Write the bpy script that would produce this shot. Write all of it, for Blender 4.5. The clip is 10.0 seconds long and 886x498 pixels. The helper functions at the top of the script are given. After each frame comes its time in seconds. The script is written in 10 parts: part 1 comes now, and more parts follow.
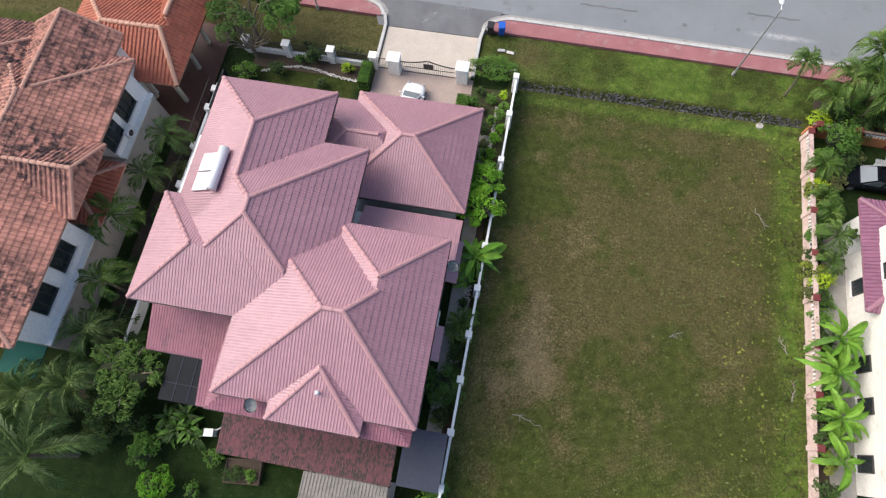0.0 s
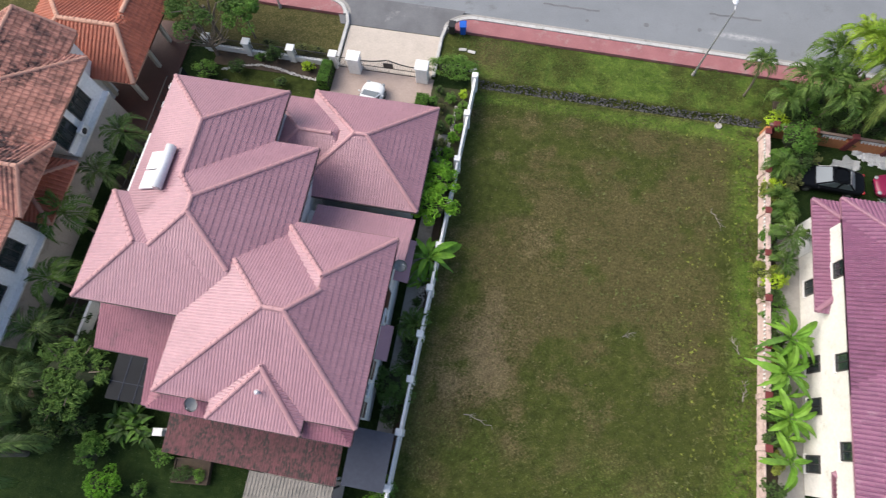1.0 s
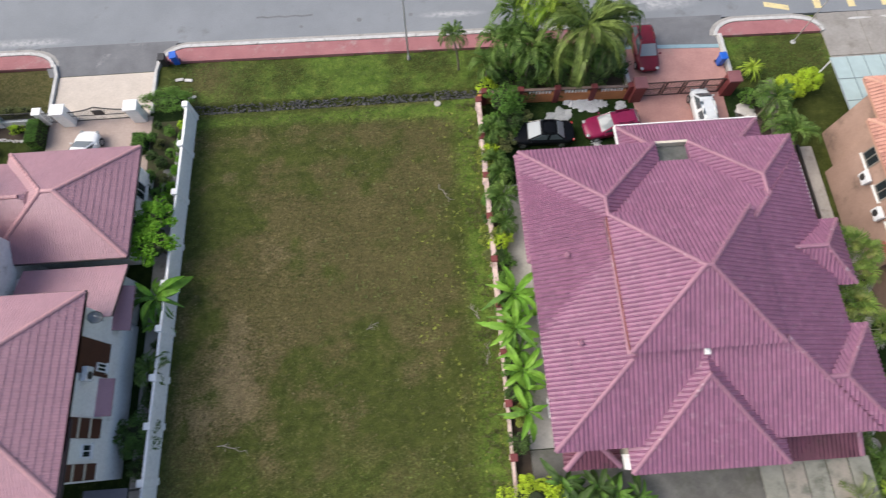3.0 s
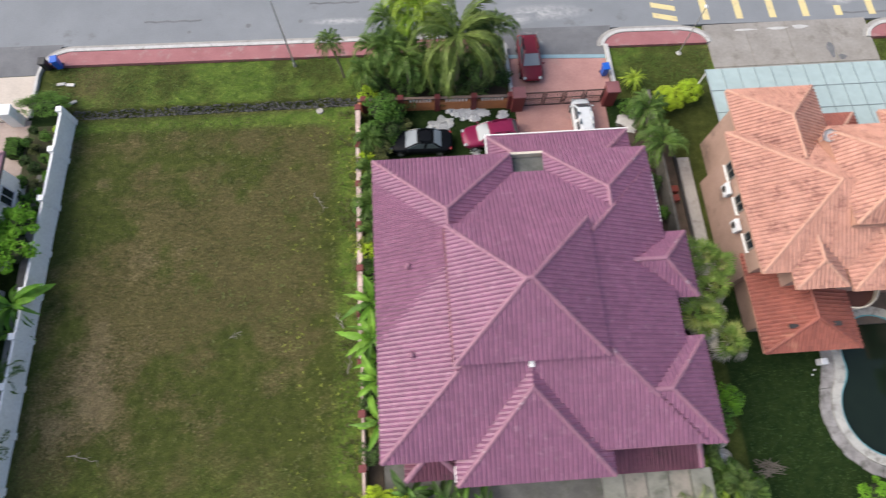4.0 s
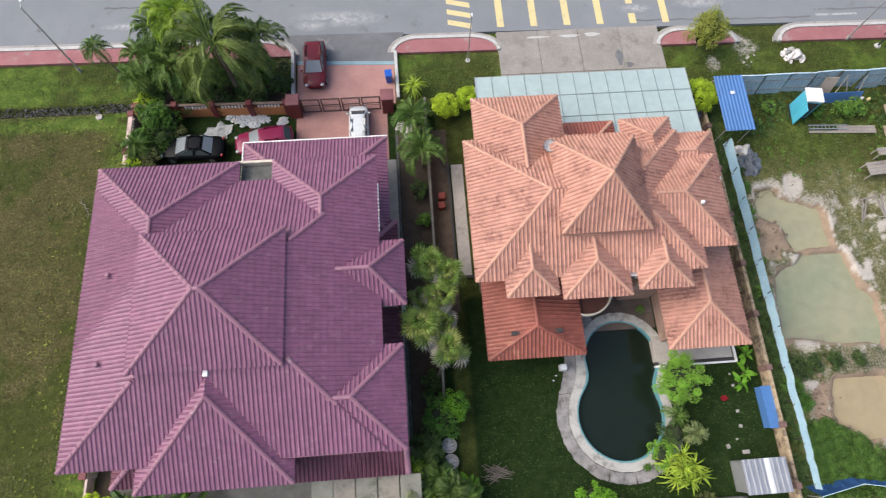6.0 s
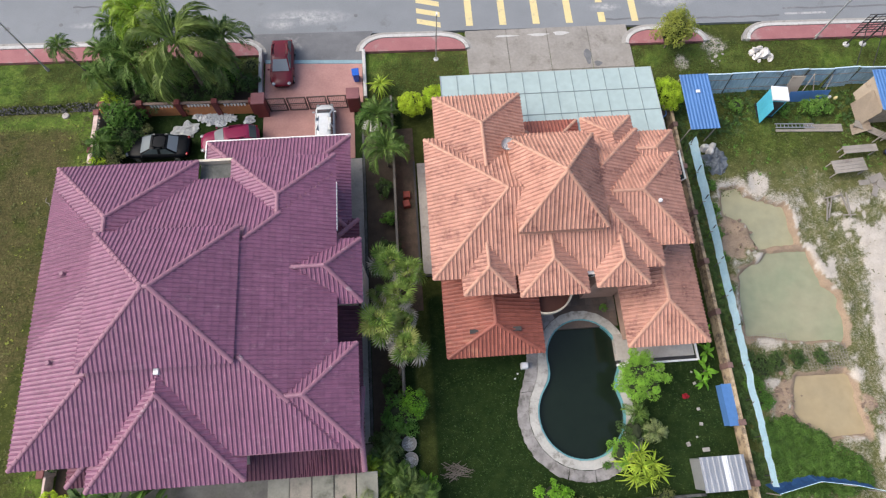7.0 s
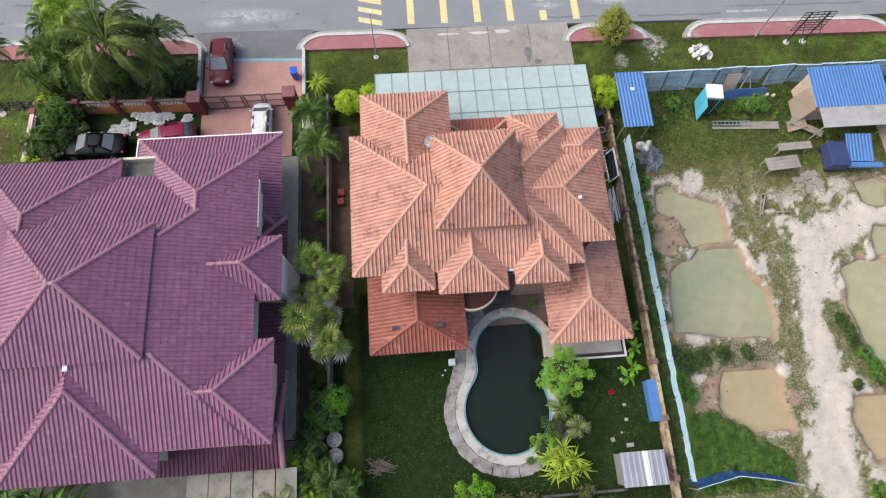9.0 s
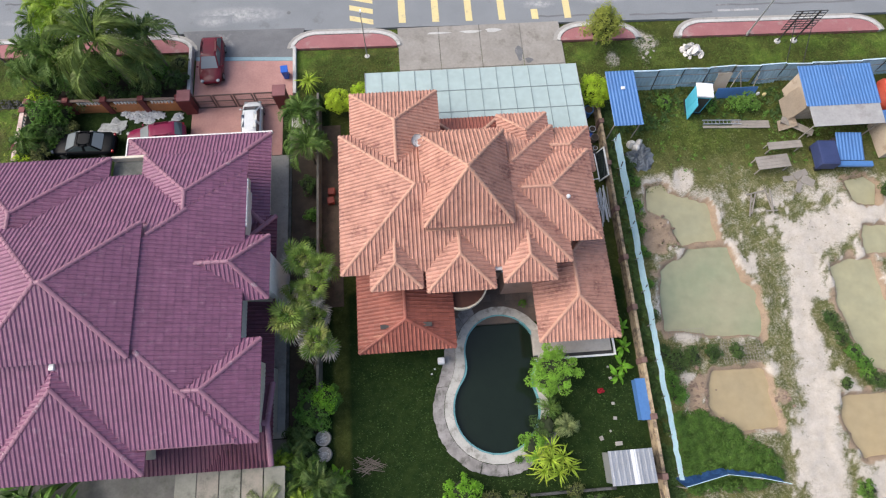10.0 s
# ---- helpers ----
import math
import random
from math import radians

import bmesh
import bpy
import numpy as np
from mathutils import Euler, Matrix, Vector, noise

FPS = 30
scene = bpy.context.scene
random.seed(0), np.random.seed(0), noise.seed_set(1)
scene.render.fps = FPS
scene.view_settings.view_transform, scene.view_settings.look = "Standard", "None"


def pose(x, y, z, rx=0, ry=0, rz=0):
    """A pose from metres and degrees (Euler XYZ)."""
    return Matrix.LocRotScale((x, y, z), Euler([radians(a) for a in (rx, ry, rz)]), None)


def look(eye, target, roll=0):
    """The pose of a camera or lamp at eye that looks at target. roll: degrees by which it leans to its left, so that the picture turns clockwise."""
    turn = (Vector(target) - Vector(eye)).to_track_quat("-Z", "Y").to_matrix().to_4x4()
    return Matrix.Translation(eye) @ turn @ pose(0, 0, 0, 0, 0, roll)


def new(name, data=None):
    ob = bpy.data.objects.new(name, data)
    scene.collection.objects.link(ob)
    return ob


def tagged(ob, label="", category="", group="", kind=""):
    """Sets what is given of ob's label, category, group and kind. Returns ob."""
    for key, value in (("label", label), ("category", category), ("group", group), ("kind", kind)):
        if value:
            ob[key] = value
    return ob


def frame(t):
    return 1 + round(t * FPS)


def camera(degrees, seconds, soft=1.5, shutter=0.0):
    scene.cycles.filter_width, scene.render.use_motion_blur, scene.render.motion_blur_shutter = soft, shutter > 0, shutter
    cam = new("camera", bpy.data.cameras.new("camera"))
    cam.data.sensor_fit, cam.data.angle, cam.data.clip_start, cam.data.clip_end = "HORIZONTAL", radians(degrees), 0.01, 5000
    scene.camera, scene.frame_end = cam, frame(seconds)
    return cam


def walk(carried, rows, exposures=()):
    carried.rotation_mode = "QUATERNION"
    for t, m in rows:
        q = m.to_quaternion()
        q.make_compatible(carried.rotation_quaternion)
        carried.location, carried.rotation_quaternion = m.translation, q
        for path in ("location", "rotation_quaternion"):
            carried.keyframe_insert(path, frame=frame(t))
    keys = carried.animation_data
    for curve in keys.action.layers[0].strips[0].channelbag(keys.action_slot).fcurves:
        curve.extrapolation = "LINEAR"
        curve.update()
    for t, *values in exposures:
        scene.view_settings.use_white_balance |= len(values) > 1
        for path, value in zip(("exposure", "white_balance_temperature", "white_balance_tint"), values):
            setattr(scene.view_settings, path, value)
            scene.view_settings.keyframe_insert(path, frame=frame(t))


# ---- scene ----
import itertools

cam = camera(76.7, 10.0, soft=1.2, shutter=0.5)
PATH = [
    (0, (0.845, 5.652, 36.245), (0.687, 6.285, 34.355), -4.0),
    (0.5, (1.945, 5.894, 36.226), (1.788, 6.524, 34.335), -3.8),
    (1, (3.667, 6.156, 36.111), (3.517, 6.79, 34.22), -3.2),
    (1.5, (6.199, 6.426, 36.066), (6.159, 7.074, 34.174), -1.4),
    (2, (9.559, 6.847, 36.103), (9.587, 7.489, 34.209), -1.3),
    (2.5, (13.264, 7.067, 36.078), (13.291, 7.711, 34.185), -1.4),
    (2.7, (15.32, 7.04, 36.02), (15.344, 7.69, 34.129), -1.9),
    (3.8, (24.08, 6.855, 35.952), (24.142, 7.525, 34.068), 1.4),
    (4, (26.181, 6.908, 36.069), (26.241, 7.571, 34.183), 1.4),
    (4.5, (31.253, 6.807, 36.296), (31.32, 7.465, 34.408), 1.9),
    (5, (35.871, 6.657, 36.61), (35.946, 7.311, 34.721), 2.7),
    (5.5, (39.447, 6.5, 36.731), (39.529, 7.152, 34.842), 3.2),
    (6, (42.037, 6.34, 36.776), (42.124, 6.992, 34.887), 3.7),
    (7.5, (45.637, 5.959, 36.917), (45.727, 6.61, 35.028), 3.9),
    (8, (47.405, 5.845, 37.041), (47.494, 6.491, 35.15), 3.9),
    (8.5, (48.606, 5.636, 37.039), (48.698, 6.284, 35.149), 4.1),
    (9, (49.027, 5.588, 37.093), (49.121, 6.234, 35.202), 4.2),
    (9.5, (49.19, 5.561, 37.093), (49.285, 6.206, 35.202), 4.2),
    (10, (49.683, 5.535, 37.129), (49.779, 6.177, 35.237), 4.4),
]
walk(cam, [(t, look(eye, target, roll)) for t, eye, target, roll in PATH])

# ---------------------------------------------------------------- light
SUN_ELEV, SUN_AZ = 47.0, 277.0      # azimuth clockwise from +y
world = bpy.data.worlds.new("sky")
scene.world = world
world.use_nodes = True
wn = world.node_tree.nodes
sky = wn.new("ShaderNodeTexSky")
sky.sky_type = "NISHITA"
sky.sun_disc = False
sky.sun_elevation = radians(SUN_ELEV)
sky.sun_rotation = radians(SUN_AZ)
sky.dust_density = 4.0
sky.air_density = 1.0
sky.ozone_density = 1.0
world.node_tree.links.new(sky.outputs[0], wn["Background"].inputs[0])
wn["Background"].inputs[1].default_value = 0.15
sun = new("sun", bpy.data.lights.new("sun", "SUN"))
sun.data.energy = 1.7
sun.data.angle = radians(56)
sun.data.color = (1.0, 0.955, 0.895)
az, el = radians(SUN_AZ), radians(SUN_ELEV)
sun.matrix_world = look((0, 0, 60), (-math.sin(az) * math.cos(el) * 10, -math.cos(az) * math.cos(el) * 10, 60 - math.sin(el) * 10))
scene.view_settings.exposure = 0.57


# ---------------------------------------------------------------- materials
def mat(name, a, b=None, rough=0.7, scale=0.8, fine=9.0, bump=0.15, metal=0.0, stain=None, amount=0.0, stain_scale=0.5, rand=0.0, spec=0.4, dist=0.03, stretch=None, speck=0.0):
    """Two-scale procedural surface: patches from a to b, fine grain, an optional stain, and variation from piece to piece."""
    m = bpy.data.materials.new(name)
    m.use_nodes = True
    n, l = m.node_tree.nodes, m.node_tree.links
    p = n["Principled BSDF"]
    geo = n.new("ShaderNodeNewGeometry")
    n1 = n.new("ShaderNodeTexNoise")
    n1.inputs["Scale"].default_value = scale
    n1.inputs["Detail"].default_value = 6
    n1.inputs["Roughness"].default_value = 0.65
    n2 = n.new("ShaderNodeTexNoise")
    n2.inputs["Scale"].default_value = fine
    n2.inputs["Detail"].default_value = 4
    where = geo.outputs["Position"]
    if stretch:
        sc = n.new("ShaderNodeVectorMath")
        sc.operation = "MULTIPLY"
        sc.inputs[1].default_value = stretch
        l.new(where, sc.inputs[0])
        where = sc.outputs[0]
    for t in (n1, n2):
        l.new(where, t.inputs["Vector"])
    r1 = n.new("ShaderNodeMapRange")
    r1.inputs[1].default_value, r1.inputs[2].default_value = 0.35, 0.65
    l.new(n1.outputs["Fac"], r1.inputs[0])
    mix = n.new("ShaderNodeMix")
    mix.data_type = "RGBA"
    l.new(r1.outputs[0], mix.inputs[0])
    b = b or tuple(c * 0.8 for c in a)
    mix.inputs[6].default_value, mix.inputs[7].default_value = (*a, 1), (*b, 1)
    col = mix.outputs[2]
    if stain:
        n3 = n.new("ShaderNodeTexNoise")
        n3.inputs["Scale"].default_value = stain_scale
        n3.inputs["Detail"].default_value = 9
        n3.inputs["Roughness"].default_value = 0.72
        l.new(where, n3.inputs["Vector"])
        r3 = n.new("ShaderNodeMapRange")
        r3.inputs[1].default_value, r3.inputs[2].default_value = 0.62 - amount * 0.3, 0.78 - amount * 0.3
        l.new(n3.outputs["Fac"], r3.inputs[0])
        m3 = n.new("ShaderNodeMix")
        m3.data_type = "RGBA"
        if speck:
            n4 = n.new("ShaderNodeTexNoise")
            n4.inputs["Scale"].default_value, n4.inputs["Detail"].default_value = speck, 3
            l.new(where, n4.inputs["Vector"])
            r4 = n.new("ShaderNodeMapRange")
            r4.inputs[1].default_value, r4.inputs[2].default_value = 0.40, 0.56
            l.new(n4.outputs["Fac"], r4.inputs[0])
            m4 = n.new("ShaderNodeMath")
            m4.operation = "MULTIPLY"
            l.new(r3.outputs[0], m4.inputs[0])
            l.new(r4.outputs[0], m4.inputs[1])
            l.new(m4.outputs[0], m3.inputs[0])
        else:
            l.new(r3.outputs[0], m3.inputs[0])
        l.new(col, m3.inputs[6])
        m3.inputs[7].default_value = (*stain, 1)
        col = m3.outputs[2]
    hsv = n.new("ShaderNodeHueSaturation")
    l.new(col, hsv.inputs["Color"])
    mr = n.new("ShaderNodeMapRange")
    mr.inputs[3].default_value, mr.inputs[4].default_value = 0.82, 1.18
    l.new(n2.outputs["Fac"], mr.inputs[0])
    val = mr.outputs[0]
    if rand:
        oi = n.new("ShaderNodeObjectInfo")
        ad = n.new("ShaderNodeMath")
        l.new(geo.outputs["Random Per Island"], ad.inputs[0])
        l.new(oi.outputs["Random"], ad.inputs[1])
        fr = n.new("ShaderNodeMath")
        fr.operation = "FRACT"
        l.new(ad.outputs[0], fr.inputs[0])
        rr = n.new("ShaderNodeMapRange")
        rr.inputs[3].default_value, rr.inputs[4].default_value = 1 - rand, 1 + rand
        l.new(fr.outputs[0], rr.inputs[0])
        mu = n.new("ShaderNodeMath")
        mu.operation = "MULTIPLY"
        l.new(val, mu.inputs[0])
        l.new(rr.outputs[0], mu.inputs[1])
        val = mu.outputs[0]
    l.new(val, hsv.inputs["Value"])
    l.new(hsv.outputs[0], p.inputs["Base Color"])
    p.inputs["Roughness"].default_value = rough
    p.inputs["Metallic"].default_value = metal
    p.inputs["Specular IOR Level"].default_value = spec
    if bump:
        bp = n.new("ShaderNodeBump")
        bp.inputs["Strength"].default_value = bump
        bp.inputs["Distance"].default_value = dist
        l.new(n2.outputs["Fac"], bp.inputs["Height"])
        l.new(bp.outputs[0], p.inputs["Normal"])
    return m


def glass_mat(name, tint, rough=0.05):
    m = bpy.data.materials.new(name)
    m.use_nodes = True
    p = m.node_tree.nodes["Principled BSDF"]
    p.inputs["Base Color"].default_value = (*tint, 1)
    p.inputs["Roughness"].default_value = rough
    p.inputs["Specular IOR Level"].default_value = 0.8
    return m


def leaf_mat(name, a, b, rough=0.5, rand=0.35):
    """Leaf: colour varies from leaf to leaf, a little light passes through."""
    m = bpy.data.materials.new(name)
    m.use_nodes = True
    n, l = m.node_tree.nodes, m.node_tree.links
    p = n["Principled BSDF"]
    geo = n.new("ShaderNodeNewGeometry")
    mix = n.new("ShaderNodeMix")
    mix.data_type = "RGBA"
    oi = n.new("ShaderNodeObjectInfo")
    half = n.new("ShaderNodeMix")
    half.inputs[0].default_value = 0.55
    l.new(geo.outputs["Random Per Island"], half.inputs[2])
    l.new(oi.outputs["Random"], half.inputs[3])
    l.new(half.outputs[0], mix.inputs[0])
    mix.inputs[6].default_value, mix.inputs[7].default_value = (*a, 1), (*b, 1)
    no = n.new("ShaderNodeTexNoise")
    no.inputs["Scale"].default_value = 2.5
    l.new(geo.outputs["Position"], no.inputs["Vector"])
    mr = n.new("ShaderNodeMapRange")
    mr.inputs[1].default_value, mr.inputs[2].default_value = 0.3, 0.7
    mr.inputs[3].default_value, mr.inputs[4].default_value = 1 - rand, 1 + rand
    l.new(no.outputs["Fac"], mr.inputs[0])
    hsv = n.new("ShaderNodeHueSaturation")
    l.new(mix.outputs[2], hsv.inputs["Color"])
    l.new(mr.outputs[0], hsv.inputs["Value"])
    l.new(hsv.outputs[0], p.inputs["Base Color"])
    p.inputs["Roughness"].default_value = rough
    p.inputs["Specular IOR Level"].default_value = 0.2
    tr = n.new("ShaderNodeBsdfTranslucent")
    l.new(hsv.outputs[0], tr.inputs["Color"])
    ms = n.new("ShaderNodeMixShader")
    ms.inputs[0].default_value = 0.25
    l.new(p.outputs[0], ms.inputs[1])
    l.new(tr.outputs[0], ms.inputs[2])
    l.new(ms.outputs[0], n["Material Output"].inputs["Surface"])
    return m


M_TILE_A = mat("rose_roof_tile", (0.358, 0.182, 0.216), (0.320, 0.159, 0.192), rough=0.45, scale=0.6, fine=14, rand=0.05, bump=0.05, spec=0.95)
# Low roofs' own maroon, darkened further: their shade is in the colour.
M_TILE_A2 = mat("dark_rose_roof_tile", (0.285, 0.118, 0.155), (0.235, 0.094, 0.128), rough=0.55, scale=0.6, fine=14, rand=0.07, bump=0.05, spec=0.4, stain=(0.13, 0.07, 0.08), amount=0.25, stain_scale=0.8)
M_TILE_B = mat("purple_roof_tile", (0.226, 0.090, 0.156), (0.196, 0.078, 0.137), rough=0.5, scale=0.7, fine=12, rand=0.10, bump=0.05, stain=(0.29, 0.16, 0.215), amount=0.2, stain_scale=2.2, spec=0.6)
M_TILE_C = mat("terracotta_roof_tile", (0.475, 0.256, 0.196), (0.41, 0.210, 0.158), rough=0.6, scale=0.7, fine=10, rand=0.09, bump=0.1, stain=(0.20, 0.085, 0.07), amount=0.42, stain_scale=0.9, speck=5.0)
M_TILE_C2 = mat("red_clay_roof_tile", (0.285, 0.092, 0.066), (0.235, 0.076, 0.056), rough=0.55, scale=0.7, fine=10, rand=0.12, bump=0.1, stain=(0.4, 0.2, 0.13), amount=0.1)
M_TILE_D = mat("weathered_clay_roof_tile", (0.49, 0.235, 0.18), (0.40, 0.19, 0.145), rough=0.75, scale=0.5, fine=10, rand=0.22, bump=0.15, stain=(0.06, 0.036, 0.036), amount=0.6, stain_scale=0.19, speck=2.6)
M_TILE_G = mat("bright_clay_roof_tile", (0.40, 0.125, 0.075), (0.33, 0.10, 0.06), rough=0.6, scale=0.7, fine=10, rand=0.12, bump=0.1)
# Darker maroon copy of the purple tile: the low roofs' shade is in its colour.
M_TILE_B2 = mat("shaded_purple_roof_tile", (0.135, 0.043, 0.07), (0.10, 0.033, 0.055), rough=0.6, scale=0.7, fine=12, rand=0.1, bump=0.05, stain=(0.06, 0.03, 0.035), amount=0.25, stain_scale=0.9)
M_CAP_A = mat("rose_ridge", (0.47, 0.265, 0.28), (0.42, 0.235, 0.25), rough=0.5, fine=14)
M_CAP_B = mat("purple_ridge", (0.30, 0.15, 0.2), (0.25, 0.12, 0.17), rough=0.5, fine=14, stain=(0.62, 0.52, 0.52), amount=0.06, stain_scale=1.6)
M_CAP_C = mat("terracotta_ridge", (0.52, 0.30, 0.22), (0.46, 0.255, 0.185), rough=0.65, fine=12, stain=(0.24, 0.1, 0.08), amount=0.15)
M_CAP_D = mat("weathered_ridge", (0.47, 0.27, 0.21), (0.38, 0.2, 0.155), rough=0.75, fine=12, stain=(0.08, 0.05, 0.045), amount=0.2)
M_WHITE = mat("white_paint", (0.80, 0.80, 0.79), (0.74, 0.74, 0.725), rough=0.6, scale=0.5, fine=6, bump=0.05, stain=(0.42, 0.41, 0.37), amount=0.12, stain_scale=1.2)
M_CREAM = mat("cream_paint", (0.60, 0.55, 0.45), (0.54, 0.49, 0.40), rough=0.65, scale=0.5, fine=6, bump=0.05, stain=(0.4, 0.35, 0.27), amount=0.1)
M_SALMON = mat("salmon_wall_paint", (0.64, 0.50, 0.46), (0.56, 0.42, 0.38), rough=0.75, scale=1.2, fine=8, bump=0.1, stain=(0.3, 0.21, 0.18), amount=0.4, stain_scale=1.5)
M_MAROON = mat("maroon_paint", (0.13, 0.028, 0.03), (0.17, 0.04, 0.04), rough=0.6, fine=10)
M_ORANGE = mat("orange_wall_paint", (0.48, 0.205, 0.085), (0.40, 0.165, 0.07), rough=0.7, fine=8)
M_CONC = mat("concrete", (0.36, 0.345, 0.32), (0.27, 0.26, 0.245), rough=0.85, scale=0.6, fine=7, bump=0.2, stain=(0.16, 0.15, 0.135), amount=0.2, stain_scale=0.8)
M_CONC_L = mat("pale_concrete", (0.44, 0.41, 0.37), (0.34, 0.315, 0.285), rough=0.85, scale=0.5, fine=5, bump=0.2, stain=(0.2, 0.18, 0.155), amount=0.18, stain_scale=0.7)
M_CREAMPAVE = mat("cream_pavers", (0.50, 0.44, 0.38), (0.44, 0.385, 0.33), rough=0.8, scale=0.8, fine=8, rand=0.08)
M_PINKPAVE = mat("pink_pavers", (0.43, 0.235, 0.205), (0.36, 0.19, 0.17), rough=0.8, scale=0.8, fine=8, rand=0.08, stain=(0.28, 0.2, 0.18), amount=0.15)
M_REDPAVE = mat("red_footway", (0.33, 0.14, 0.145), (0.28, 0.115, 0.12), rough=0.85, scale=0.9, fine=9, stain=(0.34, 0.25, 0.24), amount=0.25, stain_scale=0.8)
M_BROWNTERR = mat("brown_terrace_tiles", (0.115, 0.048, 0.036), (0.09, 0.038, 0.03), rough=0.5, scale=0.8, fine=9, rand=0.12)
M_KERB = mat("white_kerb_paint", (0.52, 0.515, 0.50), (0.41, 0.405, 0.39), rough=0.8, scale=1.5, fine=8, stain=(0.25, 0.23, 0.2), amount=0.25, stain_scale=1.3)
M_ASPHALT = mat("grey_asphalt", (0.215, 0.229, 0.244), (0.186, 0.199, 0.213), rough=0.9, scale=0.22, fine=12, bump=0.15, stain=(0.13, 0.13, 0.135), amount=0.1, stain_scale=0.4)
M_ASPHALT_D = mat("dark_asphalt", (0.165, 0.168, 0.176), (0.125, 0.127, 0.134), rough=0.9, scale=0.5, fine=12, bump=0.15, stain=(0.33, 0.33, 0.33), amount=0.14, stain_scale=0.45)
M_YELLOW = mat("yellow_road_paint", (0.66, 0.55, 0.27), (0.6, 0.5, 0.27), rough=0.8, fine=9, stain=(0.3, 0.28, 0.22), amount=0.15, stain_scale=1.6)
M_ROADWHITE = mat("worn_white_road_paint", (0.42, 0.42, 0.42), (0.33, 0.33, 0.335), rough=0.85, fine=9, stain=(0.22, 0.22, 0.225), amount=0.5, stain_scale=1.6)
M_STONE = mat("dark_rubble_stone", (0.085, 0.086, 0.083), (0.042, 0.043, 0.042), rough=0.85, scale=2, fine=10, rand=0.45)
M_STONE_L = mat("pale_stone", (0.6, 0.58, 0.56), (0.46, 0.44, 0.42), rough=0.85, scale=2, fine=10, rand=0.2)
M_DARK = mat("dark_metal", (0.035, 0.033, 0.033), (0.05, 0.047, 0.045), rough=0.5, fine=12)
M_BLACK = mat("black_plastic", (0.018, 0.018, 0.02), (0.025, 0.025, 0.027), rough=0.45, fine=12)
M_GREYROOF = mat("slate_grey_sheet", (0.056, 0.064, 0.086), (0.048, 0.055, 0.076), rough=0.7, scale=0.4, fine=5, bump=0.04, spec=0.12)
M_BLACKROOF = mat("black_glazing_sheet", (0.016, 0.019, 0.024), (0.012, 0.014, 0.018), rough=0.4, scale=0.4, fine=5, bump=0.02, spec=0.06)
M_STEEL = mat("galvanised_steel", (0.5, 0.51, 0.53), (0.42, 0.43, 0.45), rough=0.4, metal=0.6, fine=12)
M_ALU = mat("white_aluminium", (0.72, 0.73, 0.75), (0.66, 0.67, 0.69), rough=0.35, fine=12, bump=0.02)
M_WINDOW = glass_mat("dark_window_glass", (0.022, 0.03, 0.034), 0.06)
M_WOODW = mat("brown_timber_shutter", (0.09, 0.035, 0.022), (0.065, 0.025, 0.016), rough=0.6, fine=20)
M_TIMBER = mat("weathered_timber", (0.30, 0.27, 0.24), (0.22, 0.20, 0.175), rough=0.85, fine=14, stain=(0.12, 0.07, 0.06), amount=0.15)
M_PLY = mat("plywood", (0.50, 0.42, 0.335), (0.42, 0.345, 0.27), rough=0.8, fine=12, stain=(0.2, 0.14, 0.1), amount=0.2)
M_BLUETIN = mat("blue_painted_steel", (0.075, 0.185, 0.42), (0.065, 0.16, 0.37), rough=0.4, scale=0.5, fine=8, bump=0.03, stain=(0.16, 0.25, 0.45), amount=0.1)
M_PALEBLUE = mat("faded_blue_sheet", (0.50, 0.64, 0.72), (0.38, 0.51, 0.60), rough=0.5, scale=0.8, fine=8, bump=0.03, stain=(0.33, 0.28, 0.24), amount=0.22, stain_scale=1.0)
M_NET = mat("pale_blue_tarpaulin", (0.60, 0.80, 0.88), (0.50, 0.72, 0.83), rough=0.5, scale=0.9, fine=6, bump=0.2)
M_CYAN = mat("turquoise_plastic", (0.09, 0.44, 0.58), (0.07, 0.38, 0.52), rough=0.35, fine=8, bump=0.02)
M_BIN = mat("blue_bin_plastic", (0.015, 0.11, 0.50), (0.013, 0.095, 0.44), rough=0.4, fine=8, bump=0.02)
M_CANOPY = mat("pale_green_polycarbonate", (0.36, 0.45, 0.445), (0.345, 0.43, 0.425), rough=0.4, scale=0.25, fine=2, bump=0.0)
M_BARK = mat("grey_bark", (0.21, 0.175, 0.135), (0.13, 0.105, 0.08), rough=0.9, scale=3, fine=18, bump=0.5)
M_SOIL = mat("dark_soil", (0.075, 0.055, 0.04), (0.05, 0.038, 0.028), rough=0.95, scale=1.5, fine=9, bump=0.4)
M_MULCH = mat("brown_bare_earth", (0.135, 0.095, 0.066), (0.085, 0.06, 0.043), rough=0.95, scale=1.5, fine=9, bump=0.4, stain=(0.05, 0.06, 0.028), amount=0.35)


def water_mat(name, tint, rough=0.08, b=None):
    m = mat(name, tint, b or tuple(c * 0.9 for c in tint), rough=rough, scale=0.25, fine=1.5, bump=0.02, spec=0.5, dist=0.02)
    return m


M_POOLWATER = water_mat("dark_pool_water", (0.010, 0.017, 0.011), 0.07)
M_POOLWATER.node_tree.nodes["Principled BSDF"].inputs["Specular IOR Level"].default_value = 0.3
M_PONDGREEN = water_mat("milky_green_water", (0.255, 0.275, 0.175), 0.14, (0.30, 0.29, 0.19))
M_PONDTAN = water_mat("milky_tan_water", (0.35, 0.325, 0.2), 0.16, (0.31, 0.30, 0.195))
M_PONDORANGE = water_mat("milky_orange_water", (0.36, 0.285, 0.165), 0.2, (0.33, 0.27, 0.165))


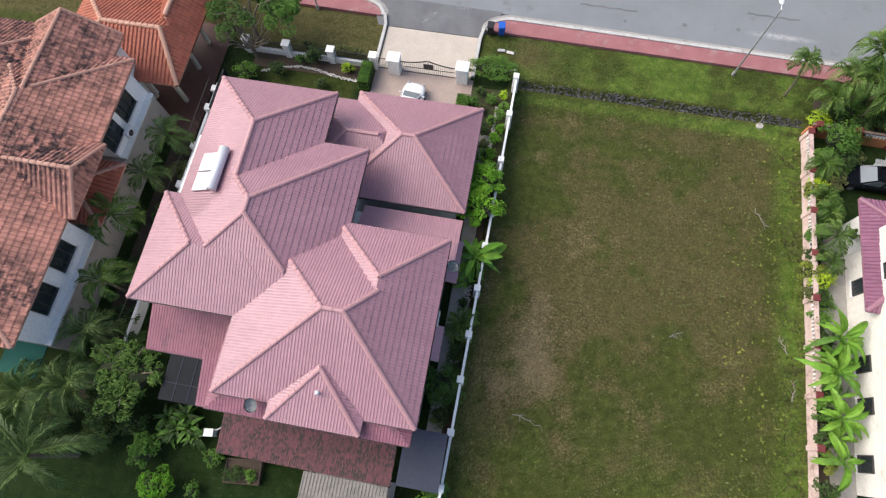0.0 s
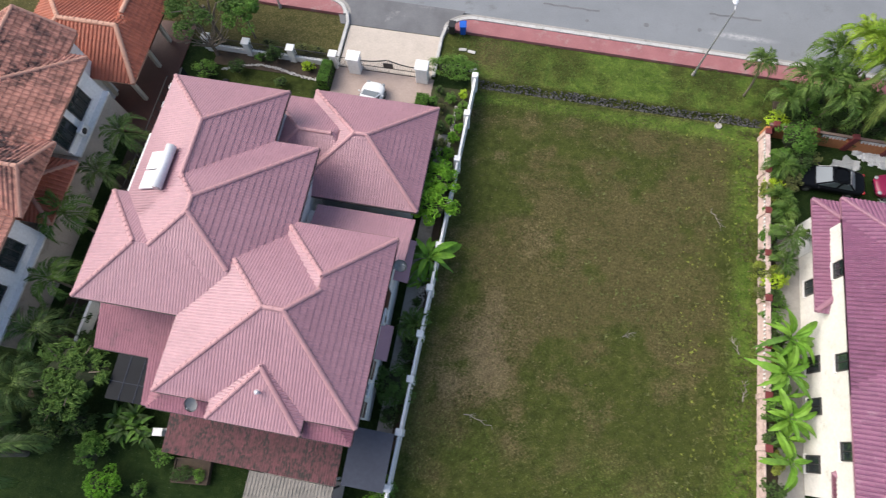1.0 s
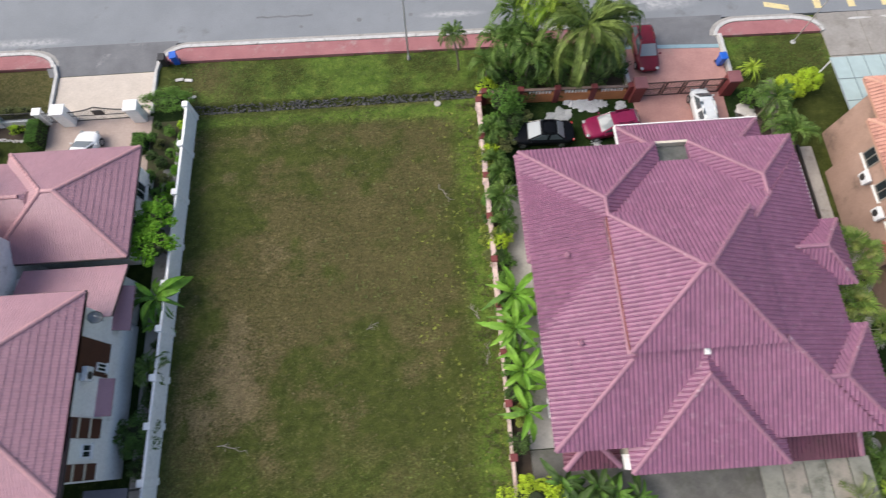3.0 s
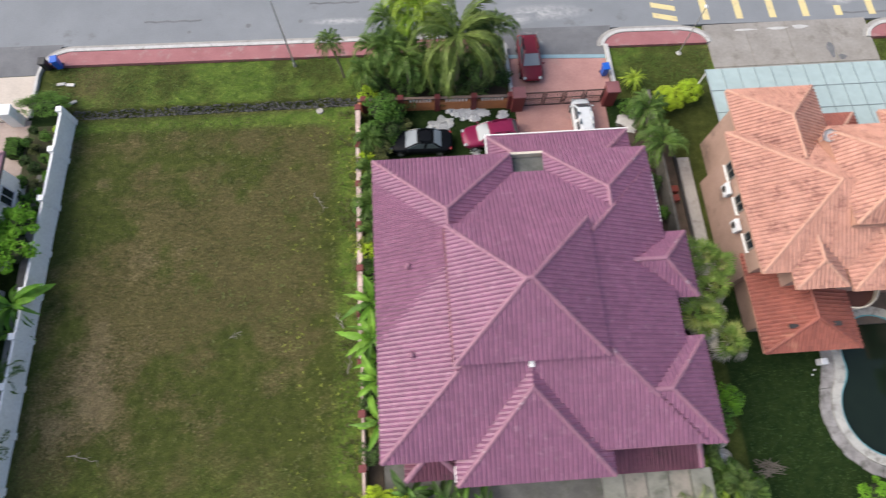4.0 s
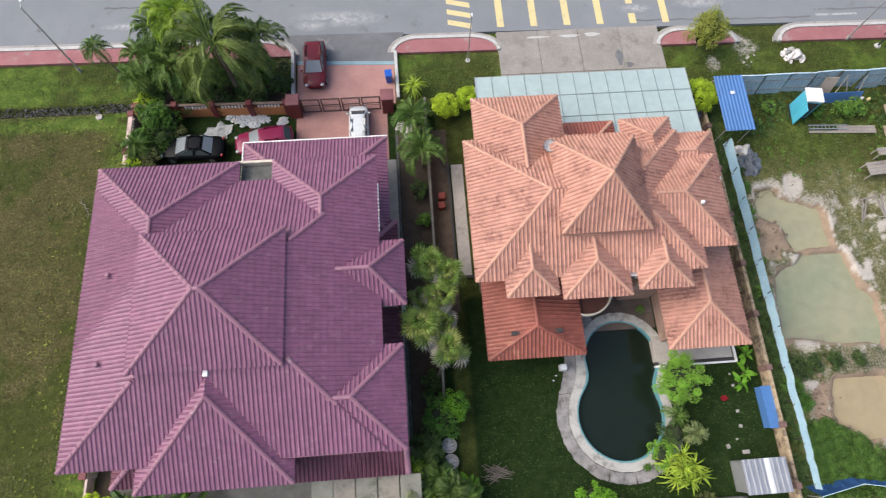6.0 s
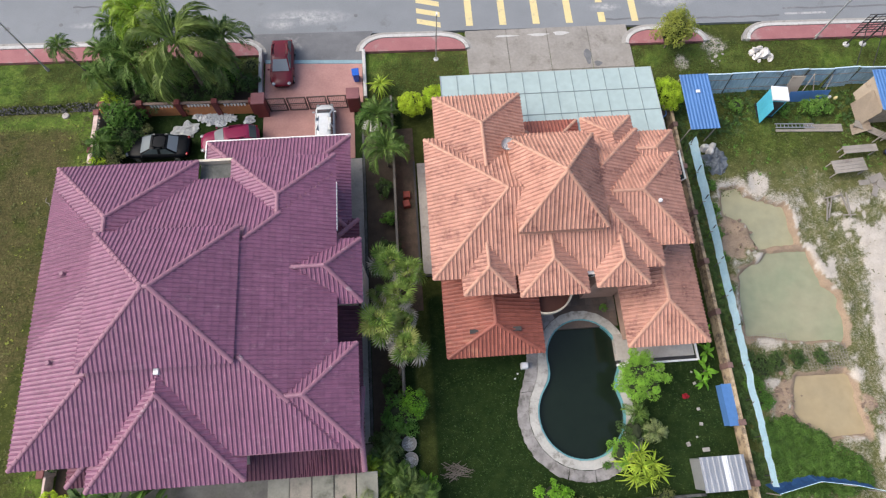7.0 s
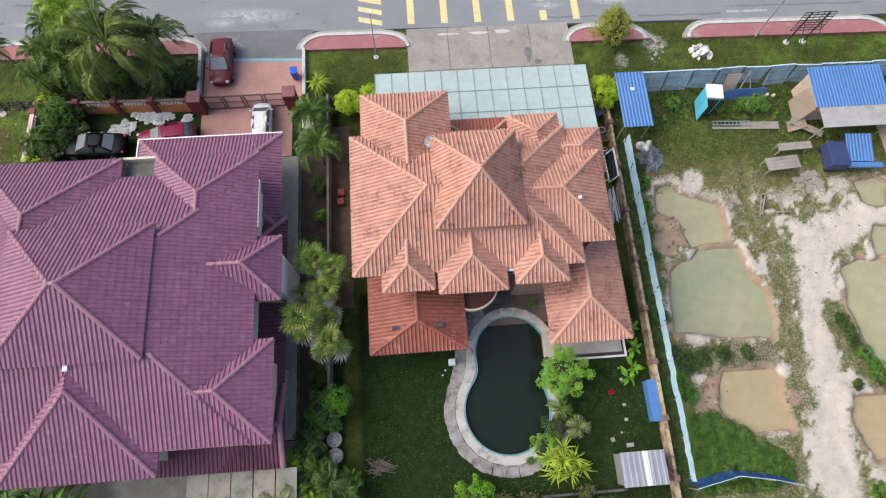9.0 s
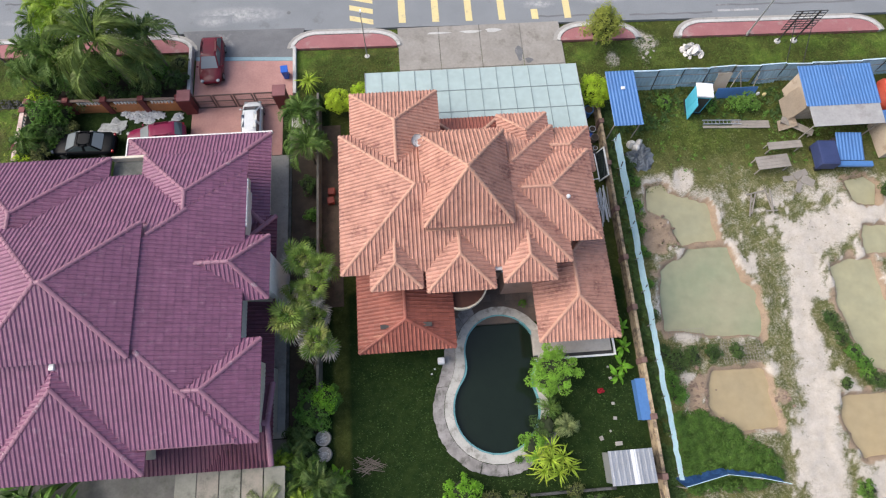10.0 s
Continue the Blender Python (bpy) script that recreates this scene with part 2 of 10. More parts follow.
# ---------------------------------------------------------------- geometry helpers
def part(name, bm, material, parent=None, label="", smooth=False):
    me = bpy.data.meshes.new(name)
    bm.to_mesh(me)
    bm.free()
    return part_mesh(name, me, material, parent, label, smooth)


def part_mesh(name, me, material, parent=None, label="", smooth=False):
    for m in (material if isinstance(material, (list, tuple)) else [material]):
        if m and m.name not in me.materials:
            me.materials.append(m)
    if smooth:
        me.polygons.foreach_set("use_smooth", [True] * len(me.polygons))
    ob = new(name, me)
    if parent:
        ob.parent = parent
    if label:
        ob["label"] = label
    return ob


def thing(name, label, category, group="", at=(0, 0, 0), rz=0.0):
    ob = new(name)
    ob.empty_display_size = 0.3
    ob.matrix_basis = pose(*at, 0, 0, rz)
    return tagged(ob, label, category, group)


def box(bm, x0, x1, y0, y1, z0, z1, m=None):
    c = [(x, y, z) for z in (z0, z1) for y in (y0, y1) for x in (x0, x1)]
    v = [bm.verts.new(m @ Vector(p) if m else p) for p in c]
    for f in ((0, 2, 3, 1), (4, 5, 7, 6), (0, 1, 5, 4), (2, 6, 7, 3), (0, 4, 6, 2), (1, 3, 7, 5)):
        bm.faces.new([v[i] for i in f])
    return v


def bevel(bm, w=0.02, seg=1):
    bmesh.ops.bevel(bm, geom=list(bm.edges), offset=w, segments=seg, affect="EDGES", profile=0.7)


def prism(bm, pts, z0, z1, top_only=False):
    lo = [bm.verts.new((x, y, z0)) for x, y in pts]
    hi = [bm.verts.new((x, y, z1)) for x, y in pts]
    n = len(pts)
    bm.faces.new(hi)
    if not top_only:
        bm.faces.new(lo[::-1])
    for i in range(n):
        bm.faces.new([lo[i], lo[(i + 1) % n], hi[(i + 1) % n], hi[i]])


def tube(bm, pts, r0, r1=None, seg=8, cap=True):
    """A round bar along pts, its radius going from r0 to r1."""
    pts = [Vector(p) for p in pts]
    r1 = r0 if r1 is None else r1
    rings = []
    for i, p in enumerate(pts):
        d = (pts[min(i + 1, len(pts) - 1)] - pts[max(i - 1, 0)]).normalized()
        s = d.orthogonal().normalized()
        if i and rings:
            s = (last_s - d * last_s.dot(d)).normalized() if (last_s - d * last_s.dot(d)).length > 1e-4 else s
        last_s = s
        t = d.cross(s)
        r = r0 + (r1 - r0) * i / max(1, len(pts) - 1)
        rings.append([bm.verts.new(p + (s * math.cos(a) + t * math.sin(a)) * r) for a in (2 * math.pi * k / seg for k in range(seg))])
    for a, b in zip(rings, rings[1:]):
        for k in range(seg):
            bm.faces.new([a[k], a[(k + 1) % seg], b[(k + 1) % seg], b[k]])
    if cap:
        bm.faces.new(rings[0][::-1])
        bm.faces.new(rings[-1])


def sweep(bm, pts, w, z0, z1):
    """A wall or kerb of width w along the flat line pts."""
    pts = [Vector((p[0], p[1], 0)) for p in pts]
    rows = []
    for i, p in enumerate(pts):
        d = (pts[min(i + 1, len(pts) - 1)] - pts[max(i - 1, 0)]).normalized()
        n = Vector((-d.y, d.x, 0)) * (w / 2)
        rows.append([bm.verts.new((q.x, q.y, z)) for q, z in ((p - n, z0), (p + n, z0), (p + n, z1), (p - n, z1))])
    for a, b in zip(rows, rows[1:]):
        for k in range(4):
            bm.faces.new([a[k], a[(k + 1) % 4], b[(k + 1) % 4], b[k]])
    bm.faces.new(rows[0][::-1])
    bm.faces.new(rows[-1])


def blob(bm, c, r, sub=2, rough=0.25, seed=0, flat=1.0):
    """An uneven lump: a stone or a mound."""
    res = bmesh.ops.create_icosphere(bm, subdivisions=sub, radius=1.0)
    for v in res["verts"]:
        k = 1 + rough * noise.noise(v.co * 1.6 + Vector((seed * 7.3, seed * 3.1, seed)))
        v.co = Vector(c) + Vector((v.co.x * r[0] * k, v.co.y * r[1] * k, v.co.z * r[2] * k * flat))


def arc(cx, cy, r, a0, a1, n=10):
    return [(cx + r * math.cos(radians(a0 + (a1 - a0) * i / n)), cy + r * math.sin(radians(a0 + (a1 - a0) * i / n))) for i in range(n + 1)]


def smoothstep(e0, e1, x):
    t = np.clip((x - e0) / (e1 - e0), 0, 1)
    return t * t * (3 - 2 * t)


# ---------------------------------------------------------------- ground
def road_y(x):
    """The road's kerb line."""
    return 38.1 - 0.0165 * x


PONDS = {
    "tan": [(66.9, 21.9), (68.1, 22.2), (68.8, 21.3), (71.2, 20.5), (71.2, 17.7), (68.7, 17.6), (68.0, 19.4), (66.8, 20.3)],
    "green": [(66.3, 11.4), (66.3, 13.6), (66.8, 15.6), (69.0, 16.8), (71.9, 17.0), (72.3, 14.4), (73.0, 13.8), (73.0, 12.3), (72.5, 10.7), (69.9, 10.8)],
    "orange": [(68.2, 6.6), (69.0, 8.4), (72.3, 8.3), (72.1, 7.0), (72.2, 4.7), (70.0, 4.5), (68.5, 5.7)],
    "long": [(78.8, 12.8), (79.0, 15.0), (80.7, 15.5), (82.0, 15.3), (82.0, 10.3), (81.2, 7.4), (79.8, 8.1), (78.9, 11.2)],
    "low": [(76.8, 4.9), (77.0, 6.2), (80.0, 6.3), (81.5, 4.5), (79.0, 2.6), (77.3, 2.5)],
    "corner": [(82.2, 21.5), (83.6, 21.7), (84.2, 21.1), (83.7, 19.7), (82.3, 19.8)],
    "side": [(81.8, 15.9), (82.3, 17.9), (86.0, 17.8), (86.5, 16.0)],
}


def poly_sdf(px, py, poly):
    """Signed distance to a polygon, negative inside."""
    d = np.full(px.shape, 1e9)
    inside = np.zeros(px.shape, bool)
    n = len(poly)
    for i in range(n):
        (ax, ay), (bx, by) = poly[i], poly[(i + 1) % n]
        ex, ey = bx - ax, by - ay
        t = np.clip(((px - ax) * ex + (py - ay) * ey) / (ex * ex + ey * ey), 0, 1)
        d = np.minimum(d, np.hypot(px - ax - t * ex, py - ay - t * ey))
        cross = (ay > py) != (by > py)
        with np.errstate(divide="ignore", invalid="ignore"):
            xi = ax + (py - ay) / (by - ay if by != ay else 1e-9) * ex
        inside ^= cross & (px < xi)
    return np.where(inside, -d, d)


POOL_A, POOL_B = (54.85, 10.75, 2.4), (54.2, 7.15, 2.75)


def pool_sdf(px, py, grow=0.0):
    a = np.hypot(px - POOL_A[0], py - POOL_A[1]) - POOL_A[2]
    b = np.hypot(px - POOL_B[0], py - POOL_B[1]) - POOL_B[2]
    k = 1.1
    h = np.clip(0.5 + 0.5 * (b - a) / k, 0, 1)
    return b + (a - b) * h - k * h * (1 - h) - grow


def wobble(px, py, scale, seed=0):
    """Smooth noise over the plan, about -1 to 1."""
    flat = [noise.fractal(Vector((x * scale + seed * 11.7, y * scale - seed * 5.3, seed * 2.1)), 0.6, 2.1, 4) for x, y in zip(px.ravel(), py.ravel())]
    return np.array(flat).reshape(px.shape)


SAND_PATH = [(88.0, 19.2), (81.2, 18.6), (77.2, 17.0), (76.8, 13.5), (75.8, 10.7), (75.4, 8.2), (75.0, 5.0), (74.3, 0.5), (73.0, -4.0)]


def line_dist(px, py, pts):
    d = np.full(px.shape, 1e9)
    for (ax, ay), (bx, by) in zip(pts, pts[1:]):
        ex, ey = bx - ax, by - ay
        t = np.clip(((px - ax) * ex + (py - ay) * ey) / (ex * ex + ey * ey), 0, 1)
        d = np.minimum(d, np.hypot(px - ax - t * ex, py - ay - t * ey))
    return d


def make_ground():
    xs = np.concatenate([[-900, -400, -200, -100, -60], np.arange(-40, 48.1, 0.55), np.arange(48.4, 60, 0.3), np.arange(60.2, 64.6, 0.5), np.arange(64.8, 90.1, 0.22), [91, 93, 96, 100, 110, 130, 180, 300, 900]])
    ys = np.concatenate([[-900, -300, -120, -60, -30, -18], np.arange(-12, 31.2, 0.27), np.arange(31.2, 32.4, 0.15), np.arange(32.5, 40.1, 0.4), [41, 45, 52, 60, 80, 150, 300, 900]])
    px, py = np.meshgrid(xs, ys, indexing="ij")
    z = 0.03 * wobble(px, py, 0.25, 1) - 0.02
    site = smoothstep(64.6, 65.4, px) * smoothstep(31.0, 30.2, py)
    big, mid = wobble(px, py, 0.11, 2), wobble(px, py, 0.45, 3)
    fine = wobble(px, py, 1.3, 4)
    z += site * (0.10 * mid + 0.06 * fine)
    pond = np.full(px.shape, 9.0)
    for poly in PONDS.values():
        pond = np.minimum(pond, poly_sdf(px, py, poly) + 0.18 * mid + 0.1 * fine)
    z += 0.09 * np.exp(-((pond - 0.55) / 0.4) ** 2) * (1 + mid)
    z = np.where(pond < 0.6, z * smoothstep(-0.3, 0.4, pond) - 0.95 * smoothstep(0.28, -0.3, pond), z)
    pool = pool_sdf(px, py)
    z = np.where(pool < 1.6, z * smoothstep(0.8, 1.6, pool) - 0.02, z)
    z = np.where(pool < 0.25, -1.6, z)
    ditch = smoothstep(31.35, 31.5, py) * smoothstep(32.15, 32.0, py) * smoothstep(0.6, 0.9, px) * smoothstep(22.0, 21.7, px)
    z -= 0.4 * ditch
    z -= 0.22 * smoothstep(-2.2, -1.7, py - road_y(px))
    # what covers the ground: sand, clay, dryness, lushness, shaven lawn
    path = line_dist(px, py, SAND_PATH) + 0.55 * mid + 0.35 * fine
    sand = smoothstep(1.75, 0.6, path)
    clear = smoothstep(23.5, 20.0, py + 1.5 * mid) * smoothstep(65.8, 67.0, px)
    sand = np.maximum(sand, clear * smoothstep(-0.12, 0.38, mid + 0.55 * fine + 0.25 * big))
    sand = np.maximum(sand, smoothstep(1.3, 0.2, pond + 0.5 * fine) * np.clip(0.45 + 0.9 * mid, 0, 0.85))
    heap = np.hypot(px - 69.6, py - 22.3) + 0.5 * mid
    sand = np.maximum(sand, smoothstep(1.5, 0.7, heap))
    thick = smoothstep(1.0, 0.2, line_dist(px, py, [(65.6, 4.0), (67.0, 4.0), (71.0, 2.6)]) - 1.2 + 0.3 * mid)
    green2 = smoothstep(1.0, 0.3, line_dist(px, py, [(77.4, 11.6), (78.1, 8.6), (79.4, 6.9)]) - 0.35 + 0.5 * fine)
    green3 = smoothstep(1.0, 0.2, line_dist(px, py, [(66.0, 9.6), (72.0, 9.4)]) - 0.5 + 0.4 * fine)
    green4 = smoothstep(0.9, 0.2, line_dist(px, py, [(74.2, 14.8), (73.8, 10.0), (73.4, 6.0)]) - 0.3 + 0.5 * fine)
    sand = sand * (1 - thick) * (1 - green2) * (1 - 0.75 * green3) * (1 - 0.7 * green4) * site
    clay = smoothstep(0.75, 0.0, pond + 0.3 * fine + 0.25 * mid) * site
    for cx, cy, cr in ((67.0, 18.8, 1.7), (66.6, 17.6, 1.2), (67.2, 7.4, 1.6), (67.0, 6.2, 1.2), (72.9, 6.5, 0.9)):
        bank = smoothstep(1.0, 0.3, np.hypot(px - cx, py - cy) / cr + 0.35 * mid + 0.35 * fine) * site
        clay, sand = np.maximum(clay, 0.85 * bank), sand * (1 - 0.5 * bank)
    field = smoothstep(0.2, 1.2, px) * smoothstep(22.4, 21.5, px) * smoothstep(32, 31, py)
    spot = np.exp(-(np.hypot(px - 5.8, (py - 13.5) * 0.7) / 2.6) ** 2) + 0.8 * np.exp(-(np.hypot(px - 4.6, py - 17.5) / 1.9) ** 2) + 0.5 * np.exp(-(np.hypot(px - 11, (py - 21)) / 4.5) ** 2) + 0.55 * np.exp(-(np.hypot(px - 9.5, (py - 14.5) * 0.65) / 5.5) ** 2)
    dry = field * (0.5 + 0.9 * big + 0.85 * mid + 0.3 * fine + 0.6 * spot)
    edge = np.exp(-((px - 20.9) / 1.0) ** 2) + np.exp(-((py - 30.6) / 0.7) ** 2) + 0.35 * np.exp(-((py - 5.5) / 3.0) ** 2)
    dry -= field * 0.5 * edge
    bare = field * (0.8 * np.exp(-(np.hypot((px - 4.9) * 1.0, (py - 14.0) * 0.75) / 1.9) ** 2) + 0.9 * np.exp(-(np.hypot(px - 5.0, (py - 10.6) * 0.8) / 1.5) ** 2) + 0.6 * np.exp(-(np.hypot(px - 2.6, py - 9.9) / 1.4) ** 2) + 0.7 * np.exp(-(np.hypot(px - 3.7, py - 26.0) / 0.7) ** 2) + 0.5 * np.exp(-(np.hypot(px - 8.0, py - 20.0) / 2.0) ** 2) + 0.45 * mid + 0.02)
    verge = smoothstep(32.0, 32.5, py) * smoothstep(-0.9, 1.8, px)
    lush = verge * np.clip(0.55 + 0.5 * big + 0.5 * mid + 0.4 * np.exp(-((px - 12) / 7) ** 2), 0, 1) + field * np.clip(0.75 * edge + 0.2 * (big - 0.1) + 0.15 * fine, 0, 0.75)
    dry += verge * np.clip(0.25 + 0.9 * mid, 0, 1)
    lush -= verge * np.clip(0.15 + 0.5 * big - 0.5 * mid, 0, 0.5)
    dry += verge * smoothstep(5.0, -0.5, px + 3 * mid) * 0.9
    dry += smoothstep(31.9, 32.4, py) * smoothstep(-9.5, -10.5, px) * 0.75
    back = smoothstep(22.0, 25.5, py + 1.2 * mid)
    lush = np.maximum(lush, site * (0.12 + 0.2 * back + 0.3 * mid) * (1 - sand))
    dry = np.maximum(dry, site * (0.55 - 0.3 * back + 0.6 * mid + 0.5 * big))
    sand = np.maximum(sand, site * (0.1 + 0.17 * clear + 0.16 * fine - 0.08 * back))
    for sx, sy, sr in ((69.1, 34.4, 1.5), (66.4, 33.3, 0.8), (78.5, 21.5, 1.4), (80.7, 21.4, 1.2)):
        sand = np.maximum(sand, 0.75 * smoothstep(1.0, 0.2, np.hypot(px - sx, (py - sy) * 0.8) / sr + 0.5 * mid))
    lush += field * 0.16 * smoothstep(9, 19, px) * (0.6 + mid)
    scrub = site * (1 - back)
    lush = np.maximum(lush, smoothstep(62, 66, px) * smoothstep(31.0, 32.0, py) * (0.35 + 0.4 * mid))
    lawn = smoothstep(44.5, 45.0, px) * smoothstep(64, 63.5, px) * smoothstep(16, 15, py)
    lawn = np.maximum(lawn, smoothstep(0.6, 0.0, px) * smoothstep(-40, -19, px) * smoothstep(32.6, 31.8, py))
    lawn *= 1 - 0.55 * smoothstep(27.5, 28.2, py) * smoothstep(-19.5, -18.5, px) * smoothstep(-10.5, -11.2, px)
    lawn = np.maximum(lawn, smoothstep(22, 22.5, px) * smoothstep(44, 43.5, px) * smoothstep(31, 30.5, py))
    nx, ny = px.shape
    idx = np.arange(nx * ny).reshape(nx, ny)
    faces = np.stack([idx[:-1, :-1], idx[1:, :-1], idx[1:, 1:], idx[:-1, 1:]], -1).reshape(-1, 4)
    me = bpy.data.meshes.new("ground")
    me.from_pydata(np.stack([px, py, z], -1).reshape(-1, 3).tolist(), [], faces.tolist())
    for name, a in (("sand", sand), ("clay", clay), ("dry", dry), ("lush", lush), ("lawn", lawn), ("bare", bare), ("scrub", scrub)):
        at = me.attributes.new(name, "FLOAT", "POINT")
        at.data.foreach_set("value", np.clip(a, 0, 1).ravel().astype(np.float32))
    return me


def ground_mat():
    m = bpy.data.materials.new("grass_and_sand")
    m.use_nodes = True
    n, l = m.node_tree.nodes, m.node_tree.links
    p = n["Principled BSDF"]
    p.inputs["Roughness"].default_value = 0.95
    p.inputs["Specular IOR Level"].default_value = 0.15
    geo = n.new("ShaderNodeNewGeometry")

    def tex(scale, detail=6, rough=0.65):
        t = n.new("ShaderNodeTexNoise")
        t.inputs["Scale"].default_value, t.inputs["Detail"].default_value, t.inputs["Roughness"].default_value = scale, detail, rough
        l.new(geo.outputs["Position"], t.inputs["Vector"])
        return t.outputs["Fac"]

    def attr(name):
        a = n.new("ShaderNodeAttribute")
        a.attribute_name = name
        return a.outputs["Fac"]

    def mth(op, a, b):
        k = n.new("ShaderNodeMath")
        k.operation = op
        for i, v in enumerate((a, b)):
            if isinstance(v, (int, float)):
                k.inputs[i].default_value = v
            else:
                l.new(v, k.inputs[i])
        return k.outputs[0]

    def ramp(v, lo, hi, a=0.0, b=1.0):
        k = n.new("ShaderNodeMapRange")
        k.inputs[1].default_value, k.inputs[2].default_value, k.inputs[3].default_value, k.inputs[4].default_value = lo, hi, a, b
        l.new(v, k.inputs[0])
        return k.outputs[0]

    def mixc(f, a, b):
        k = n.new("ShaderNodeMix")
        k.data_type = "RGBA"
        l.new(f, k.inputs[0])
        for i, v in ((6, a), (7, b)):
            if isinstance(v, tuple):
                k.inputs[i].default_value = (*v, 1)
            else:
                l.new(v, k.inputs[i])
        return k.outputs[2]

    n_big, n_mid, n_fine, n_hair = tex(0.35), tex(1.6), tex(6.5, 5, 0.75), tex(26, 3, 0.7)
    green = mixc(ramp(n_mid, 0.35, 0.65), (0.047, 0.062, 0.013), (0.066, 0.078, 0.018))
    brown = mixc(ramp(n_fine, 0.35, 0.65), (0.068, 0.060, 0.022), (0.110, 0.096, 0.040))
    lush = mixc(ramp(n_mid, 0.35, 0.65), (0.070, 0.128, 0.018), (0.118, 0.168, 0.030))
    lawn = mixc(ramp(n_mid, 0.35, 0.65), (0.011, 0.028, 0.005), (0.020, 0.036, 0.008))
    f_dry = ramp(mth("ADD", attr("dry"), mth("MULTIPLY", mth("SUBTRACT", mth("ADD", mth("MULTIPLY", n_fine, 0.6), mth("MULTIPLY", n_mid, 0.4)), 0.5), 2.2)), 0.2, 0.9)
    f_lush = ramp(mth("ADD", attr("lush"), mth("MULTIPLY", mth("SUBTRACT", n_fine, 0.5), 1.6)), 0.25, 0.85)
    c = mixc(f_dry, green, brown)
    f_bare = ramp(mth("ADD", attr("bare"), mth("MULTIPLY", mth("SUBTRACT", n_fine, 0.5), 2.0)), 0.3, 1.0)
    c = mixc(f_bare, c, mixc(ramp(n_hair, 0.3, 0.7), (0.12, 0.095, 0.048), (0.215, 0.17, 0.095)))
    c = mixc(f_lush, c, lush)
    c = mixc(ramp(mth("ADD", attr("lawn"), mth("MULTIPLY", mth("SUBTRACT", n_fine, 0.5), 0.3)), 0.3, 0.7), c, lawn)
    c = mixc(mth("MULTIPLY", attr("scrub"), 0.65), c, mixc(ramp(n_mid, 0.35, 0.65), (0.125, 0.14, 0.045), (0.18, 0.17, 0.075)))
    sand = mixc(ramp(n_mid, 0.35, 0.65), (0.60, 0.55, 0.49), (0.46, 0.41, 0.345))
    f_sand = ramp(mth("ADD", attr("sand"), mth("MULTIPLY", mth("SUBTRACT", mth("ADD", mth("MULTIPLY", n_fine, 0.65), mth("MULTIPLY", n_hair, 0.35)), 0.5), 2.0)), 0.25, 0.8)
    c = mixc(f_sand, c, sand)
    clay = mixc(ramp(n_fine, 0.3, 0.7), (0.40, 0.295, 0.205), (0.27, 0.205, 0.15))
    c = mixc(ramp(mth("ADD", attr("clay"), mth("MULTIPLY", mth("SUBTRACT", n_mid, 0.5), 1.0)), 0.35, 0.7), c, clay)
    hsv = n.new("ShaderNodeHueSaturation")
    l.new(c, hsv.inputs["Color"])
    grain = mth("MULTIPLY", ramp(n_hair, 0.25, 0.75, 0.6, 1.4), mth("MULTIPLY", ramp(n_fine, 0.25, 0.75, 0.75, 1.25), ramp(n_mid, 0.3, 0.7, 0.8, 1.2)))
    even = ramp(f_sand, 0.0, 1.0, 1.0, 0.4)
    l.new(mth("ADD", 1.0, mth("MULTIPLY", mth("SUBTRACT", grain, 1.0), even)), hsv.inputs["Value"])
    l.new(hsv.outputs[0], p.inputs["Base Color"])
    bp = n.new("ShaderNodeBump")
    bp.inputs["Strength"].default_value, bp.inputs["Distance"].default_value = 0.7, 0.08
    l.new(mth("ADD", n_fine, mth("MULTIPLY", n_hair, 0.6)), bp.inputs["Height"])
    l.new(bp.outputs[0], p.inputs["Normal"])
    return m


ground = part_mesh("ground", make_ground(), ground_mat(), smooth=True)
tagged(ground, "rough grass ground with dry patches and sandy lot", "ground", kind="structure")


def slab(name, pts, z0, z1, material, label, category="pavement", edge=0.02):
    bm = bmesh.new()
    prism(bm, pts, z0, z1)
    if edge:
        bevel(bm, edge)
    return tagged(part(name, bm, material), label, category, kind="structure")


def rect(x0, x1, y0, y1):
    return [(x0, y0), (x1, y0), (x1, y1), (x0, y1)]


slab("road", [(-300, road_y(-300)), (300, road_y(300)), (300, road_y(300) + 13), (-300, road_y(-300) + 13)], -0.4, 0.0, M_ASPHALT, "wide grey asphalt residential road", "road", 0)
# driveways of the three houses
slab("driveway_apron", [(-10.6, 35.55), (-2.3, 35.55), (-1.0, 38.3), (-11.8, 38.4)], -0.3, 0.012, M_ASPHALT_D, "dark asphalt crossover in front of driveway", "road", 0)
slab("driveway_outer", rect(-9.8, -2.55, 31.6, 35.5), -0.3, 0.03, M_CREAMPAVE, "cream paved driveway outside the gate", "driveway")
slab("driveway_inner", rect(-9.9, -2.3, 21.0, 31.55), -0.3, 0.025, mat("pinkish_pavers", (0.40, 0.32, 0.28), (0.35, 0.275, 0.24), rough=0.8, fine=8), "pinkish grey paved forecourt inside the gate", "driveway")
slab("driveway_apron", [(33.2, 35.0), (41.0, 34.6), (41.9, 37.6), (32.3, 37.75)], -0.3, 0.012, M_ASPHALT_D, "dark asphalt crossover with pale stains", "road", 0)
slab("driveway_outer", [(33.5, 31.0), (41.0, 31.0), (41.0, 34.5), (33.5, 34.9)], -0.3, 0.03, M_PINKPAVE, "faded pink paved driveway outside the gate", "driveway")
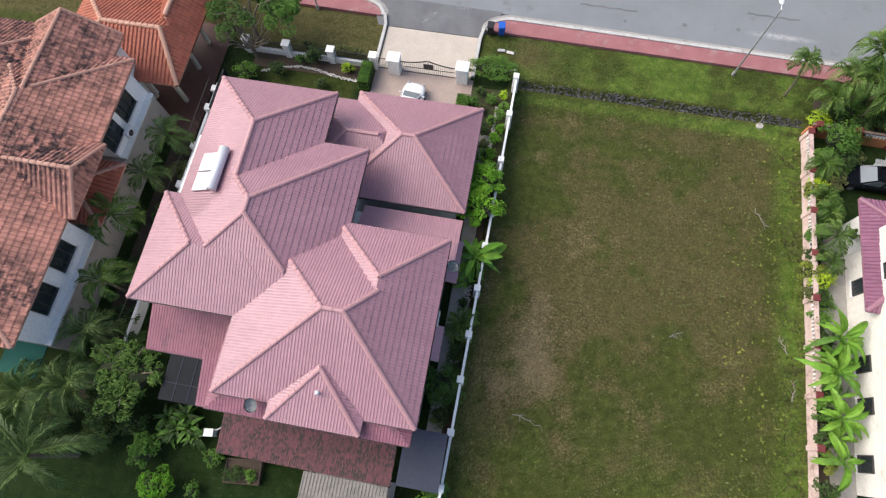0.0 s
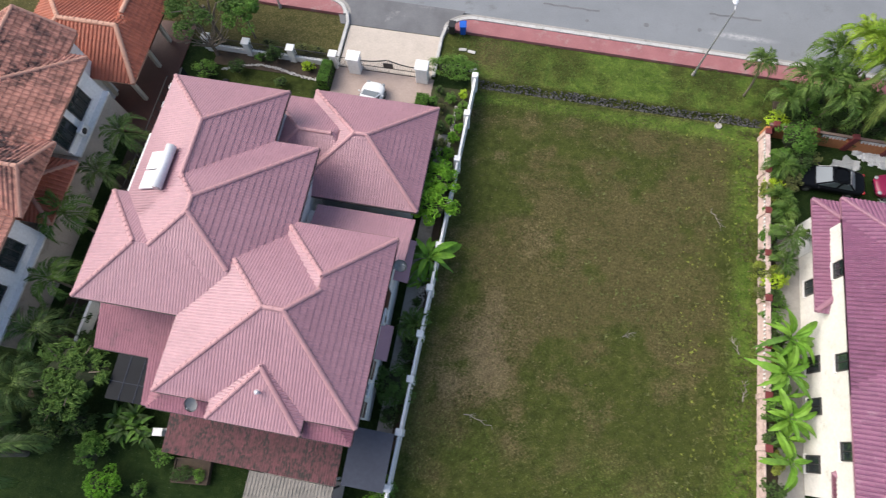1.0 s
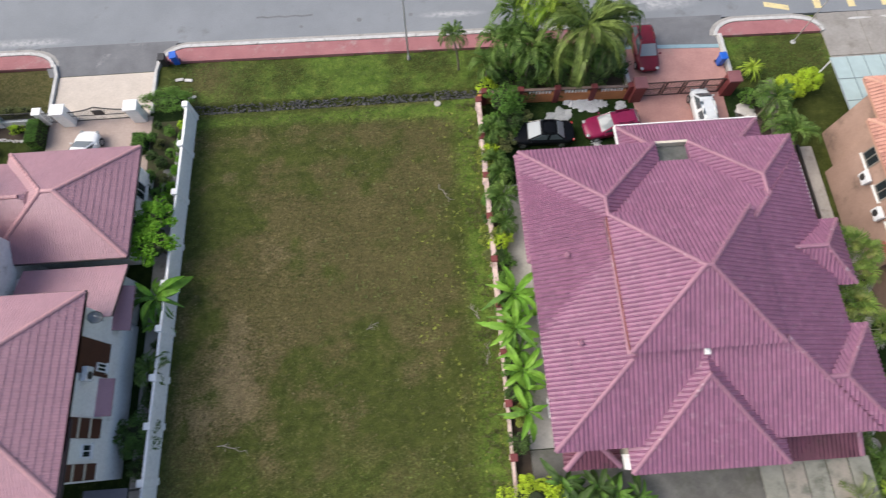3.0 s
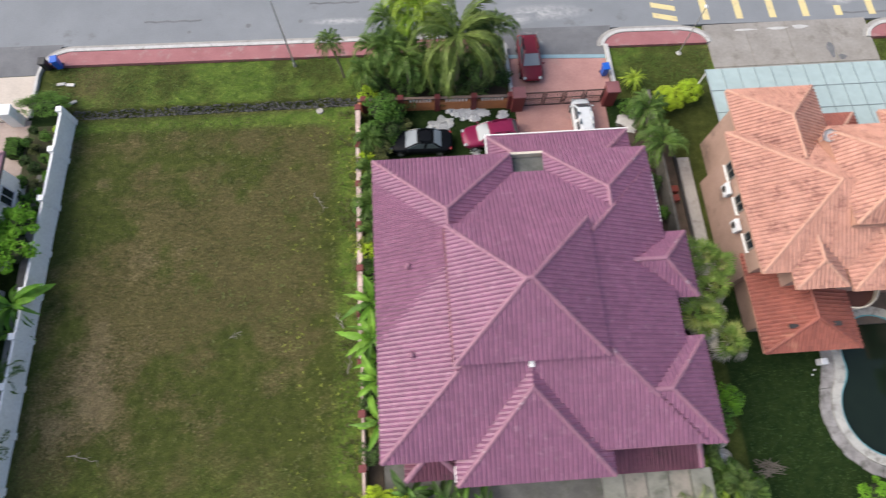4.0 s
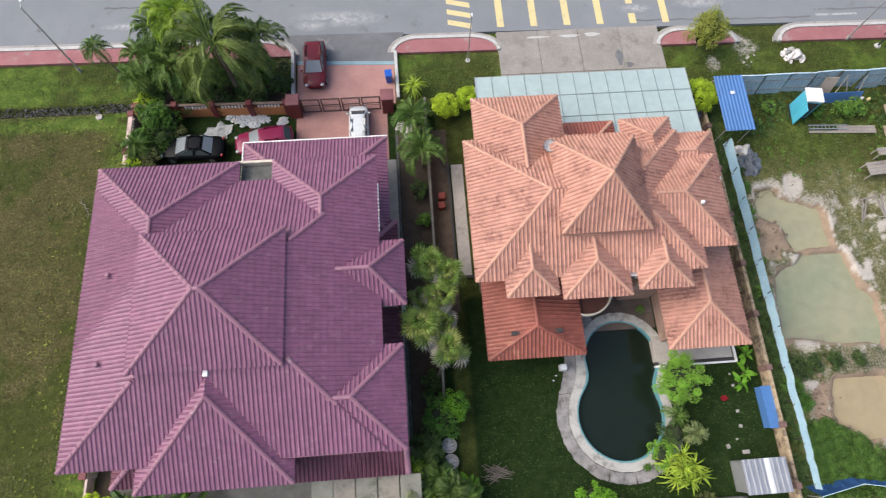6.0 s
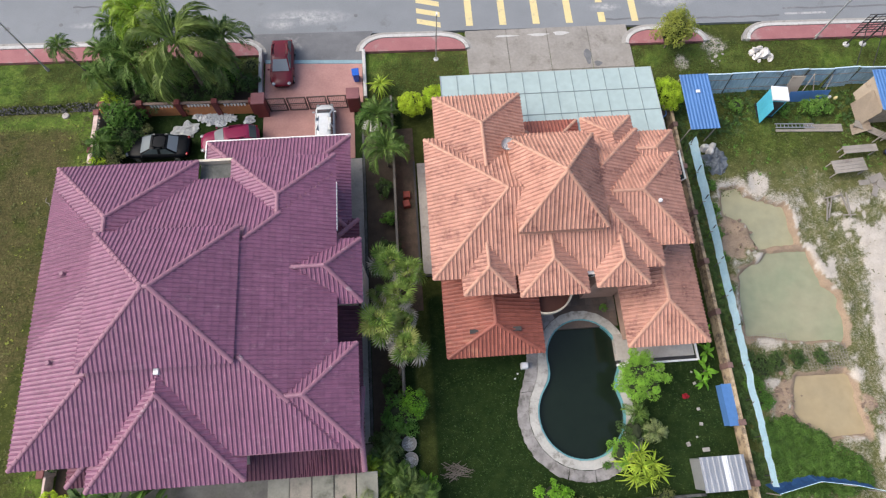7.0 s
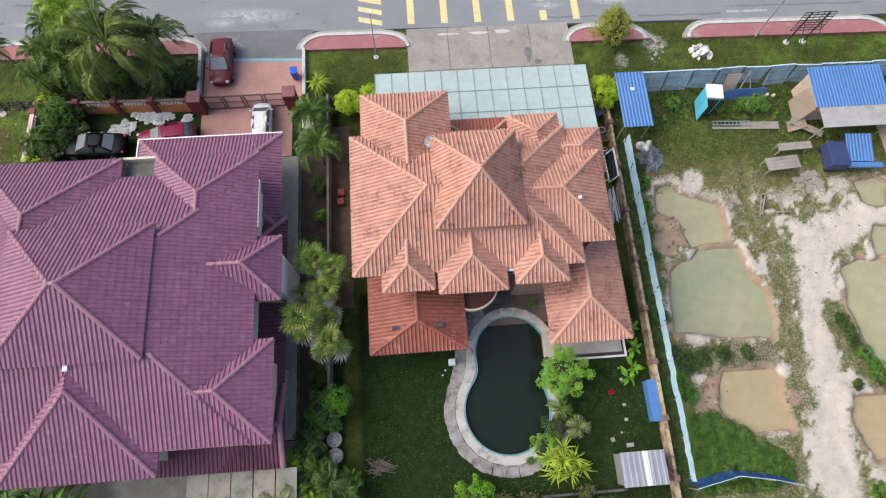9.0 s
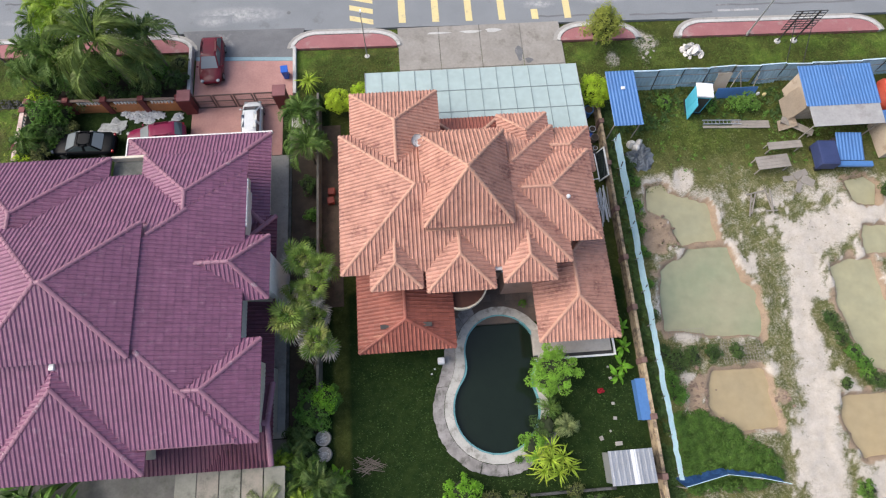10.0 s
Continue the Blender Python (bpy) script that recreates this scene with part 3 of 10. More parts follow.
slab("driveway_strip", [(33.5, 34.92), (41.0, 34.52), (41.0, 34.85), (33.5, 35.25)], -0.3, 0.026, mat("pale_blue_strip", (0.24, 0.36, 0.4), (0.2, 0.3, 0.34), rough=0.8), "pale blue painted strip across the driveway", "driveway", 0)
slab("driveway_inner", rect(33.5, 40.3, 26.25, 30.97), -0.3, 0.025, M_PINKPAVE, "pink paved forecourt inside the gate", "driveway")
M_APRON = mat("stained_cast_concrete", (0.31, 0.29, 0.265), (0.235, 0.22, 0.20), rough=0.9, scale=0.5, fine=5, bump=0.2, stain=(0.17, 0.155, 0.135), amount=0.28, stain_scale=0.6)
apron = thing("concrete_apron", "pale stained concrete driveway apron of cast slabs", "driveway")
apron["kind"] = "structure"
for i in range(4):
    for j in range(2):
        bm = bmesh.new()
        xa, xb = 49.3 + i * 3.3 + 0.015, 49.3 + (i + 1) * 3.3 - 0.015
        prism(bm, rect(xa, xb, 29.0 + j * 4.1, 29.0 + (j + 1) * 4.1 - 0.03), -0.3, 0.03 + 0.004 * ((i + j) % 2))
        bevel(bm, 0.015)
        part("slab", bm, M_APRON, apron)
slab("side_path", rect(39.2, 40.8, 6.35, 26.2), -0.3, 0.05, M_CONC, "grey concrete path beside the purple-roofed house")
slab("path_drain", rect(40.83, 41.0, 6.35, 28.9), -0.3, 0.02, M_STONE, "dark open drain along the concrete path", "drain", 0)
slab("side_path", rect(22.9, 24.4, 6.35, 24.0), -0.3, 0.05, M_CONC, "grey concrete path beside the white wall")
slab("side_path", rect(-1.1, -0.15, 5.0, 27.0), -0.3, 0.05, M_CONC, "grey concrete path with drain beside the pink-roofed house")
slab("side_path", rect(44.75, 45.6, 17.0, 25.5), -0.3, 0.06, M_CONC_L, "pale concrete path with dark edging")
slab("rear_yard", rect(22.9, 42.0, -6.0, 6.3), -0.3, 0.05, mat("stained_yard_concrete", (0.17, 0.166, 0.152), (0.10, 0.098, 0.09), rough=0.9, scale=0.6, stain=(0.1, 0.105, 0.08), amount=0.35, stain_scale=0.7), "stained grey concrete rear yard")
slab("bare_strip", rect(43.2, 44.6, 14.5, 28.5), -0.3, 0.02, M_MULCH, "strip of bare brown earth", "ground")
slab("terrace", rect(-29.5, -21.9, 23.3, 33.5), -0.3, 0.06, M_BROWNTERR, "dark brown tiled terrace under the pavilion", "terrace")
M_BED = mat("weedy_soil", (0.06, 0.05, 0.03), (0.045, 0.055, 0.02), rough=0.95, scale=1.8, fine=9, bump=0.4, stain=(0.05, 0.09, 0.02), amount=0.4, stain_scale=1.2)
slab("garden_bed", rect(-2.3, 0.7, 24.5, 31.0), -0.3, 0.02, M_BED, "dark planted soil bed", "garden bed")
slab("garden_bed", rect(-0.15, 0.34, 5.0, 24.4), -0.3, 0.03, M_SOIL, "narrow dark soil bed along the wall", "garden bed")
slab("garden_bed", rect(-23.4, -21.3, 4.0, 23.0), -0.3, 0.03, M_SOIL, "dark soil bed with palms", "garden bed")
slab("garden_bed", rect(-19.5, -9.9, 30.2, 31.6), -0.3, 0.03, M_SOIL, "dark soil bed along the front fence", "garden bed")
slab("garden_bed", rect(21.95, 22.88, 3.0, 28.5), -0.3, 0.03, M_SOIL, "narrow soil bed along the salmon wall", "garden bed")
slab("garden_bed", rect(41.04, 43.1, 6.33, 29.0), -0.3, 0.03, M_SOIL, "narrow soil bed beside the boundary wall", "garden bed")
slab("garden_bed", rect(22.8, 33.0, 31.3, 33.9), -0.3, 0.02, M_SOIL, "dark soil bed under the palms", "garden bed")


# footway, kerbs and road paint
def footway(x0, x1, round0=True, round1=True):
    """Red footway with a white kerb that turns into the driveway at its ends."""
    t = thing("footway", "red paved footway with a worn white painted kerb", "pavement")
    t["kind"] = "structure"
    yf = lambda x: road_y(x) - 0.62
    d = 1.25
    bm = bmesh.new()
    a = x0 + (1.9 if round0 else 0)
    b = x1 - (1.9 if round1 else 0)
    pts = []
    n = 24
    top = [(a + (b - a) * i / n, yf(a + (b - a) * i / n)) for i in range(n + 1)]
    if round0:
        pts += [(x0, yf(x0) - d)] + [(x0 + 1.9 * (1 - math.cos(q)), yf(x0) - d + (d - 0.02) * math.sin(q)) for q in (0.3, 0.6, 0.9, 1.2, 1.45)]
    else:
        pts += [(x0, yf(x0) - d)]
    pts += top
    if round1:
        pts += [(x1 - 1.9 * (1 - math.cos(q)), yf(x1) - d + (d - 0.02) * math.sin(q)) for q in (1.45, 1.2, 0.9, 0.6, 0.3)] + [(x1, yf(x1) - d)]
    else:
        pts += [(x1, yf(x1) - d)]
    prism(bm, pts, -0.4, 0.11)
    part("paving", bm, M_REDPAVE, t)
    edge = pts
    out = []
    cxm, cym = (x0 + x1) / 2, yf((x0 + x1) / 2) - d / 2
    for i, p in enumerate(edge):
        q0, q1 = edge[max(i - 1, 0)], edge[min(i + 1, len(edge) - 1)]
        dd = Vector((q1[0] - q0[0], q1[1] - q0[1])).normalized()
        nn = Vector((-dd.y, dd.x))
        out.append((p[0] + nn.x * 0.17, p[1] + nn.y * 0.17))
    bm = bmesh.new()
    sweep(bm, out, 0.27, -0.4, 0.16)
    part("kerb", bm, M_KERB, t)
    out2 = [(p[0] + (p[0] - q[0]) * 1.75, p[1] + (p[1] - q[1]) * 1.75) for p, q in zip(out, edge)]
    bm = bmesh.new()
    sweep(bm, out2, 0.28, -0.4, 0.042)
    part("gutter", bm, M_CONC, t, "pale concrete gutter")


footway(-60, -10.6, False, True)
footway(-1.9, 33.0, True, True)
footway(41.1, 49.2, True, True)
footway(62.4, 68.5, True, True)
footway(72.4, 89.0, True, True)
footway(94.0, 160.0, True, False)


def side_kerb(pts, h=0.22, w=0.25, label="white painted kerb beside the driveway"):
    bm = bmesh.new()
    sweep(bm, pts, w, -0.3, h)
    bevel(bm, 0.02)
    tagged(part("kerb", bm, M_KERB), label, "kerb", kind="structure")


side_kerb([(-10.3, 36.6), (-10.0, 35.6), (-10.0, 31.8)])
side_kerb([(-2.2, 36.6), (-2.4, 35.4), (-2.4, 31.8)])
side_kerb([(33.2, 36.0), (33.3, 31.5)], 0.5)
side_kerb([(41.15, 35.6), (41.2, 31.3)], 0.35)

bays = thing("parking_bay_lines", "worn yellow parking bay lines on asphalt", "road marking")
bays["kind"] = "structure"
for i in range(6):
    bm = bmesh.new()
    xc = 49.75 + i * 2.72
    prism(bm, [(xc - 0.28, 37.72 - 0.0165 * (xc - 49)), (xc + 0.28, 37.7 - 0.0165 * (xc - 49)), (xc + 0.28, 43.5), (xc - 0.28, 43.5)], 0.001, 0.006)
    part("line", bm, M_YELLOW, bays)
for i in range(4):
    bm = bmesh.new()
    y = 37.9 + i * 1.05
    prism(bm, [(45.5, y + 0.75), (45.5, y + 0.25), (47.4, y - 0.25), (47.4, y + 0.25)], 0.001, 0.006)
    part("hatch", bm, M_YELLOW, bays)


def fade_mat():
    """Cement wash on asphalt that thins out to the road's own grey."""
    m = mat("cement_wash", (0.215, 0.229, 0.244), (0.186, 0.199, 0.213), rough=0.9, scale=0.22, fine=12, bump=0.15, stain=(0.13, 0.13, 0.135), amount=0.1, stain_scale=0.4)
    n, l = m.node_tree.nodes, m.node_tree.links
    p = n["Principled BSDF"]
    src = p.inputs["Base Color"].links[0].from_socket
    at = n.new("ShaderNodeAttribute")
    at.attribute_name = "fade"
    no = n.new("ShaderNodeTexNoise")
    no.inputs["Scale"].default_value, no.inputs["Detail"].default_value, no.inputs["Roughness"].default_value = 2.2, 8, 0.75
    geo = n.new("ShaderNodeNewGeometry")
    l.new(geo.outputs["Position"], no.inputs["Vector"])
    rg = n.new("ShaderNodeMapRange")
    rg.inputs[1].default_value, rg.inputs[2].default_value = 0.38, 0.62
    l.new(no.outputs["Fac"], rg.inputs[0])
    mu = n.new("ShaderNodeMath")
    mu.operation = "MULTIPLY"
    l.new(at.outputs["Fac"], mu.inputs[0])
    l.new(rg.outputs[0], mu.inputs[1])
    mx = n.new("ShaderNodeMix")
    mx.data_type = "RGBA"
    l.new(mu.outputs[0], mx.inputs[0])
    l.new(src, mx.inputs[6])
    mx.inputs[7].default_value = (0.42, 0.42, 0.42, 1)
    l.new(mx.outputs[2], p.inputs["Base Color"])
    return m


M_WASH = fade_mat()
for i, (x, y, a, b) in enumerate([(36.6, 39.2, 4.2, 0.9), (34.6, 38.6, 1.5, 0.6), (-13.0, 38.95, 4.5, 0.5), (66.5, 39.3, 2.4, 0.6), (61.0, 39.0, 1.6, 0.5), (20.5, 39.3, 3.0, 0.4)]):
    nx, ny = 22, 10
    u, v = np.meshgrid(np.linspace(-1, 1, nx), np.linspace(-1, 1, ny), indexing="ij")
    me = bpy.data.meshes.new("cement_wash")
    idx = np.arange(nx * ny).reshape(nx, ny)
    me.from_pydata(np.stack([x + a * u, y + b * v - 0.0165 * a * u, np.full(u.shape, 0.005 + 0.001 * i)], -1).reshape(-1, 3).tolist(), [], np.stack([idx[:-1, :-1], idx[1:, :-1], idx[1:, 1:], idx[:-1, 1:]], -1).reshape(-1, 4).tolist())
    at = me.attributes.new("fade", "FLOAT", "POINT")
    at.data.foreach_set("value", np.clip(1.25 * (1 - np.hypot(u, v)), 0, 1).ravel().astype(np.float32))
    tagged(part_mesh("cement_wash", me, M_WASH), "pale cement wash stain on the asphalt", "stain", kind="structure")

# stone-lined ditch at the head of the empty lot
ditch = thing("stone_drain", "rubble stone lined drain at the edge of grass", "drain")
ditch["kind"] = "structure"
rng = random.Random(5)
bm = bmesh.new()
for i in range(1100):
    x = rng.uniform(0.6, 22.0)
    y = rng.uniform(31.42, 32.12) + 0.06 * math.sin(x * 1.7)
    z = -0.26 + 0.55 * abs(y - 31.7)
    s = rng.uniform(0.04, 0.095)
    blob(bm, (x, y, z), (s, s * rng.uniform(0.7, 1.1), s * 0.7), 1, 0.5, i)
part("rubble", bm, M_STONE, ditch)["kind"] = "stuff"


# ---------------------------------------------------------------- tiled roofs
def tile_mesh(name, w, l, rise, material, lip=0.035):
    """One interlocking roof tile: flat pan, round rib, lower lip. u along the eave, v up the slope."""
    prof = [(0.0, 0.0), (0.42, 0.0), (0.52, 0.55), (0.68, 1.0), (0.84, 0.6), (0.95, 0.0), (1.0, 0.0)]
    me = bpy.data.meshes.new(name)
    vs, fs = [], []
    for k, (v, lift) in enumerate(((0.0, lip), (1.06, 0.002))):
        vs += [((u - 0.5) * w, v * l, lift + h * rise) for u, h in prof]
    vs += [((u - 0.5) * w, 0.0, lift2) for (u, h), lift2 in zip(prof, [0.0] * len(prof))]
    n = len(prof)
    for i in range(n - 1):
        fs.append((i, i + 1, n + i + 1, n + i))
        fs.append((2 * n + i, 2 * n + i + 1, i + 1, i))
    me.from_pydata(vs, [], fs)
    me.materials.append(material)
    return me


class Roof:
    """Hipped blocks that run into one another, laid with single tiles."""

    def __init__(self, house, tile, w, l, cap_mat, deck_mat, cap_r=0.13, gutter=None, sides=(0, 1, 2, 3)):
        self.gutter, self.sides = gutter, sides
        self.house, self.tile, self.w, self.l, self.cap_mat, self.deck_mat, self.cap_r = house, tile, w, l, cap_mat, deck_mat, cap_r
        self.blocks = []

    def add(self, x0, x1, y0, y1, ze, pitch, hipx=None, hipy=None, tile=None, cap=None, fascia=0.2):
        pair = lambda v: v if v is None or isinstance(v, tuple) else (v, v)
        self.blocks.append(dict(r=(x0, x1, y0, y1), ze=ze, p=pitch, hx=pair(hipx), hy=pair(hipy), tile=tile or self.tile, cap=cap or self.cap_mat, fascia=fascia))

    @staticmethod
    def height(b, x, y):
        x0, x1, y0, y1 = b["r"]
        if not (x0 <= x <= x1 and y0 <= y <= y1):
            return -1e9
        rise = b["half"] * b["p"]
        (a, c), (d, e) = b["hx"] or (b["half"],) * 2, b["hy"] or (b["half"],) * 2
        return b["ze"] + rise * min((x - x0) / a, (x1 - x) / c, (y - y0) / d, (y1 - y) / e, 1.0)

    def hidden(self, b, p, slack=0.04):
        return any(o is not b and self.height(o, p.x, p.y) > p.z + slack for o in self.blocks)

    def top(self, x, y):
        return max(self.height(o, x, y) for o in self.blocks)

    def convex(self, p, d):
        """Whether the joined roof really folds along d at p, rather than running on flat."""
        s = Vector((d.y, -d.x, 0)).normalized() * 0.3
        a, b = self.top(p.x + s.x, p.y + s.y), self.top(p.x - s.x, p.y - s.y)
        return self.top(p.x, p.y) - (max(a, p.z - 0.4) + max(b, p.z - 0.4)) / 2 > 0.045

    def build(self, name, label, singles=300):
        for b in self.blocks:
            x0, x1, y0, y1 = b["r"]
            b["half"] = min(x1 - x0, y1 - y0) / 2
        top = max(self.blocks, key=lambda b: b["ze"] + b["half"] * b["p"])
        roof = new(name)
        roof.parent = self.house
        roof["label"] = label
        mats, tiles, single = {}, [], []
        caps = {}
        for b in self.blocks:
            x0, x1, y0, y1 = b["r"]
            ze, h = b["ze"], b["half"]
            zr = ze + h * b["p"]
            if x1 - x0 >= y1 - y0:
                d = b["hx"] or (h, h)
                r0, r1 = Vector((x0 + d[0], (y0 + y1) / 2, zr)), Vector((x1 - d[1], (y0 + y1) / 2, zr))
                ends = [0, 3], [1, 2]
            else:
                d = b["hy"] or (h, h)
                r0, r1 = Vector(((x0 + x1) / 2, y0 + d[0], zr)), Vector(((x0 + x1) / 2, y1 - d[1], zr))
                ends = [0, 1], [2, 3]
            c = [Vector((x0, y0, ze)), Vector((x1, y0, ze)), Vector((x1, y1, ze)), Vector((x0, y1, ze))]
            near = {i: (r0 if i in ends[0] else r1) for i in range(4)}
            bm = bmesh.new()
            # deck: a closed shell a little under the tiles, with its fascia
            lo = [bm.verts.new(p - Vector((0, 0, b["fascia"]))) for p in c]
            hi = [bm.verts.new(p - Vector((0, 0, 0.02))) for p in c]
            ra, rb = bm.verts.new(r0 - Vector((0, 0, 0.02))), bm.verts.new(r1 - Vector((0, 0, 0.02)))
            rv = {i: (ra if i in ends[0] else rb) for i in range(4)}
            bm.faces.new(lo[::-1])
            for i in range(4):
                j = (i + 1) % 4
                bm.faces.new([lo[i], lo[j], hi[j], hi[i]])
                f = [hi[i], hi[j], rv[j]] + ([rv[i]] if rv[i] is not rv[j] else [])
                bm.faces.new(f)
            part("deck", bm, self.deck_mat, roof)
            if self.gutter:
                bm = bmesh.new()
                g = 0.09 if self.gutter is M_WHITE else 0.05
                for k, q in enumerate(((x0 - g, x1 + g, y0 - g - 0.04, y0 - g + 0.04), (x0 - g, x1 + g, y1 + g - 0.04, y1 + g + 0.04), (x0 - g - 0.04, x0 - g + 0.04, y0 - g + 0.04, y1 + g - 0.04), (x1 + g - 0.04, x1 + g + 0.04, y0 - g + 0.04, y1 + g - 0.04))):
                    if k in self.sides:
                        box(bm, *q, ze - 0.17, ze + (0.08 if self.gutter is M_WHITE else -0.05))
                part("gutter", bm, self.gutter, roof)
            for i in range(4):
                j = (i + 1) % 4
                o, u = c[i], (c[j] - c[i]).normalized()
                face = [c[i], c[j], near[j]] + ([near[i]] if near[i] is not near[j] else [])
                apex = near[j] if near[j].z > ze else near[i]
                nrm = (c[j] - c[i]).cross(apex - c[i]).normalized()
                v = nrm.cross(u)
                uv = [((q - o).dot(u), (q - o).dot(v)) for q in face]
                L = uv[1][0]
                ncol = max(1, int(round(L / self.w)))
                w = L / ncol
                for k in range(ncol):
                    uc = (k + 0.5) * w
                    vmax = 0
                    for (ua, va), (ub, vb) in zip(uv[1:], uv[2:] + uv[:1]):
                        if min(ua, ub) <= uc <= max(ua, ub) and abs(ua - ub) > 1e-6:
                            vmax = max(vmax, va + (vb - va) * (uc - ua) / (ub - ua))
                    vv = -0.04
                    while vv < vmax - 0.05:
                        s = min(1.0, (vmax - vv) / self.l)
                        pos = o + u * uc + v * vv
                        mid = o + u * uc + v * (vv + 0.5 * s * self.l)
                        if not self.hidden(b, mid):
                            m = Matrix((u * (w / self.w), v * s, nrm)).transposed().to_4x4()
                            m.translation = pos
                            tiles.append((b["tile"], m))
                            if b is top:
                                single.append(len(tiles) - 1)
                        vv += self.l
            # ridge and hip caps
            lines = [(c[i], near[i]) for i in range(4)]
            if (r0 - r1).length > 0.1:
                lines.append((r0, r1))
            for a, e in lines:
                d = (e - a)
                n = max(1, int(d.length / 0.42))
                segs = [(a + d * (k / n), a + d * ((k + 1.08) / n)) for k in range(n)]
                keep = [not self.hidden(b, (p + q) / 2, 0.08) and self.convex((p + q) / 2, d) for p, q in segs]
                for _, run in itertools.groupby(range(n), key=lambda k: keep[k]):
                    run = list(run)
                    if keep[run[0]] and (len(run) >= 3 or n < 4):
                        caps.setdefault(b["cap"], []).extend(segs[k] for k in run)
        pick = set(single[:: max(1, len(single) // singles)][:singles])
        joined = {}
        for i, (me, m) in enumerate(tiles):
            if i in pick:
                ob = new("tile", me)
                ob.parent = roof
                ob.matrix_basis = m
            else:
                joined.setdefault(me, []).append(m)
        for me, ms in joined.items():
            n = len(me.vertices)
            co = np.empty(n * 3)
            me.vertices.foreach_get("co", co)
            co = np.hstack([co.reshape(-1, 3), np.ones((n, 1))])
            fs = np.array([tuple(p.vertices) for p in me.polygons])
            allv = np.concatenate([(co @ np.array(m).T)[:, :3] for m in ms])
            allf = np.concatenate([fs + k * n for k in range(len(ms))])
            jm = bpy.data.meshes.new("tiles")
            jm.from_pydata(allv.tolist(), [], allf.tolist())
            part_mesh("tiles", jm, me.materials[0], roof)["kind"] = "stuff"
        for material, segs in caps.items():
            bm = bmesh.new()
            r = self.cap_r
            for p, q in segs:
                d = (q - p).normalized()
                s = d.cross(Vector((0, 0, 1))).normalized()
                up = s.cross(d)
                ring = []
                for e, lift in ((p, 0.0), (q, 0.03)):
                    ring.append([bm.verts.new(e + s * (math.cos(a) * r * 1.25) + up * (math.sin(a) * r + lift - 0.02)) for a in np.linspace(0, math.pi, 6)])
                for k in range(5):
                    bm.faces.new([ring[0][k], ring[0][k + 1], ring[1][k + 1], ring[1][k]])
                bm.faces.new(ring[0][::-1])
                bm.faces.new(ring[1])
            part("ridge_capping", bm, material, roof)["kind"] = "stuff"
        return roof


def wall_box(parent, x0, x1, y0, y1, z0, z1, material, name="wall"):
    bm = bmesh.new()
    box(bm, x0, x1, y0, y1, z0, z1)
    return part(name, bm, material, parent)


def window(parent, p, w, h, face, frame_mat=None, glass=None, bars=1, name="window"):
    """A framed window on a wall face ('x+', 'x-', 'y+', 'y-') with its centre at p."""
    frame_mat, glass = frame_mat or M_ALU, glass or M_WINDOW
    rz = {"y-": 0, "x+": 90, "y+": 180, "x-": -90}[face]
    m = pose(*p, 0, 0, rz)
    bm = bmesh.new()
    t = 0.06
    loops = []
    for d, y in ((0, -0.07), (t, -0.07), (t, 0.03), (0, 0.03)):
        loops.append([bm.verts.new(m @ Vector((sx * (w / 2 - d), y, sz * (h / 2 - d)))) for sx, sz in ((-1, -1), (1, -1), (1, 1), (-1, 1))])
    for a, b in zip(loops, loops[1:] + loops[:1]):
        for k in range(4):
            bm.faces.new([a[k], a[(k + 1) % 4], b[(k + 1) % 4], b[k]])
    bmesh.ops.recalc_face_normals(bm, faces=list(bm.faces))
    f = part(name, bm, frame_mat, parent)
    xs = [-w / 2 + t] + [-w / 2 + w * (i + 1) / (bars + 1) for i in range(bars)] + [w / 2 - t]
    for x in xs[1:-1]:
        bm = bmesh.new()
        box(bm, x - 0.025, x + 0.025, -0.06, 0.02, -h / 2 + t, h / 2 - t, m)
        part("mullion", bm, frame_mat, f)
    for k, (x0, x1) in enumerate(zip(xs, xs[1:])):
        bm = bmesh.new()
        box(bm, x0 + (0.025 if k else 0), x1 - (0.025 if k < bars else 0), -0.025, 0.0, -h / 2 + t, h / 2 - t, m)
        part("pane", bm, glass, f)
    bm = bmesh.new()
    box(bm, -w / 2 - 0.08, w / 2 + 0.08, -0.16, 0.03, -h / 2 - 0.09, -h / 2 - 0.01, m)
    part("sill", bm, M_WHITE, f)
    return f


TILE_A = tile_mesh("tile_rose", 0.168, 0.36, 0.017, M_TILE_A, 0.03)
TILE_A2 = tile_mesh("tile_dark_rose", 0.168, 0.36, 0.017, M_TILE_A2, 0.03)
TILE_B = tile_mesh("tile_purple", 0.24, 0.38, 0.060, M_TILE_B, 0.016)
TILE_B2 = tile_mesh("tile_shaded_purple", 0.24, 0.38, 0.062, M_TILE_B2, 0.016)
TILE_C = tile_mesh("tile_terracotta", 0.24, 0.38, 0.072, M_TILE_C, 0.022)
TILE_C2 = tile_mesh("tile_red", 0.24, 0.36, 0.06, M_TILE_C2)
TILE_D = tile_mesh("tile_weathered", 0.31, 0.40, 0.085, M_TILE_D)
TILE_G = tile_mesh("tile_pavilion", 0.30, 0.38, 0.075, M_TILE_G)

M_GUTTER = mat("brown_grey_gutter", (0.10, 0.075, 0.075), (0.075, 0.06, 0.06), rough=0.6, fine=10)


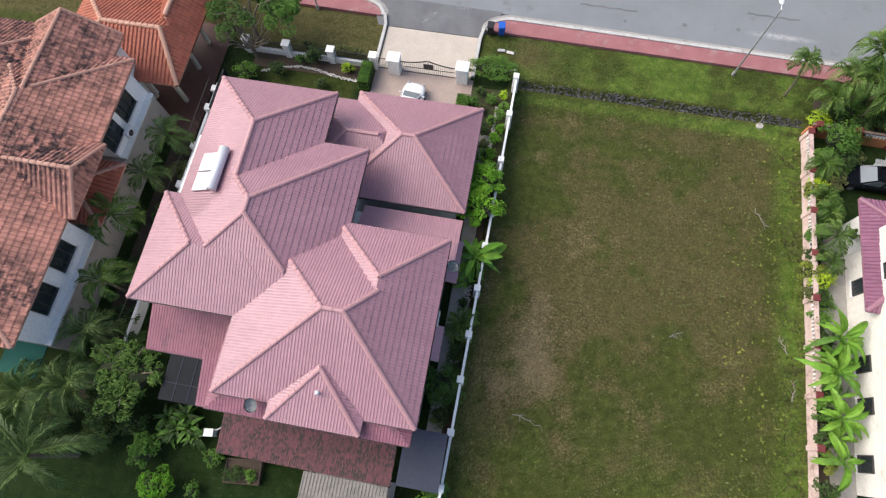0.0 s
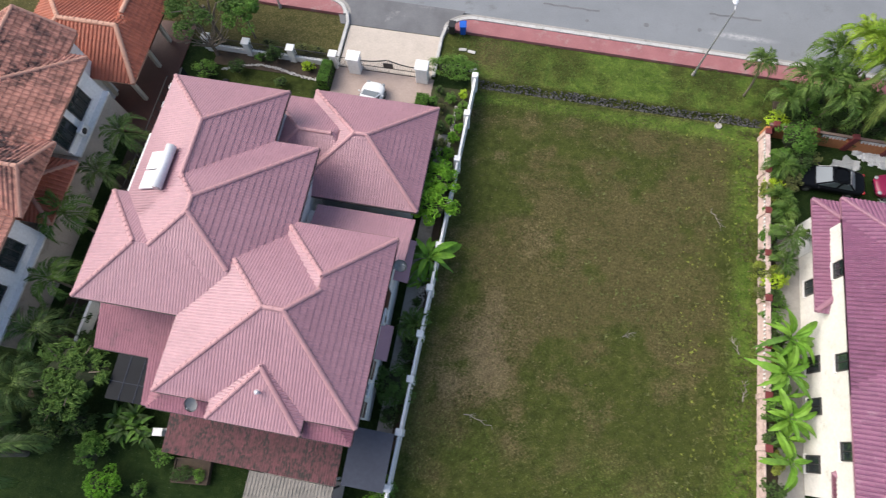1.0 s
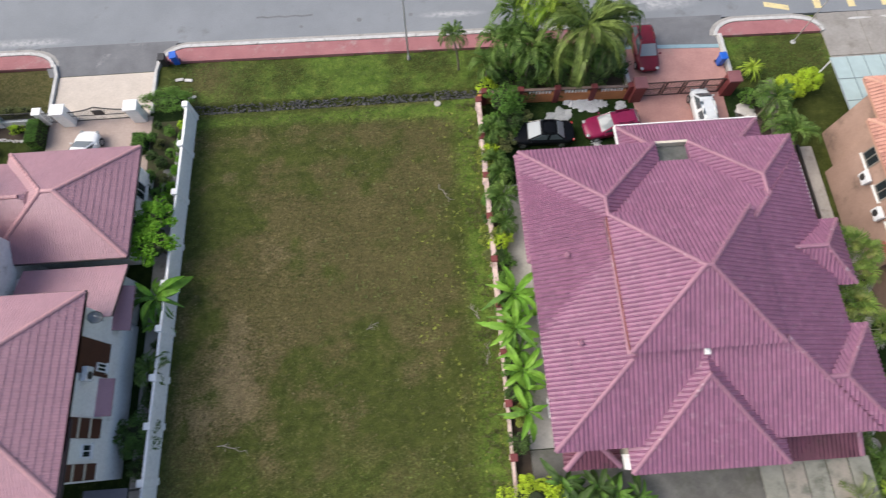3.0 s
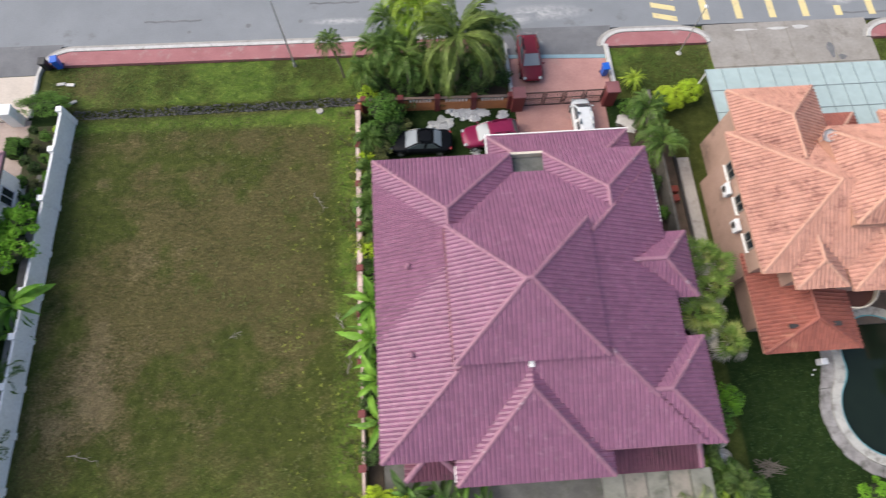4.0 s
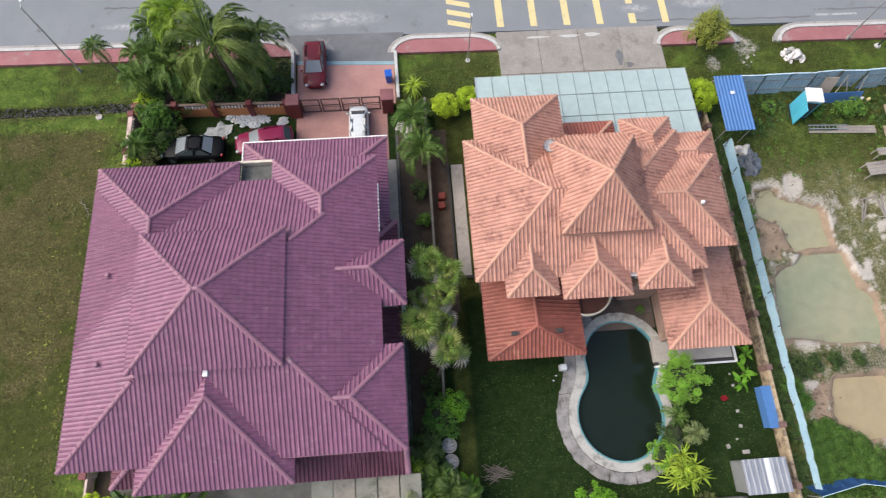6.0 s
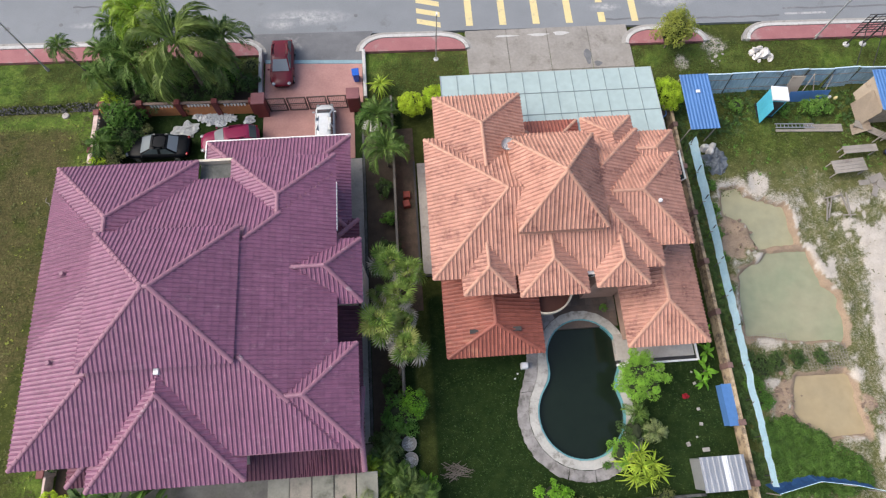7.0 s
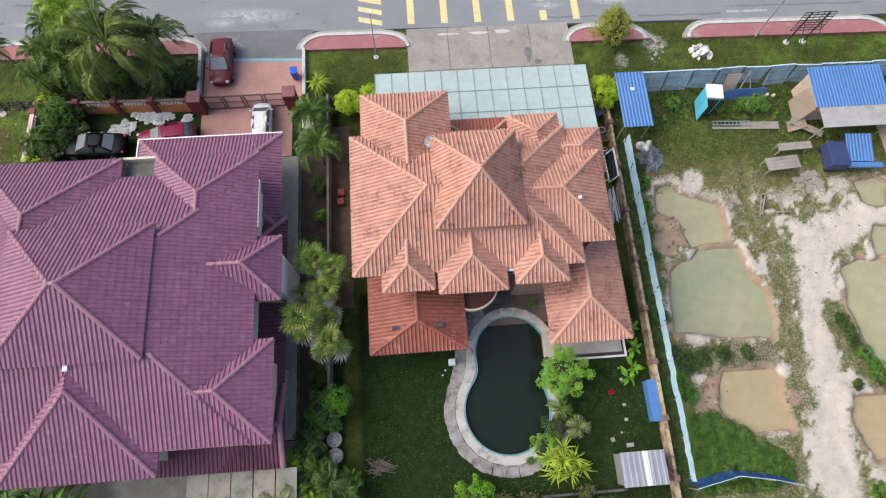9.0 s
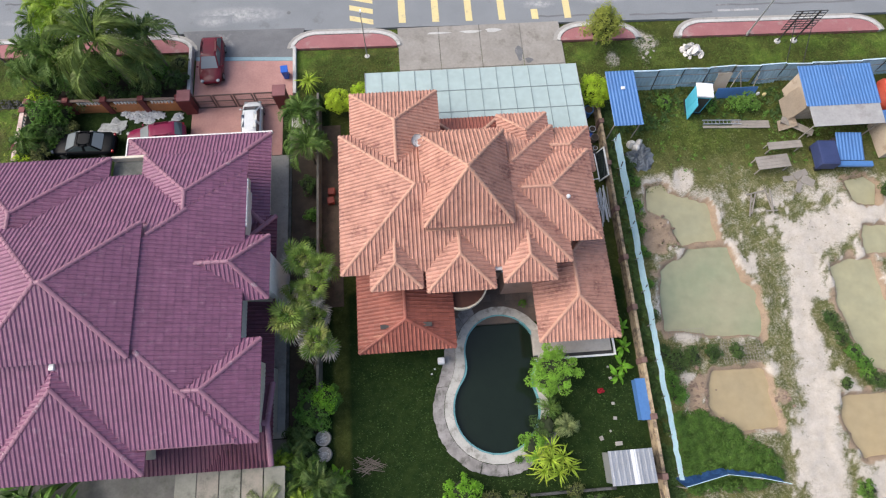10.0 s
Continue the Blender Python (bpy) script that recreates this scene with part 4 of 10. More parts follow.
def mono_roof(house, x0, x1, y0, y1, zl, zh, down, tile, w, l, gutter, label):
    """A single tiled slope that falls towards 'down' (y- or y+)."""
    roof = new("roof")
    roof.parent = house
    roof["label"] = label
    if down == "y-":
        o, u, e = Vector((x0, y0, zl)), Vector((1, 0, 0)), Vector((x0, y1, zh))
    else:
        o, u, e = Vector((x1, y1, zl)), Vector((-1, 0, 0)), Vector((x1, y0, zh))
    v = (e - o)
    run = v.length
    v.normalize()
    nrm = u.cross(v)
    n = round((x1 - x0) / w)
    k = (x1 - x0) / n
    ms = []
    for i in range(n):
        d = -0.04
        while d < run - 0.02:
            m = Matrix((u * (k / w), v, nrm)).transposed().to_4x4()
            m.translation = o + u * ((i + 0.5) * k) + v * d
            ms.append(m)
            d += l
    for m in ms[:300]:
        ob = new("tile", tile)
        ob.parent = roof
        ob.matrix_basis = m
    rest = ms[300:]
    if rest:
        nv = len(tile.vertices)
        co = np.empty(nv * 3)
        tile.vertices.foreach_get("co", co)
        co = np.hstack([co.reshape(-1, 3), np.ones((nv, 1))])
        fs = np.array([tuple(q.vertices) for q in tile.polygons])
        jm = bpy.data.meshes.new("tiles")
        jm.from_pydata(np.concatenate([(co @ np.array(m).T)[:, :3] for m in rest]).tolist(), [], np.concatenate([fs + i * nv for i in range(len(rest))]).tolist())
        part_mesh("tiles", jm, tile.materials[0], roof)["kind"] = "stuff"
    bm = bmesh.new()
    c = [o, o + u * (x1 - x0), o + u * (x1 - x0) + v * run, o + v * run]
    hi = [bm.verts.new(q - nrm * 0.01) for q in c]
    lo = [bm.verts.new(q - nrm * 0.16) for q in c]
    bm.faces.new(hi)
    bm.faces.new(lo[::-1])
    for i in range(4):
        bm.faces.new([lo[i], lo[(i + 1) % 4], hi[(i + 1) % 4], hi[i]])
    part("deck", bm, gutter, roof)
    bm = bmesh.new()
    tube(bm, [c[0] + v * -0.06 - nrm * 0.06, c[1] + v * -0.06 - nrm * 0.06], 0.06, seg=8)
    part("gutter", bm, gutter, roof)
    return roof


# pink-roofed house
house_a = thing("house", "two-storey white house with a rose pink tiled hip roof", "house")
ra = Roof(house_a, TILE_A, 0.168, 0.36, M_CAP_A, M_CAP_A, 0.11, M_GUTTER)
PA, EA = 0.47, 6.4
ra.add(-17.5, -10.0, 13.0, 24.7, EA, PA)
ra.add(-17.5, -7.2, 9.95, 21.1, EA, PA)
ra.add(-18.45, -9.0, 9.92, 16.4, EA, PA)
ra.add(-12.25, -1.33, 5.85, 15.7, EA, PA, hipx=(5.28, 4.5))
ra.add(-7.75, -1.33, 8.0, 16.25, EA, 0.514)
ra.add(-12.6, -1.55, 5.0, 9.5, EA - 0.62, PA, tile=TILE_A2)
ra.add(-9.05, -4.08, 5.02, 10.0, EA + 0.05, 0.42, hipy=(2.9, 0.3))
ra.build("roof", "rose pink concrete tile roof")
ra2 = Roof(house_a, TILE_A, 0.168, 0.36, M_CAP_A, M_CAP_A, 0.11, M_GUTTER)
ra2.add(-9.5, -1.0, 19.25, 26.95, 3.45, 0.5)
ra2.add(-12.5, -4.0, 19.8, 26.2, 3.45, 0.5)
ra2.build("roof", "low rose pink tile roof over ground floor")
mono_roof(house_a, -7.4, -1.0, 15.4, 18.75, 3.2, 4.2, "y+", TILE_A, 0.168, 0.36, M_GUTTER, "low rose pink lean-to roof")
mono_roof(house_a, -18.35, -13.0, 7.6, 11.2, 3.05, 4.3, "y-", TILE_A2, 0.168, 0.36, M_GUTTER, "low rose pink lean-to roof with gutter")
mono_roof(house_a, -14.1, -11.9, 5.0, 8.0, 3.6, 4.6, "y-", TILE_A2, 0.168, 0.36, M_GUTTER, "small rose pink lean-to roof")
for r in ((-16.9, -10.6, 12.0, 24.1), (-17.8, -7.9, 10.6, 20.5), (-11.4, -1.65, 6.4, 15.6)):
    wall_box(house_a, *r, 0, EA - 0.2, M_WHITE)
wall_box(house_a, -8.6, -1.7, 19.9, 26.3, 0, 3.25, M_WHITE)
wall_box(house_a, -12.0, -1.75, 15.7, 18.45, 0, 2.9, M_WHITE)
wall_box(house_a, -17.8, -12.0, 8.2, 12.0, 0, 2.9, M_WHITE)
# side wall under the eave: timber screens, a small window and awnings
for y0, y1 in ((6.5, 7.35), (8.65, 9.7), (12.0, 13.95)):
    bm = bmesh.new()
    box(bm, -1.66, -1.58, y0, y1, 2.85, 6.0)
    sh = part("timber_screen", bm, M_WOODW, house_a, "dark brown timber screen")
    if y1 - y0 < 1.5:
        for k in range(1, 3):
            bm = bmesh.new()
            zz = 2.85 + 3.1 * k / 3
            box(bm, -1.6, -1.54, y0, y1, zz - 0.07, zz + 0.07)
            part("rail", bm, M_CREAM, sh)
window(house_a, (-1.63, 8.0, 3.9), 0.7, 0.8, "x+")
window(house_a, (-1.56, 12.5, 3.6), 0.5, 0.9, "x+", frame_mat=M_WHITE)
for r, zt in (((-1.66, -0.95, 9.8, 11.9), 3.2), ((-1.66, -0.75, 14.8, 17.6), 2.6)):
    bm = bmesh.new()
    x0, x1, y0, y1 = r
    v = [bm.verts.new(p) for p in ((x0, y0, zt + 0.35), (x1, y0, zt), (x1, y1, zt), (x0, y1, zt + 0.35), (x0, y0, zt + 0.25), (x1, y0, zt - 0.1), (x1, y1, zt - 0.1), (x0, y1, zt + 0.25))]
    for f in ((0, 1, 2, 3), (7, 6, 5, 4), (0, 4, 5, 1), (1, 5, 6, 2), (2, 6, 7, 3), (3, 7, 4, 0)):
        bm.faces.new([v[i] for i in f])
    part("awning", bm, M_TILE_A, house_a, "small rose pink awning")
for y in (22.0, 24.6):
    window(house_a, (-1.68, y, 1.6), 1.2, 1.2, "x+")
for p in ((-13.4, 24.12, 4.7), (-15.4, 24.12, 4.7)):
    window(house_a, p, 1.5, 1.3, "y+")

# purple-roofed house
house_b = thing("house", "large white two-storey house with a purple tiled hip roof", "house")
rb = Roof(house_b, TILE_B, 0.24, 0.38, M_CAP_B, M_CAP_B, 0.10)
PB, EB = 0.425, 6.25
rb.add(23.3, 39.75, 6.25, 21.9, EB, PB)
rb.add(27.25, 34.9, 10.6, 17.95, 8.42, 0.49)
rb.add(23.3, 31.55, 12.0, 23.2, EB, PB)
rb.add(33.55, 39.75, 12.0, 23.2, EB - 0.05, PB)
rb.add(27.05, 35.0, 4.95, 16.0, 5.92, 0.52, hipy=4.4)
rb.add(32.0, 40.85, 6.15, 11.6, 6.1, 0.45)
rb.add(34.0, 41.15, 13.85, 17.7, 5.95, 0.66)
rb.build("roof", "purple tile roof with a raised centre and pale hips")
rb3 = Roof(house_b, TILE_B, 0.24, 0.38, M_CAP_B, M_WHITE, 0.13, M_WHITE, (1, 2))
rb3.add(30.7, 40.25, 19.3, 26.4, 2.9, 0.3)
rb3.build("roof", "low purple tile roof with a white gutter")
rb2 = Roof(house_b, TILE_B, 0.24, 0.38, M_CAP_B, M_CAP_B, 0.13)
rb2.add(37.0, 40.72, 4.85, 20.2, 2.88, 0.3, tile=TILE_B2)
rb2.add(24.3, 27.4, 5.2, 8.3, 2.9, 0.45, tile=TILE_B2)
rb2.add(32.8, 40.72, 4.85, 9.5, 2.88, 0.3, hipx=(2.0, 0.1), tile=TILE_B2)
rb2.add(23.65, 27.0, 17.25, 24.7, 2.95, 0.42)
rb2.build("roof", "low purple tile roof over ground floor")
for r in ((24.4, 39.2, 6.9, 21.7), (24.43, 31.0, 12.0, 22.6), (34.0, 39.1, 12.0, 22.6), (27.7, 34.4, 5.7, 8.0), (36.0, 40.3, 6.7, 10.6), (38.0, 40.6, 14.4, 17.2)):
    wall_box(house_b, *r, 0, EB - 0.6, mat("pale_cream_paint", (0.76, 0.745, 0.70), (0.70, 0.68, 0.63), rough=0.65, scale=0.5, fine=6, bump=0.05, stain=(0.42, 0.39, 0.33), amount=0.15) if r[0] < 26 else M_CREAM)
for y, z, h in ((19.7, 4.3, 1.4), (19.35, 1.4, 1.4), (14.2, 4.15, 1.4), (11.9, 1.3, 1.3), (9.4, 4.25, 1.4), (8.65, 1.0, 1.3), (14.4, 1.3, 1.3)):
    window(house_b, (24.38, y, z), 1.0, h, "x-", frame_mat=M_DARK)
wall_box(house_b, 24.36, 26.5, 21.75, 24.1, 0, 2.9, M_WHITE)
wall_box(house_b, 39.77, 39.84, 18.2, 21.3, EB - 0.22, EB - 0.02, M_WHITE, "gutter")
wall_box(house_b, 40.55, 40.98, 14.6, 16.9, 0.05, 5.35, M_WHITE, "bay")
wall_box(house_b, 27.16, 27.22, 10.75, 17.85, 8.24, 8.35, mat("rusty_gutter", (0.23, 0.075, 0.065), (0.17, 0.06, 0.055), rough=0.8), "gutter")
wall_box(house_b, 31.5, 33.6, 23.2, 23.36, 5.2, 6.12, M_CREAM, "parapet")
wall_box(house_b, 31.5, 33.6, 21.3, 23.2, 5.0, 5.7, mat("stained_flat_roof", (0.08, 0.085, 0.08), (0.15, 0.155, 0.145), rough=0.9, scale=1.2, stain=(0.06, 0.07, 0.05), amount=0.4, stain_scale=1.5), "flat_roof")

# terracotta-roofed house with the pool
house_c = thing("house", "white house with a many-gabled terracotta tile roof", "house")
rc = Roof(house_c, TILE_C, 0.24, 0.38, M_CAP_C, M_CAP_C, 0.09)
PC, EC = 0.46, 5.7
rc.add(45.25, 58.9, 14.95, 24.15, EC, PC)
rc.add(50.25, 55.4, 17.0, 23.05, 7.35, 0.92, hipy=(2.5, 3.5))
rc.add(46.0, 51.65, 16.0, 27.2, EC, PC)
rc.add(50.0, 60.95, 16.25, 22.3, EC, PC)
rc.add(54.0, 61.4, 21.0, 24.2, EC - 0.5, PC)
rc.add(55.4, 58.65, 20.0, 25.15, EC - 0.05, PC)
rc.add(46.95, 49.95, 13.9, 18.0, EC, 0.53, hipy=(1.38, 0.3))
rc.add(50.2, 54.2, 13.6, 18.2, EC, 0.45, hipy=(1.95, 0.3))
rc.add(54.72, 57.85, 13.9, 18.0, EC, 0.51, hipy=(1.38, 0.3))
# Added wall in ridge colour, so no dark gap shows under the raised roof.
wall_box(house_c, 50.35, 55.3, 17.1, 22.95, 5.8, 7.2, M_CAP_C)
rc.build("roof", "terracotta barrel tile roof with weathered slopes")
rc2 = Roof(house_c, TILE_C, 0.24, 0.38, M_CAP_C, M_CAP_C, 0.1)
rc2.add(56.9, 61.95, 10.7, 18.6, 3.0, PC)
rc2.add(45.85, 51.75, 10.8, 17.0, 2.9, 0.42, hipy=1.7, tile=TILE_C2, cap=M_TILE_C2)
rc2.add(51.4, 56.0, 21.0, 26.6, 3.1, 0.3, tile=TILE_C2)
rc2.build("roof", "low clay tile roof over the ground floor")
M_CLAYWALL = mat("faded_clay_wall", (0.40, 0.27, 0.215), (0.34, 0.225, 0.18), rough=0.75, stain=(0.2, 0.14, 0.11), amount=0.25)
for r, zt in (((46.0, 58.2, 15.7, 23.4), 5.5), ((46.7, 51.0, 20.0, 26.5), 5.5), ((50.0, 60.2, 17.0, 21.6), 5.5), ((55.0, 60.4, 20.0, 23.4), 5.5), ((50.9, 53.7, 14.3, 16.0), 5.5), ((47.4, 49.5, 14.6, 16.0), 5.5), ((55.2, 57.4, 14.6, 16.0), 5.5), ((57.6, 61.3, 11.6, 18.0), 2.8), ((46.6, 51.0, 12.6, 16.4), 2.7), ((51.0, 60.4, 20.0, 25.4), 2.8)):
    wall_box(house_c, *r, 0, zt, M_CLAYWALL)
for y in (17.5, 20.0, 22.3):
    window(house_c, (45.98, y, 4.2), 1.1, 1.1, "x-", frame_mat=M_TIMBER)
bm = bmesh.new()
sweep(bm, arc(52.3, 14.9, 1.75, 195, 345, 16), 0.1, 2.5, 2.9)
part("balcony_parapet", bm, M_CREAM, house_c, "curved cream balcony parapet")
bm = bmesh.new()
prism(bm, arc(52.3, 14.9, 1.7, 195, 345, 16), 2.45, 2.55)
part("balcony", bm, M_BROWNTERR, house_c, "curved balcony slab")
for x in (47.6, 50.0):
    bm = bmesh.new()
    box(bm, x - 0.35, x + 0.35, 12.05, 12.3, 3.42, 3.72)
    part("vent", bm, M_DARK, house_c, "dark gable vent")

# weathered house at the far side
M_DWHITE = mat("bright_white_paint", (0.86, 0.87, 0.88), (0.81, 0.82, 0.83), rough=0.6, scale=0.5, fine=6, bump=0.05, stain=(0.6, 0.59, 0.56), amount=0.1, stain_scale=1.2)
house_d = thing("house", "white two-storey house with a weathered, mould-stained clay tile roof", "house")
rd = Roof(house_d, TILE_D, 0.31, 0.40, M_CAP_D, M_CAP_D, 0.11)
rd.add(-33.3, -24.0, 6.1, 25.3, 6.0, 0.45)
rd.add(-31.6, -25.4, 18.0, 27.0, 6.1, 0.6, hipy=0.06)
rd.add(-44.0, -29.0, 16.0, 27.0, 6.0, 0.45)
rd.add(-31.0, -23.55, 13.9, 18.95, 6.05, 0.66, hipx=0.06)
rd.build("roof", "weathered clay tile roof with black mould")
M_TAN = mat("tan_wall_paint", (0.46, 0.42, 0.385), (0.4, 0.36, 0.32), rough=0.75, scale=0.8, stain=(0.2, 0.16, 0.13), amount=0.25)
for r in ((-33.0, -24.5, 6.7, 13.9), (-33.0, -26.3, 13.9, 19.5), (-33.0, -24.5, 19.5, 24.7)):
    wall_box(house_d, *r, 2.9, 5.85, M_DWHITE)
wall_box(house_d, -33.0, -24.3, 6.7, 24.7, 0, 2.9, M_TAN)
wall_box(house_d, -31.0, -25.9, 20.0, 26.6, 0, 5.9, M_WHITE)
wall_box(house_d, -43.5, -30.0, 16.6, 26.4, 0, 5.8, M_WHITE)
for y0, y1 in ((6.7, 13.9), (19.5, 24.7)):
    wall_box(house_d, -24.52, -24.1, y0, y1, 2.9, 3.05, M_WHITE, "ledge")
for y in (22.6, 20.3, 11.9, 9.2):
    window(house_d, (-24.48, y, 4.55), 1.75, 1.5, "x+", frame_mat=M_DARK, bars=2)
rd2 = Roof(house_d, TILE_G, 0.30, 0.38, M_CAP_D, M_CAP_D, 0.12)
rd2.add(-30.5, -23.4, 14.3, 18.75, 3.9, 0.46)
rd2.build("roof", "small red clay roof over a bay", 40)

pav = thing("pavilion", "open garden pavilion with a bright terracotta tile roof on posts", "pavilion")
rp = Roof(pav, TILE_G, 0.30, 0.38, M_CAP_C, M_CAP_C, 0.14)
rp.add(-32.2, -22.65, 25.6, 32.6, 3.0, 0.44, hipx=(3.4, 1.75))
rp.add(-26.2, -22.65, 28.6, 35.0, 3.0, 0.86, hipy=1.6)
rp.build("roof", "bright terracotta tile roof")
for x, y in ((-23.5, 26.2), (-23.5, 29.2), (-23.5, 31.6), (-25.9, 26.2), (-28.0, 26.2), (-28.0, 31.6)):
    bm = bmesh.new()
    box(bm, x - 0.14, x + 0.14, y - 0.14, y + 0.14, 0.05, 2.85)
    bevel(bm, 0.02)
    part("post", bm, M_CREAM, pav)


# ---------------------------------------------------------------- boundary walls, gates, canopies
def wall_run(name, pts, h, w, material, label, cap=None):
    t = thing(name, label, "wall")
    t["kind"] = "structure"
    bm = bmesh.new()
    sweep(bm, pts, w, -0.2, h)
    part("wall", bm, material, t)
    if cap:
        bm = bmesh.new()
        sweep(bm, pts, w + 0.08, h, h + 0.07)
        part("coping", bm, cap, t)
    return t


def post(parent, x, y, s, h, material, cap=None, name="pier"):
    bm = bmesh.new()
    box(bm, x - s / 2, x + s / 2, y - s / 2, y + s / 2, -0.1, h)
    bevel(bm, 0.02)
    p = part(name, bm, material, parent)
    if cap:
        bm = bmesh.new()
        box(bm, x - s / 2 - 0.06, x + s / 2 + 0.06, y - s / 2 - 0.06, y + s / 2 + 0.06, h, h + 0.1)
        bevel(bm, 0.02)
        part("cap", bm, cap, p)
    return p


def west_wall(y):
    """The white wall's line, a little askew to the plots."""
    return 0.9 - 0.0175 * (31.3 - y)


def east_wall(y):
    return 21.85 - 0.0045 * (30.6 - y)


M_BOUNDARY = mat("fresh_white_paint", (0.87, 0.87, 0.86), (0.82, 0.82, 0.81), rough=0.6, scale=0.5, fine=6, bump=0.05, stain=(0.6, 0.59, 0.56), amount=0.1, stain_scale=1.2)
wa = wall_run("wall_lot_west", [(west_wall(31.3), 31.3), (west_wall(-8.0), -8.0)], 1.65, 0.15, M_BOUNDARY, "white painted boundary wall with square piers")
for i, y in enumerate((31.2, 28.0, 24.3, 20.9, 17.9, 15.0, 12.0, 9.2, 6.1, 3.0, 0.0)):
    post(wa, west_wall(y) - 0.04, y, 0.42, 1.85, M_BOUNDARY)
wb = wall_run("wall_lot_east", [(east_wall(30.6), 30.6), (east_wall(-8.0), -8.0)], 0.8, 0.13, M_SALMON, "salmon boundary wall with baluster openings and maroon caps")
for i, y in enumerate(np.arange(30.4, -8, -3.05)):
    post(wb, east_wall(y), y, 0.32, 1.2, M_SALMON, M_MAROON)
for y in np.arange(28.9, 13, -3.05):
    for k in range(-4, 5):
        bm = bmesh.new()
        box(bm, east_wall(y) - 0.12, east_wall(y) + 0.12, y + k * 0.26 - 0.055, y + k * 0.26 + 0.055, 0.8, 1.12)
        part("baluster", bm, M_WHITE, wb)
    bm = bmesh.new()
    box(bm, east_wall(y) - 0.15, east_wall(y) + 0.15, y - 1.3, y + 1.3, 1.12, 1.19)
    part("rail", bm, M_SALMON, wb)
wc = wall_run("wall_between_gardens", [(43.15, 30.5), (43.05, 7.0)], 1.4, 0.15, mat("weathered_dark_wall", (0.18, 0.165, 0.145), (0.1, 0.092, 0.08), rough=0.9, scale=1.2, fine=8), "weathered grey boundary wall beside palms")
wall_run("wall_path_edge", [(44.55, 25.6), (44.55, 16.85), (45.7, 16.85)], 0.22, 0.14, M_DARK, "dark low edging beside the path")
wd = wall_run("wall_pool_garden", [(64.1, 30.0), (63.75, -4.0)], 0.95, 0.2, mat("ochre_weathered_wall", (0.46, 0.35, 0.22), (0.36, 0.28, 0.19), rough=0.9, scale=0.9, fine=8, stain=(0.10, 0.075, 0.06), amount=0.6, stain_scale=1.3), "weathered ochre boundary wall with dark mould")
M_OXIDE = mat("weathered_maroon_pier", (0.20, 0.12, 0.105), (0.13, 0.08, 0.07), rough=0.85, scale=2, fine=9)
for y in (27.1, 23.6, 20.0, 16.4, 12.9, 9.4, 5.9, 2.4, -1.1):
    post(wd, 63.9 + 0.01 * (y - 10), y, 0.36, 1.08, M_OXIDE)
we = wall_run("wall_west_garden", [(-21.0, 27.5), (-21.0, 4.0)], 1.1, 0.18, M_WHITE, "low white wall with dark hedge screen")
for y in (26.8, 25.2, 22.0, 18.9, 15.8):
    post(we, -20.9, y, 0.5, 1.5, M_WHITE)
bm = bmesh.new()
for k in range(36):
    box(bm, -21.5, -21.46, 4.0 + k * 0.65, 4.0 + k * 0.65 + 0.04, 0, 1.7)
box(bm, -21.5, -21.46, 4.0, 27.5, 1.62, 1.68)
box(bm, -21.5, -21.46, 4.0, 27.5, 0.3, 0.36)
tagged(part("mesh_fence", bm, M_DARK), "dark wire mesh fence beside palms", "fence", kind="structure")

# front fence of the pink-roofed house
wf = wall_run("wall_front", [(-20.5, 31.55), (-9.95, 31.5)], 0.55, 0.2, M_WHITE, "low white front wall with dark railing and piers")
for x in (-20.0, -16.8, -13.3, -10.0):
    post(wf, x, 31.55, 0.5, 1.4, M_WHITE, M_WHITE)
for x0, x1 in ((-19.7, -17.1), (-16.5, -13.6), (-13.0, -10.3)):
    n = int((x1 - x0) / 0.13)
    bm = bmesh.new()
    for z in (0.7, 1.35):
        box(bm, x0, x1, 31.5, 31.54, z, z + 0.05)
    for k in range(n + 1):
        xx = x0 + (x1 - x0) * k / n
        box(bm, xx - 0.015, xx + 0.015, 31.5, 31.54, 0.55, 1.42)
    part("railing", bm, M_DARK, wf, "dark steel railing")


def gate_a():
    t = thing("gate", "dark wrought iron double gate with an arched top between white piers", "gate")
    for x in (-8.35, -3.15):
        bm = bmesh.new()
        box(bm, x - 0.44, x + 0.44, 31.05, 31.85, 0, 1.6)
        bevel(bm, 0.03)
        p = part("pier", bm, M_WHITE, t, "white square gate pier")
        bm = bmesh.new()
        box(bm, x - 0.5, x + 0.5, 30.99, 31.91, 1.6, 1.73)
        bevel(bm, 0.03)
        part("cap", bm, M_WHITE, p)
    for s, x0, x1 in ((0, -7.85, -5.78), (1, -5.72, -3.65)):
        bm = bmesh.new()
        n = 14
        for k in range(n + 1):
            q = k / n if s == 0 else 1 - k / n
            x = x0 + (x1 - x0) * k / n
            h = 1.25 + 0.45 * q * q
            tube(bm, [(x, 31.45, 0.12), (x, 31.45, h)], 0.014, seg=5)
        pts = [(x0 + (x1 - x0) * k / n, 31.45, 1.25 + 0.45 * ((k / n) if s == 0 else 1 - k / n) ** 2) for k in range(n + 1)]
        tube(bm, pts, 0.045, seg=6)
        for z in (0.15, 0.75):
            tube(bm, [(x0, 31.45, z), (x1, 31.45, z)], 0.028, seg=6)
        leaf = part("leaf", bm, M_DARK, t)
    bm = bmesh.new()
    box(bm, -6.1, -5.35, 31.38, 31.44, 0.85, 1.35)
    part("plate", bm, M_DARK, t, "dark plate with latch")


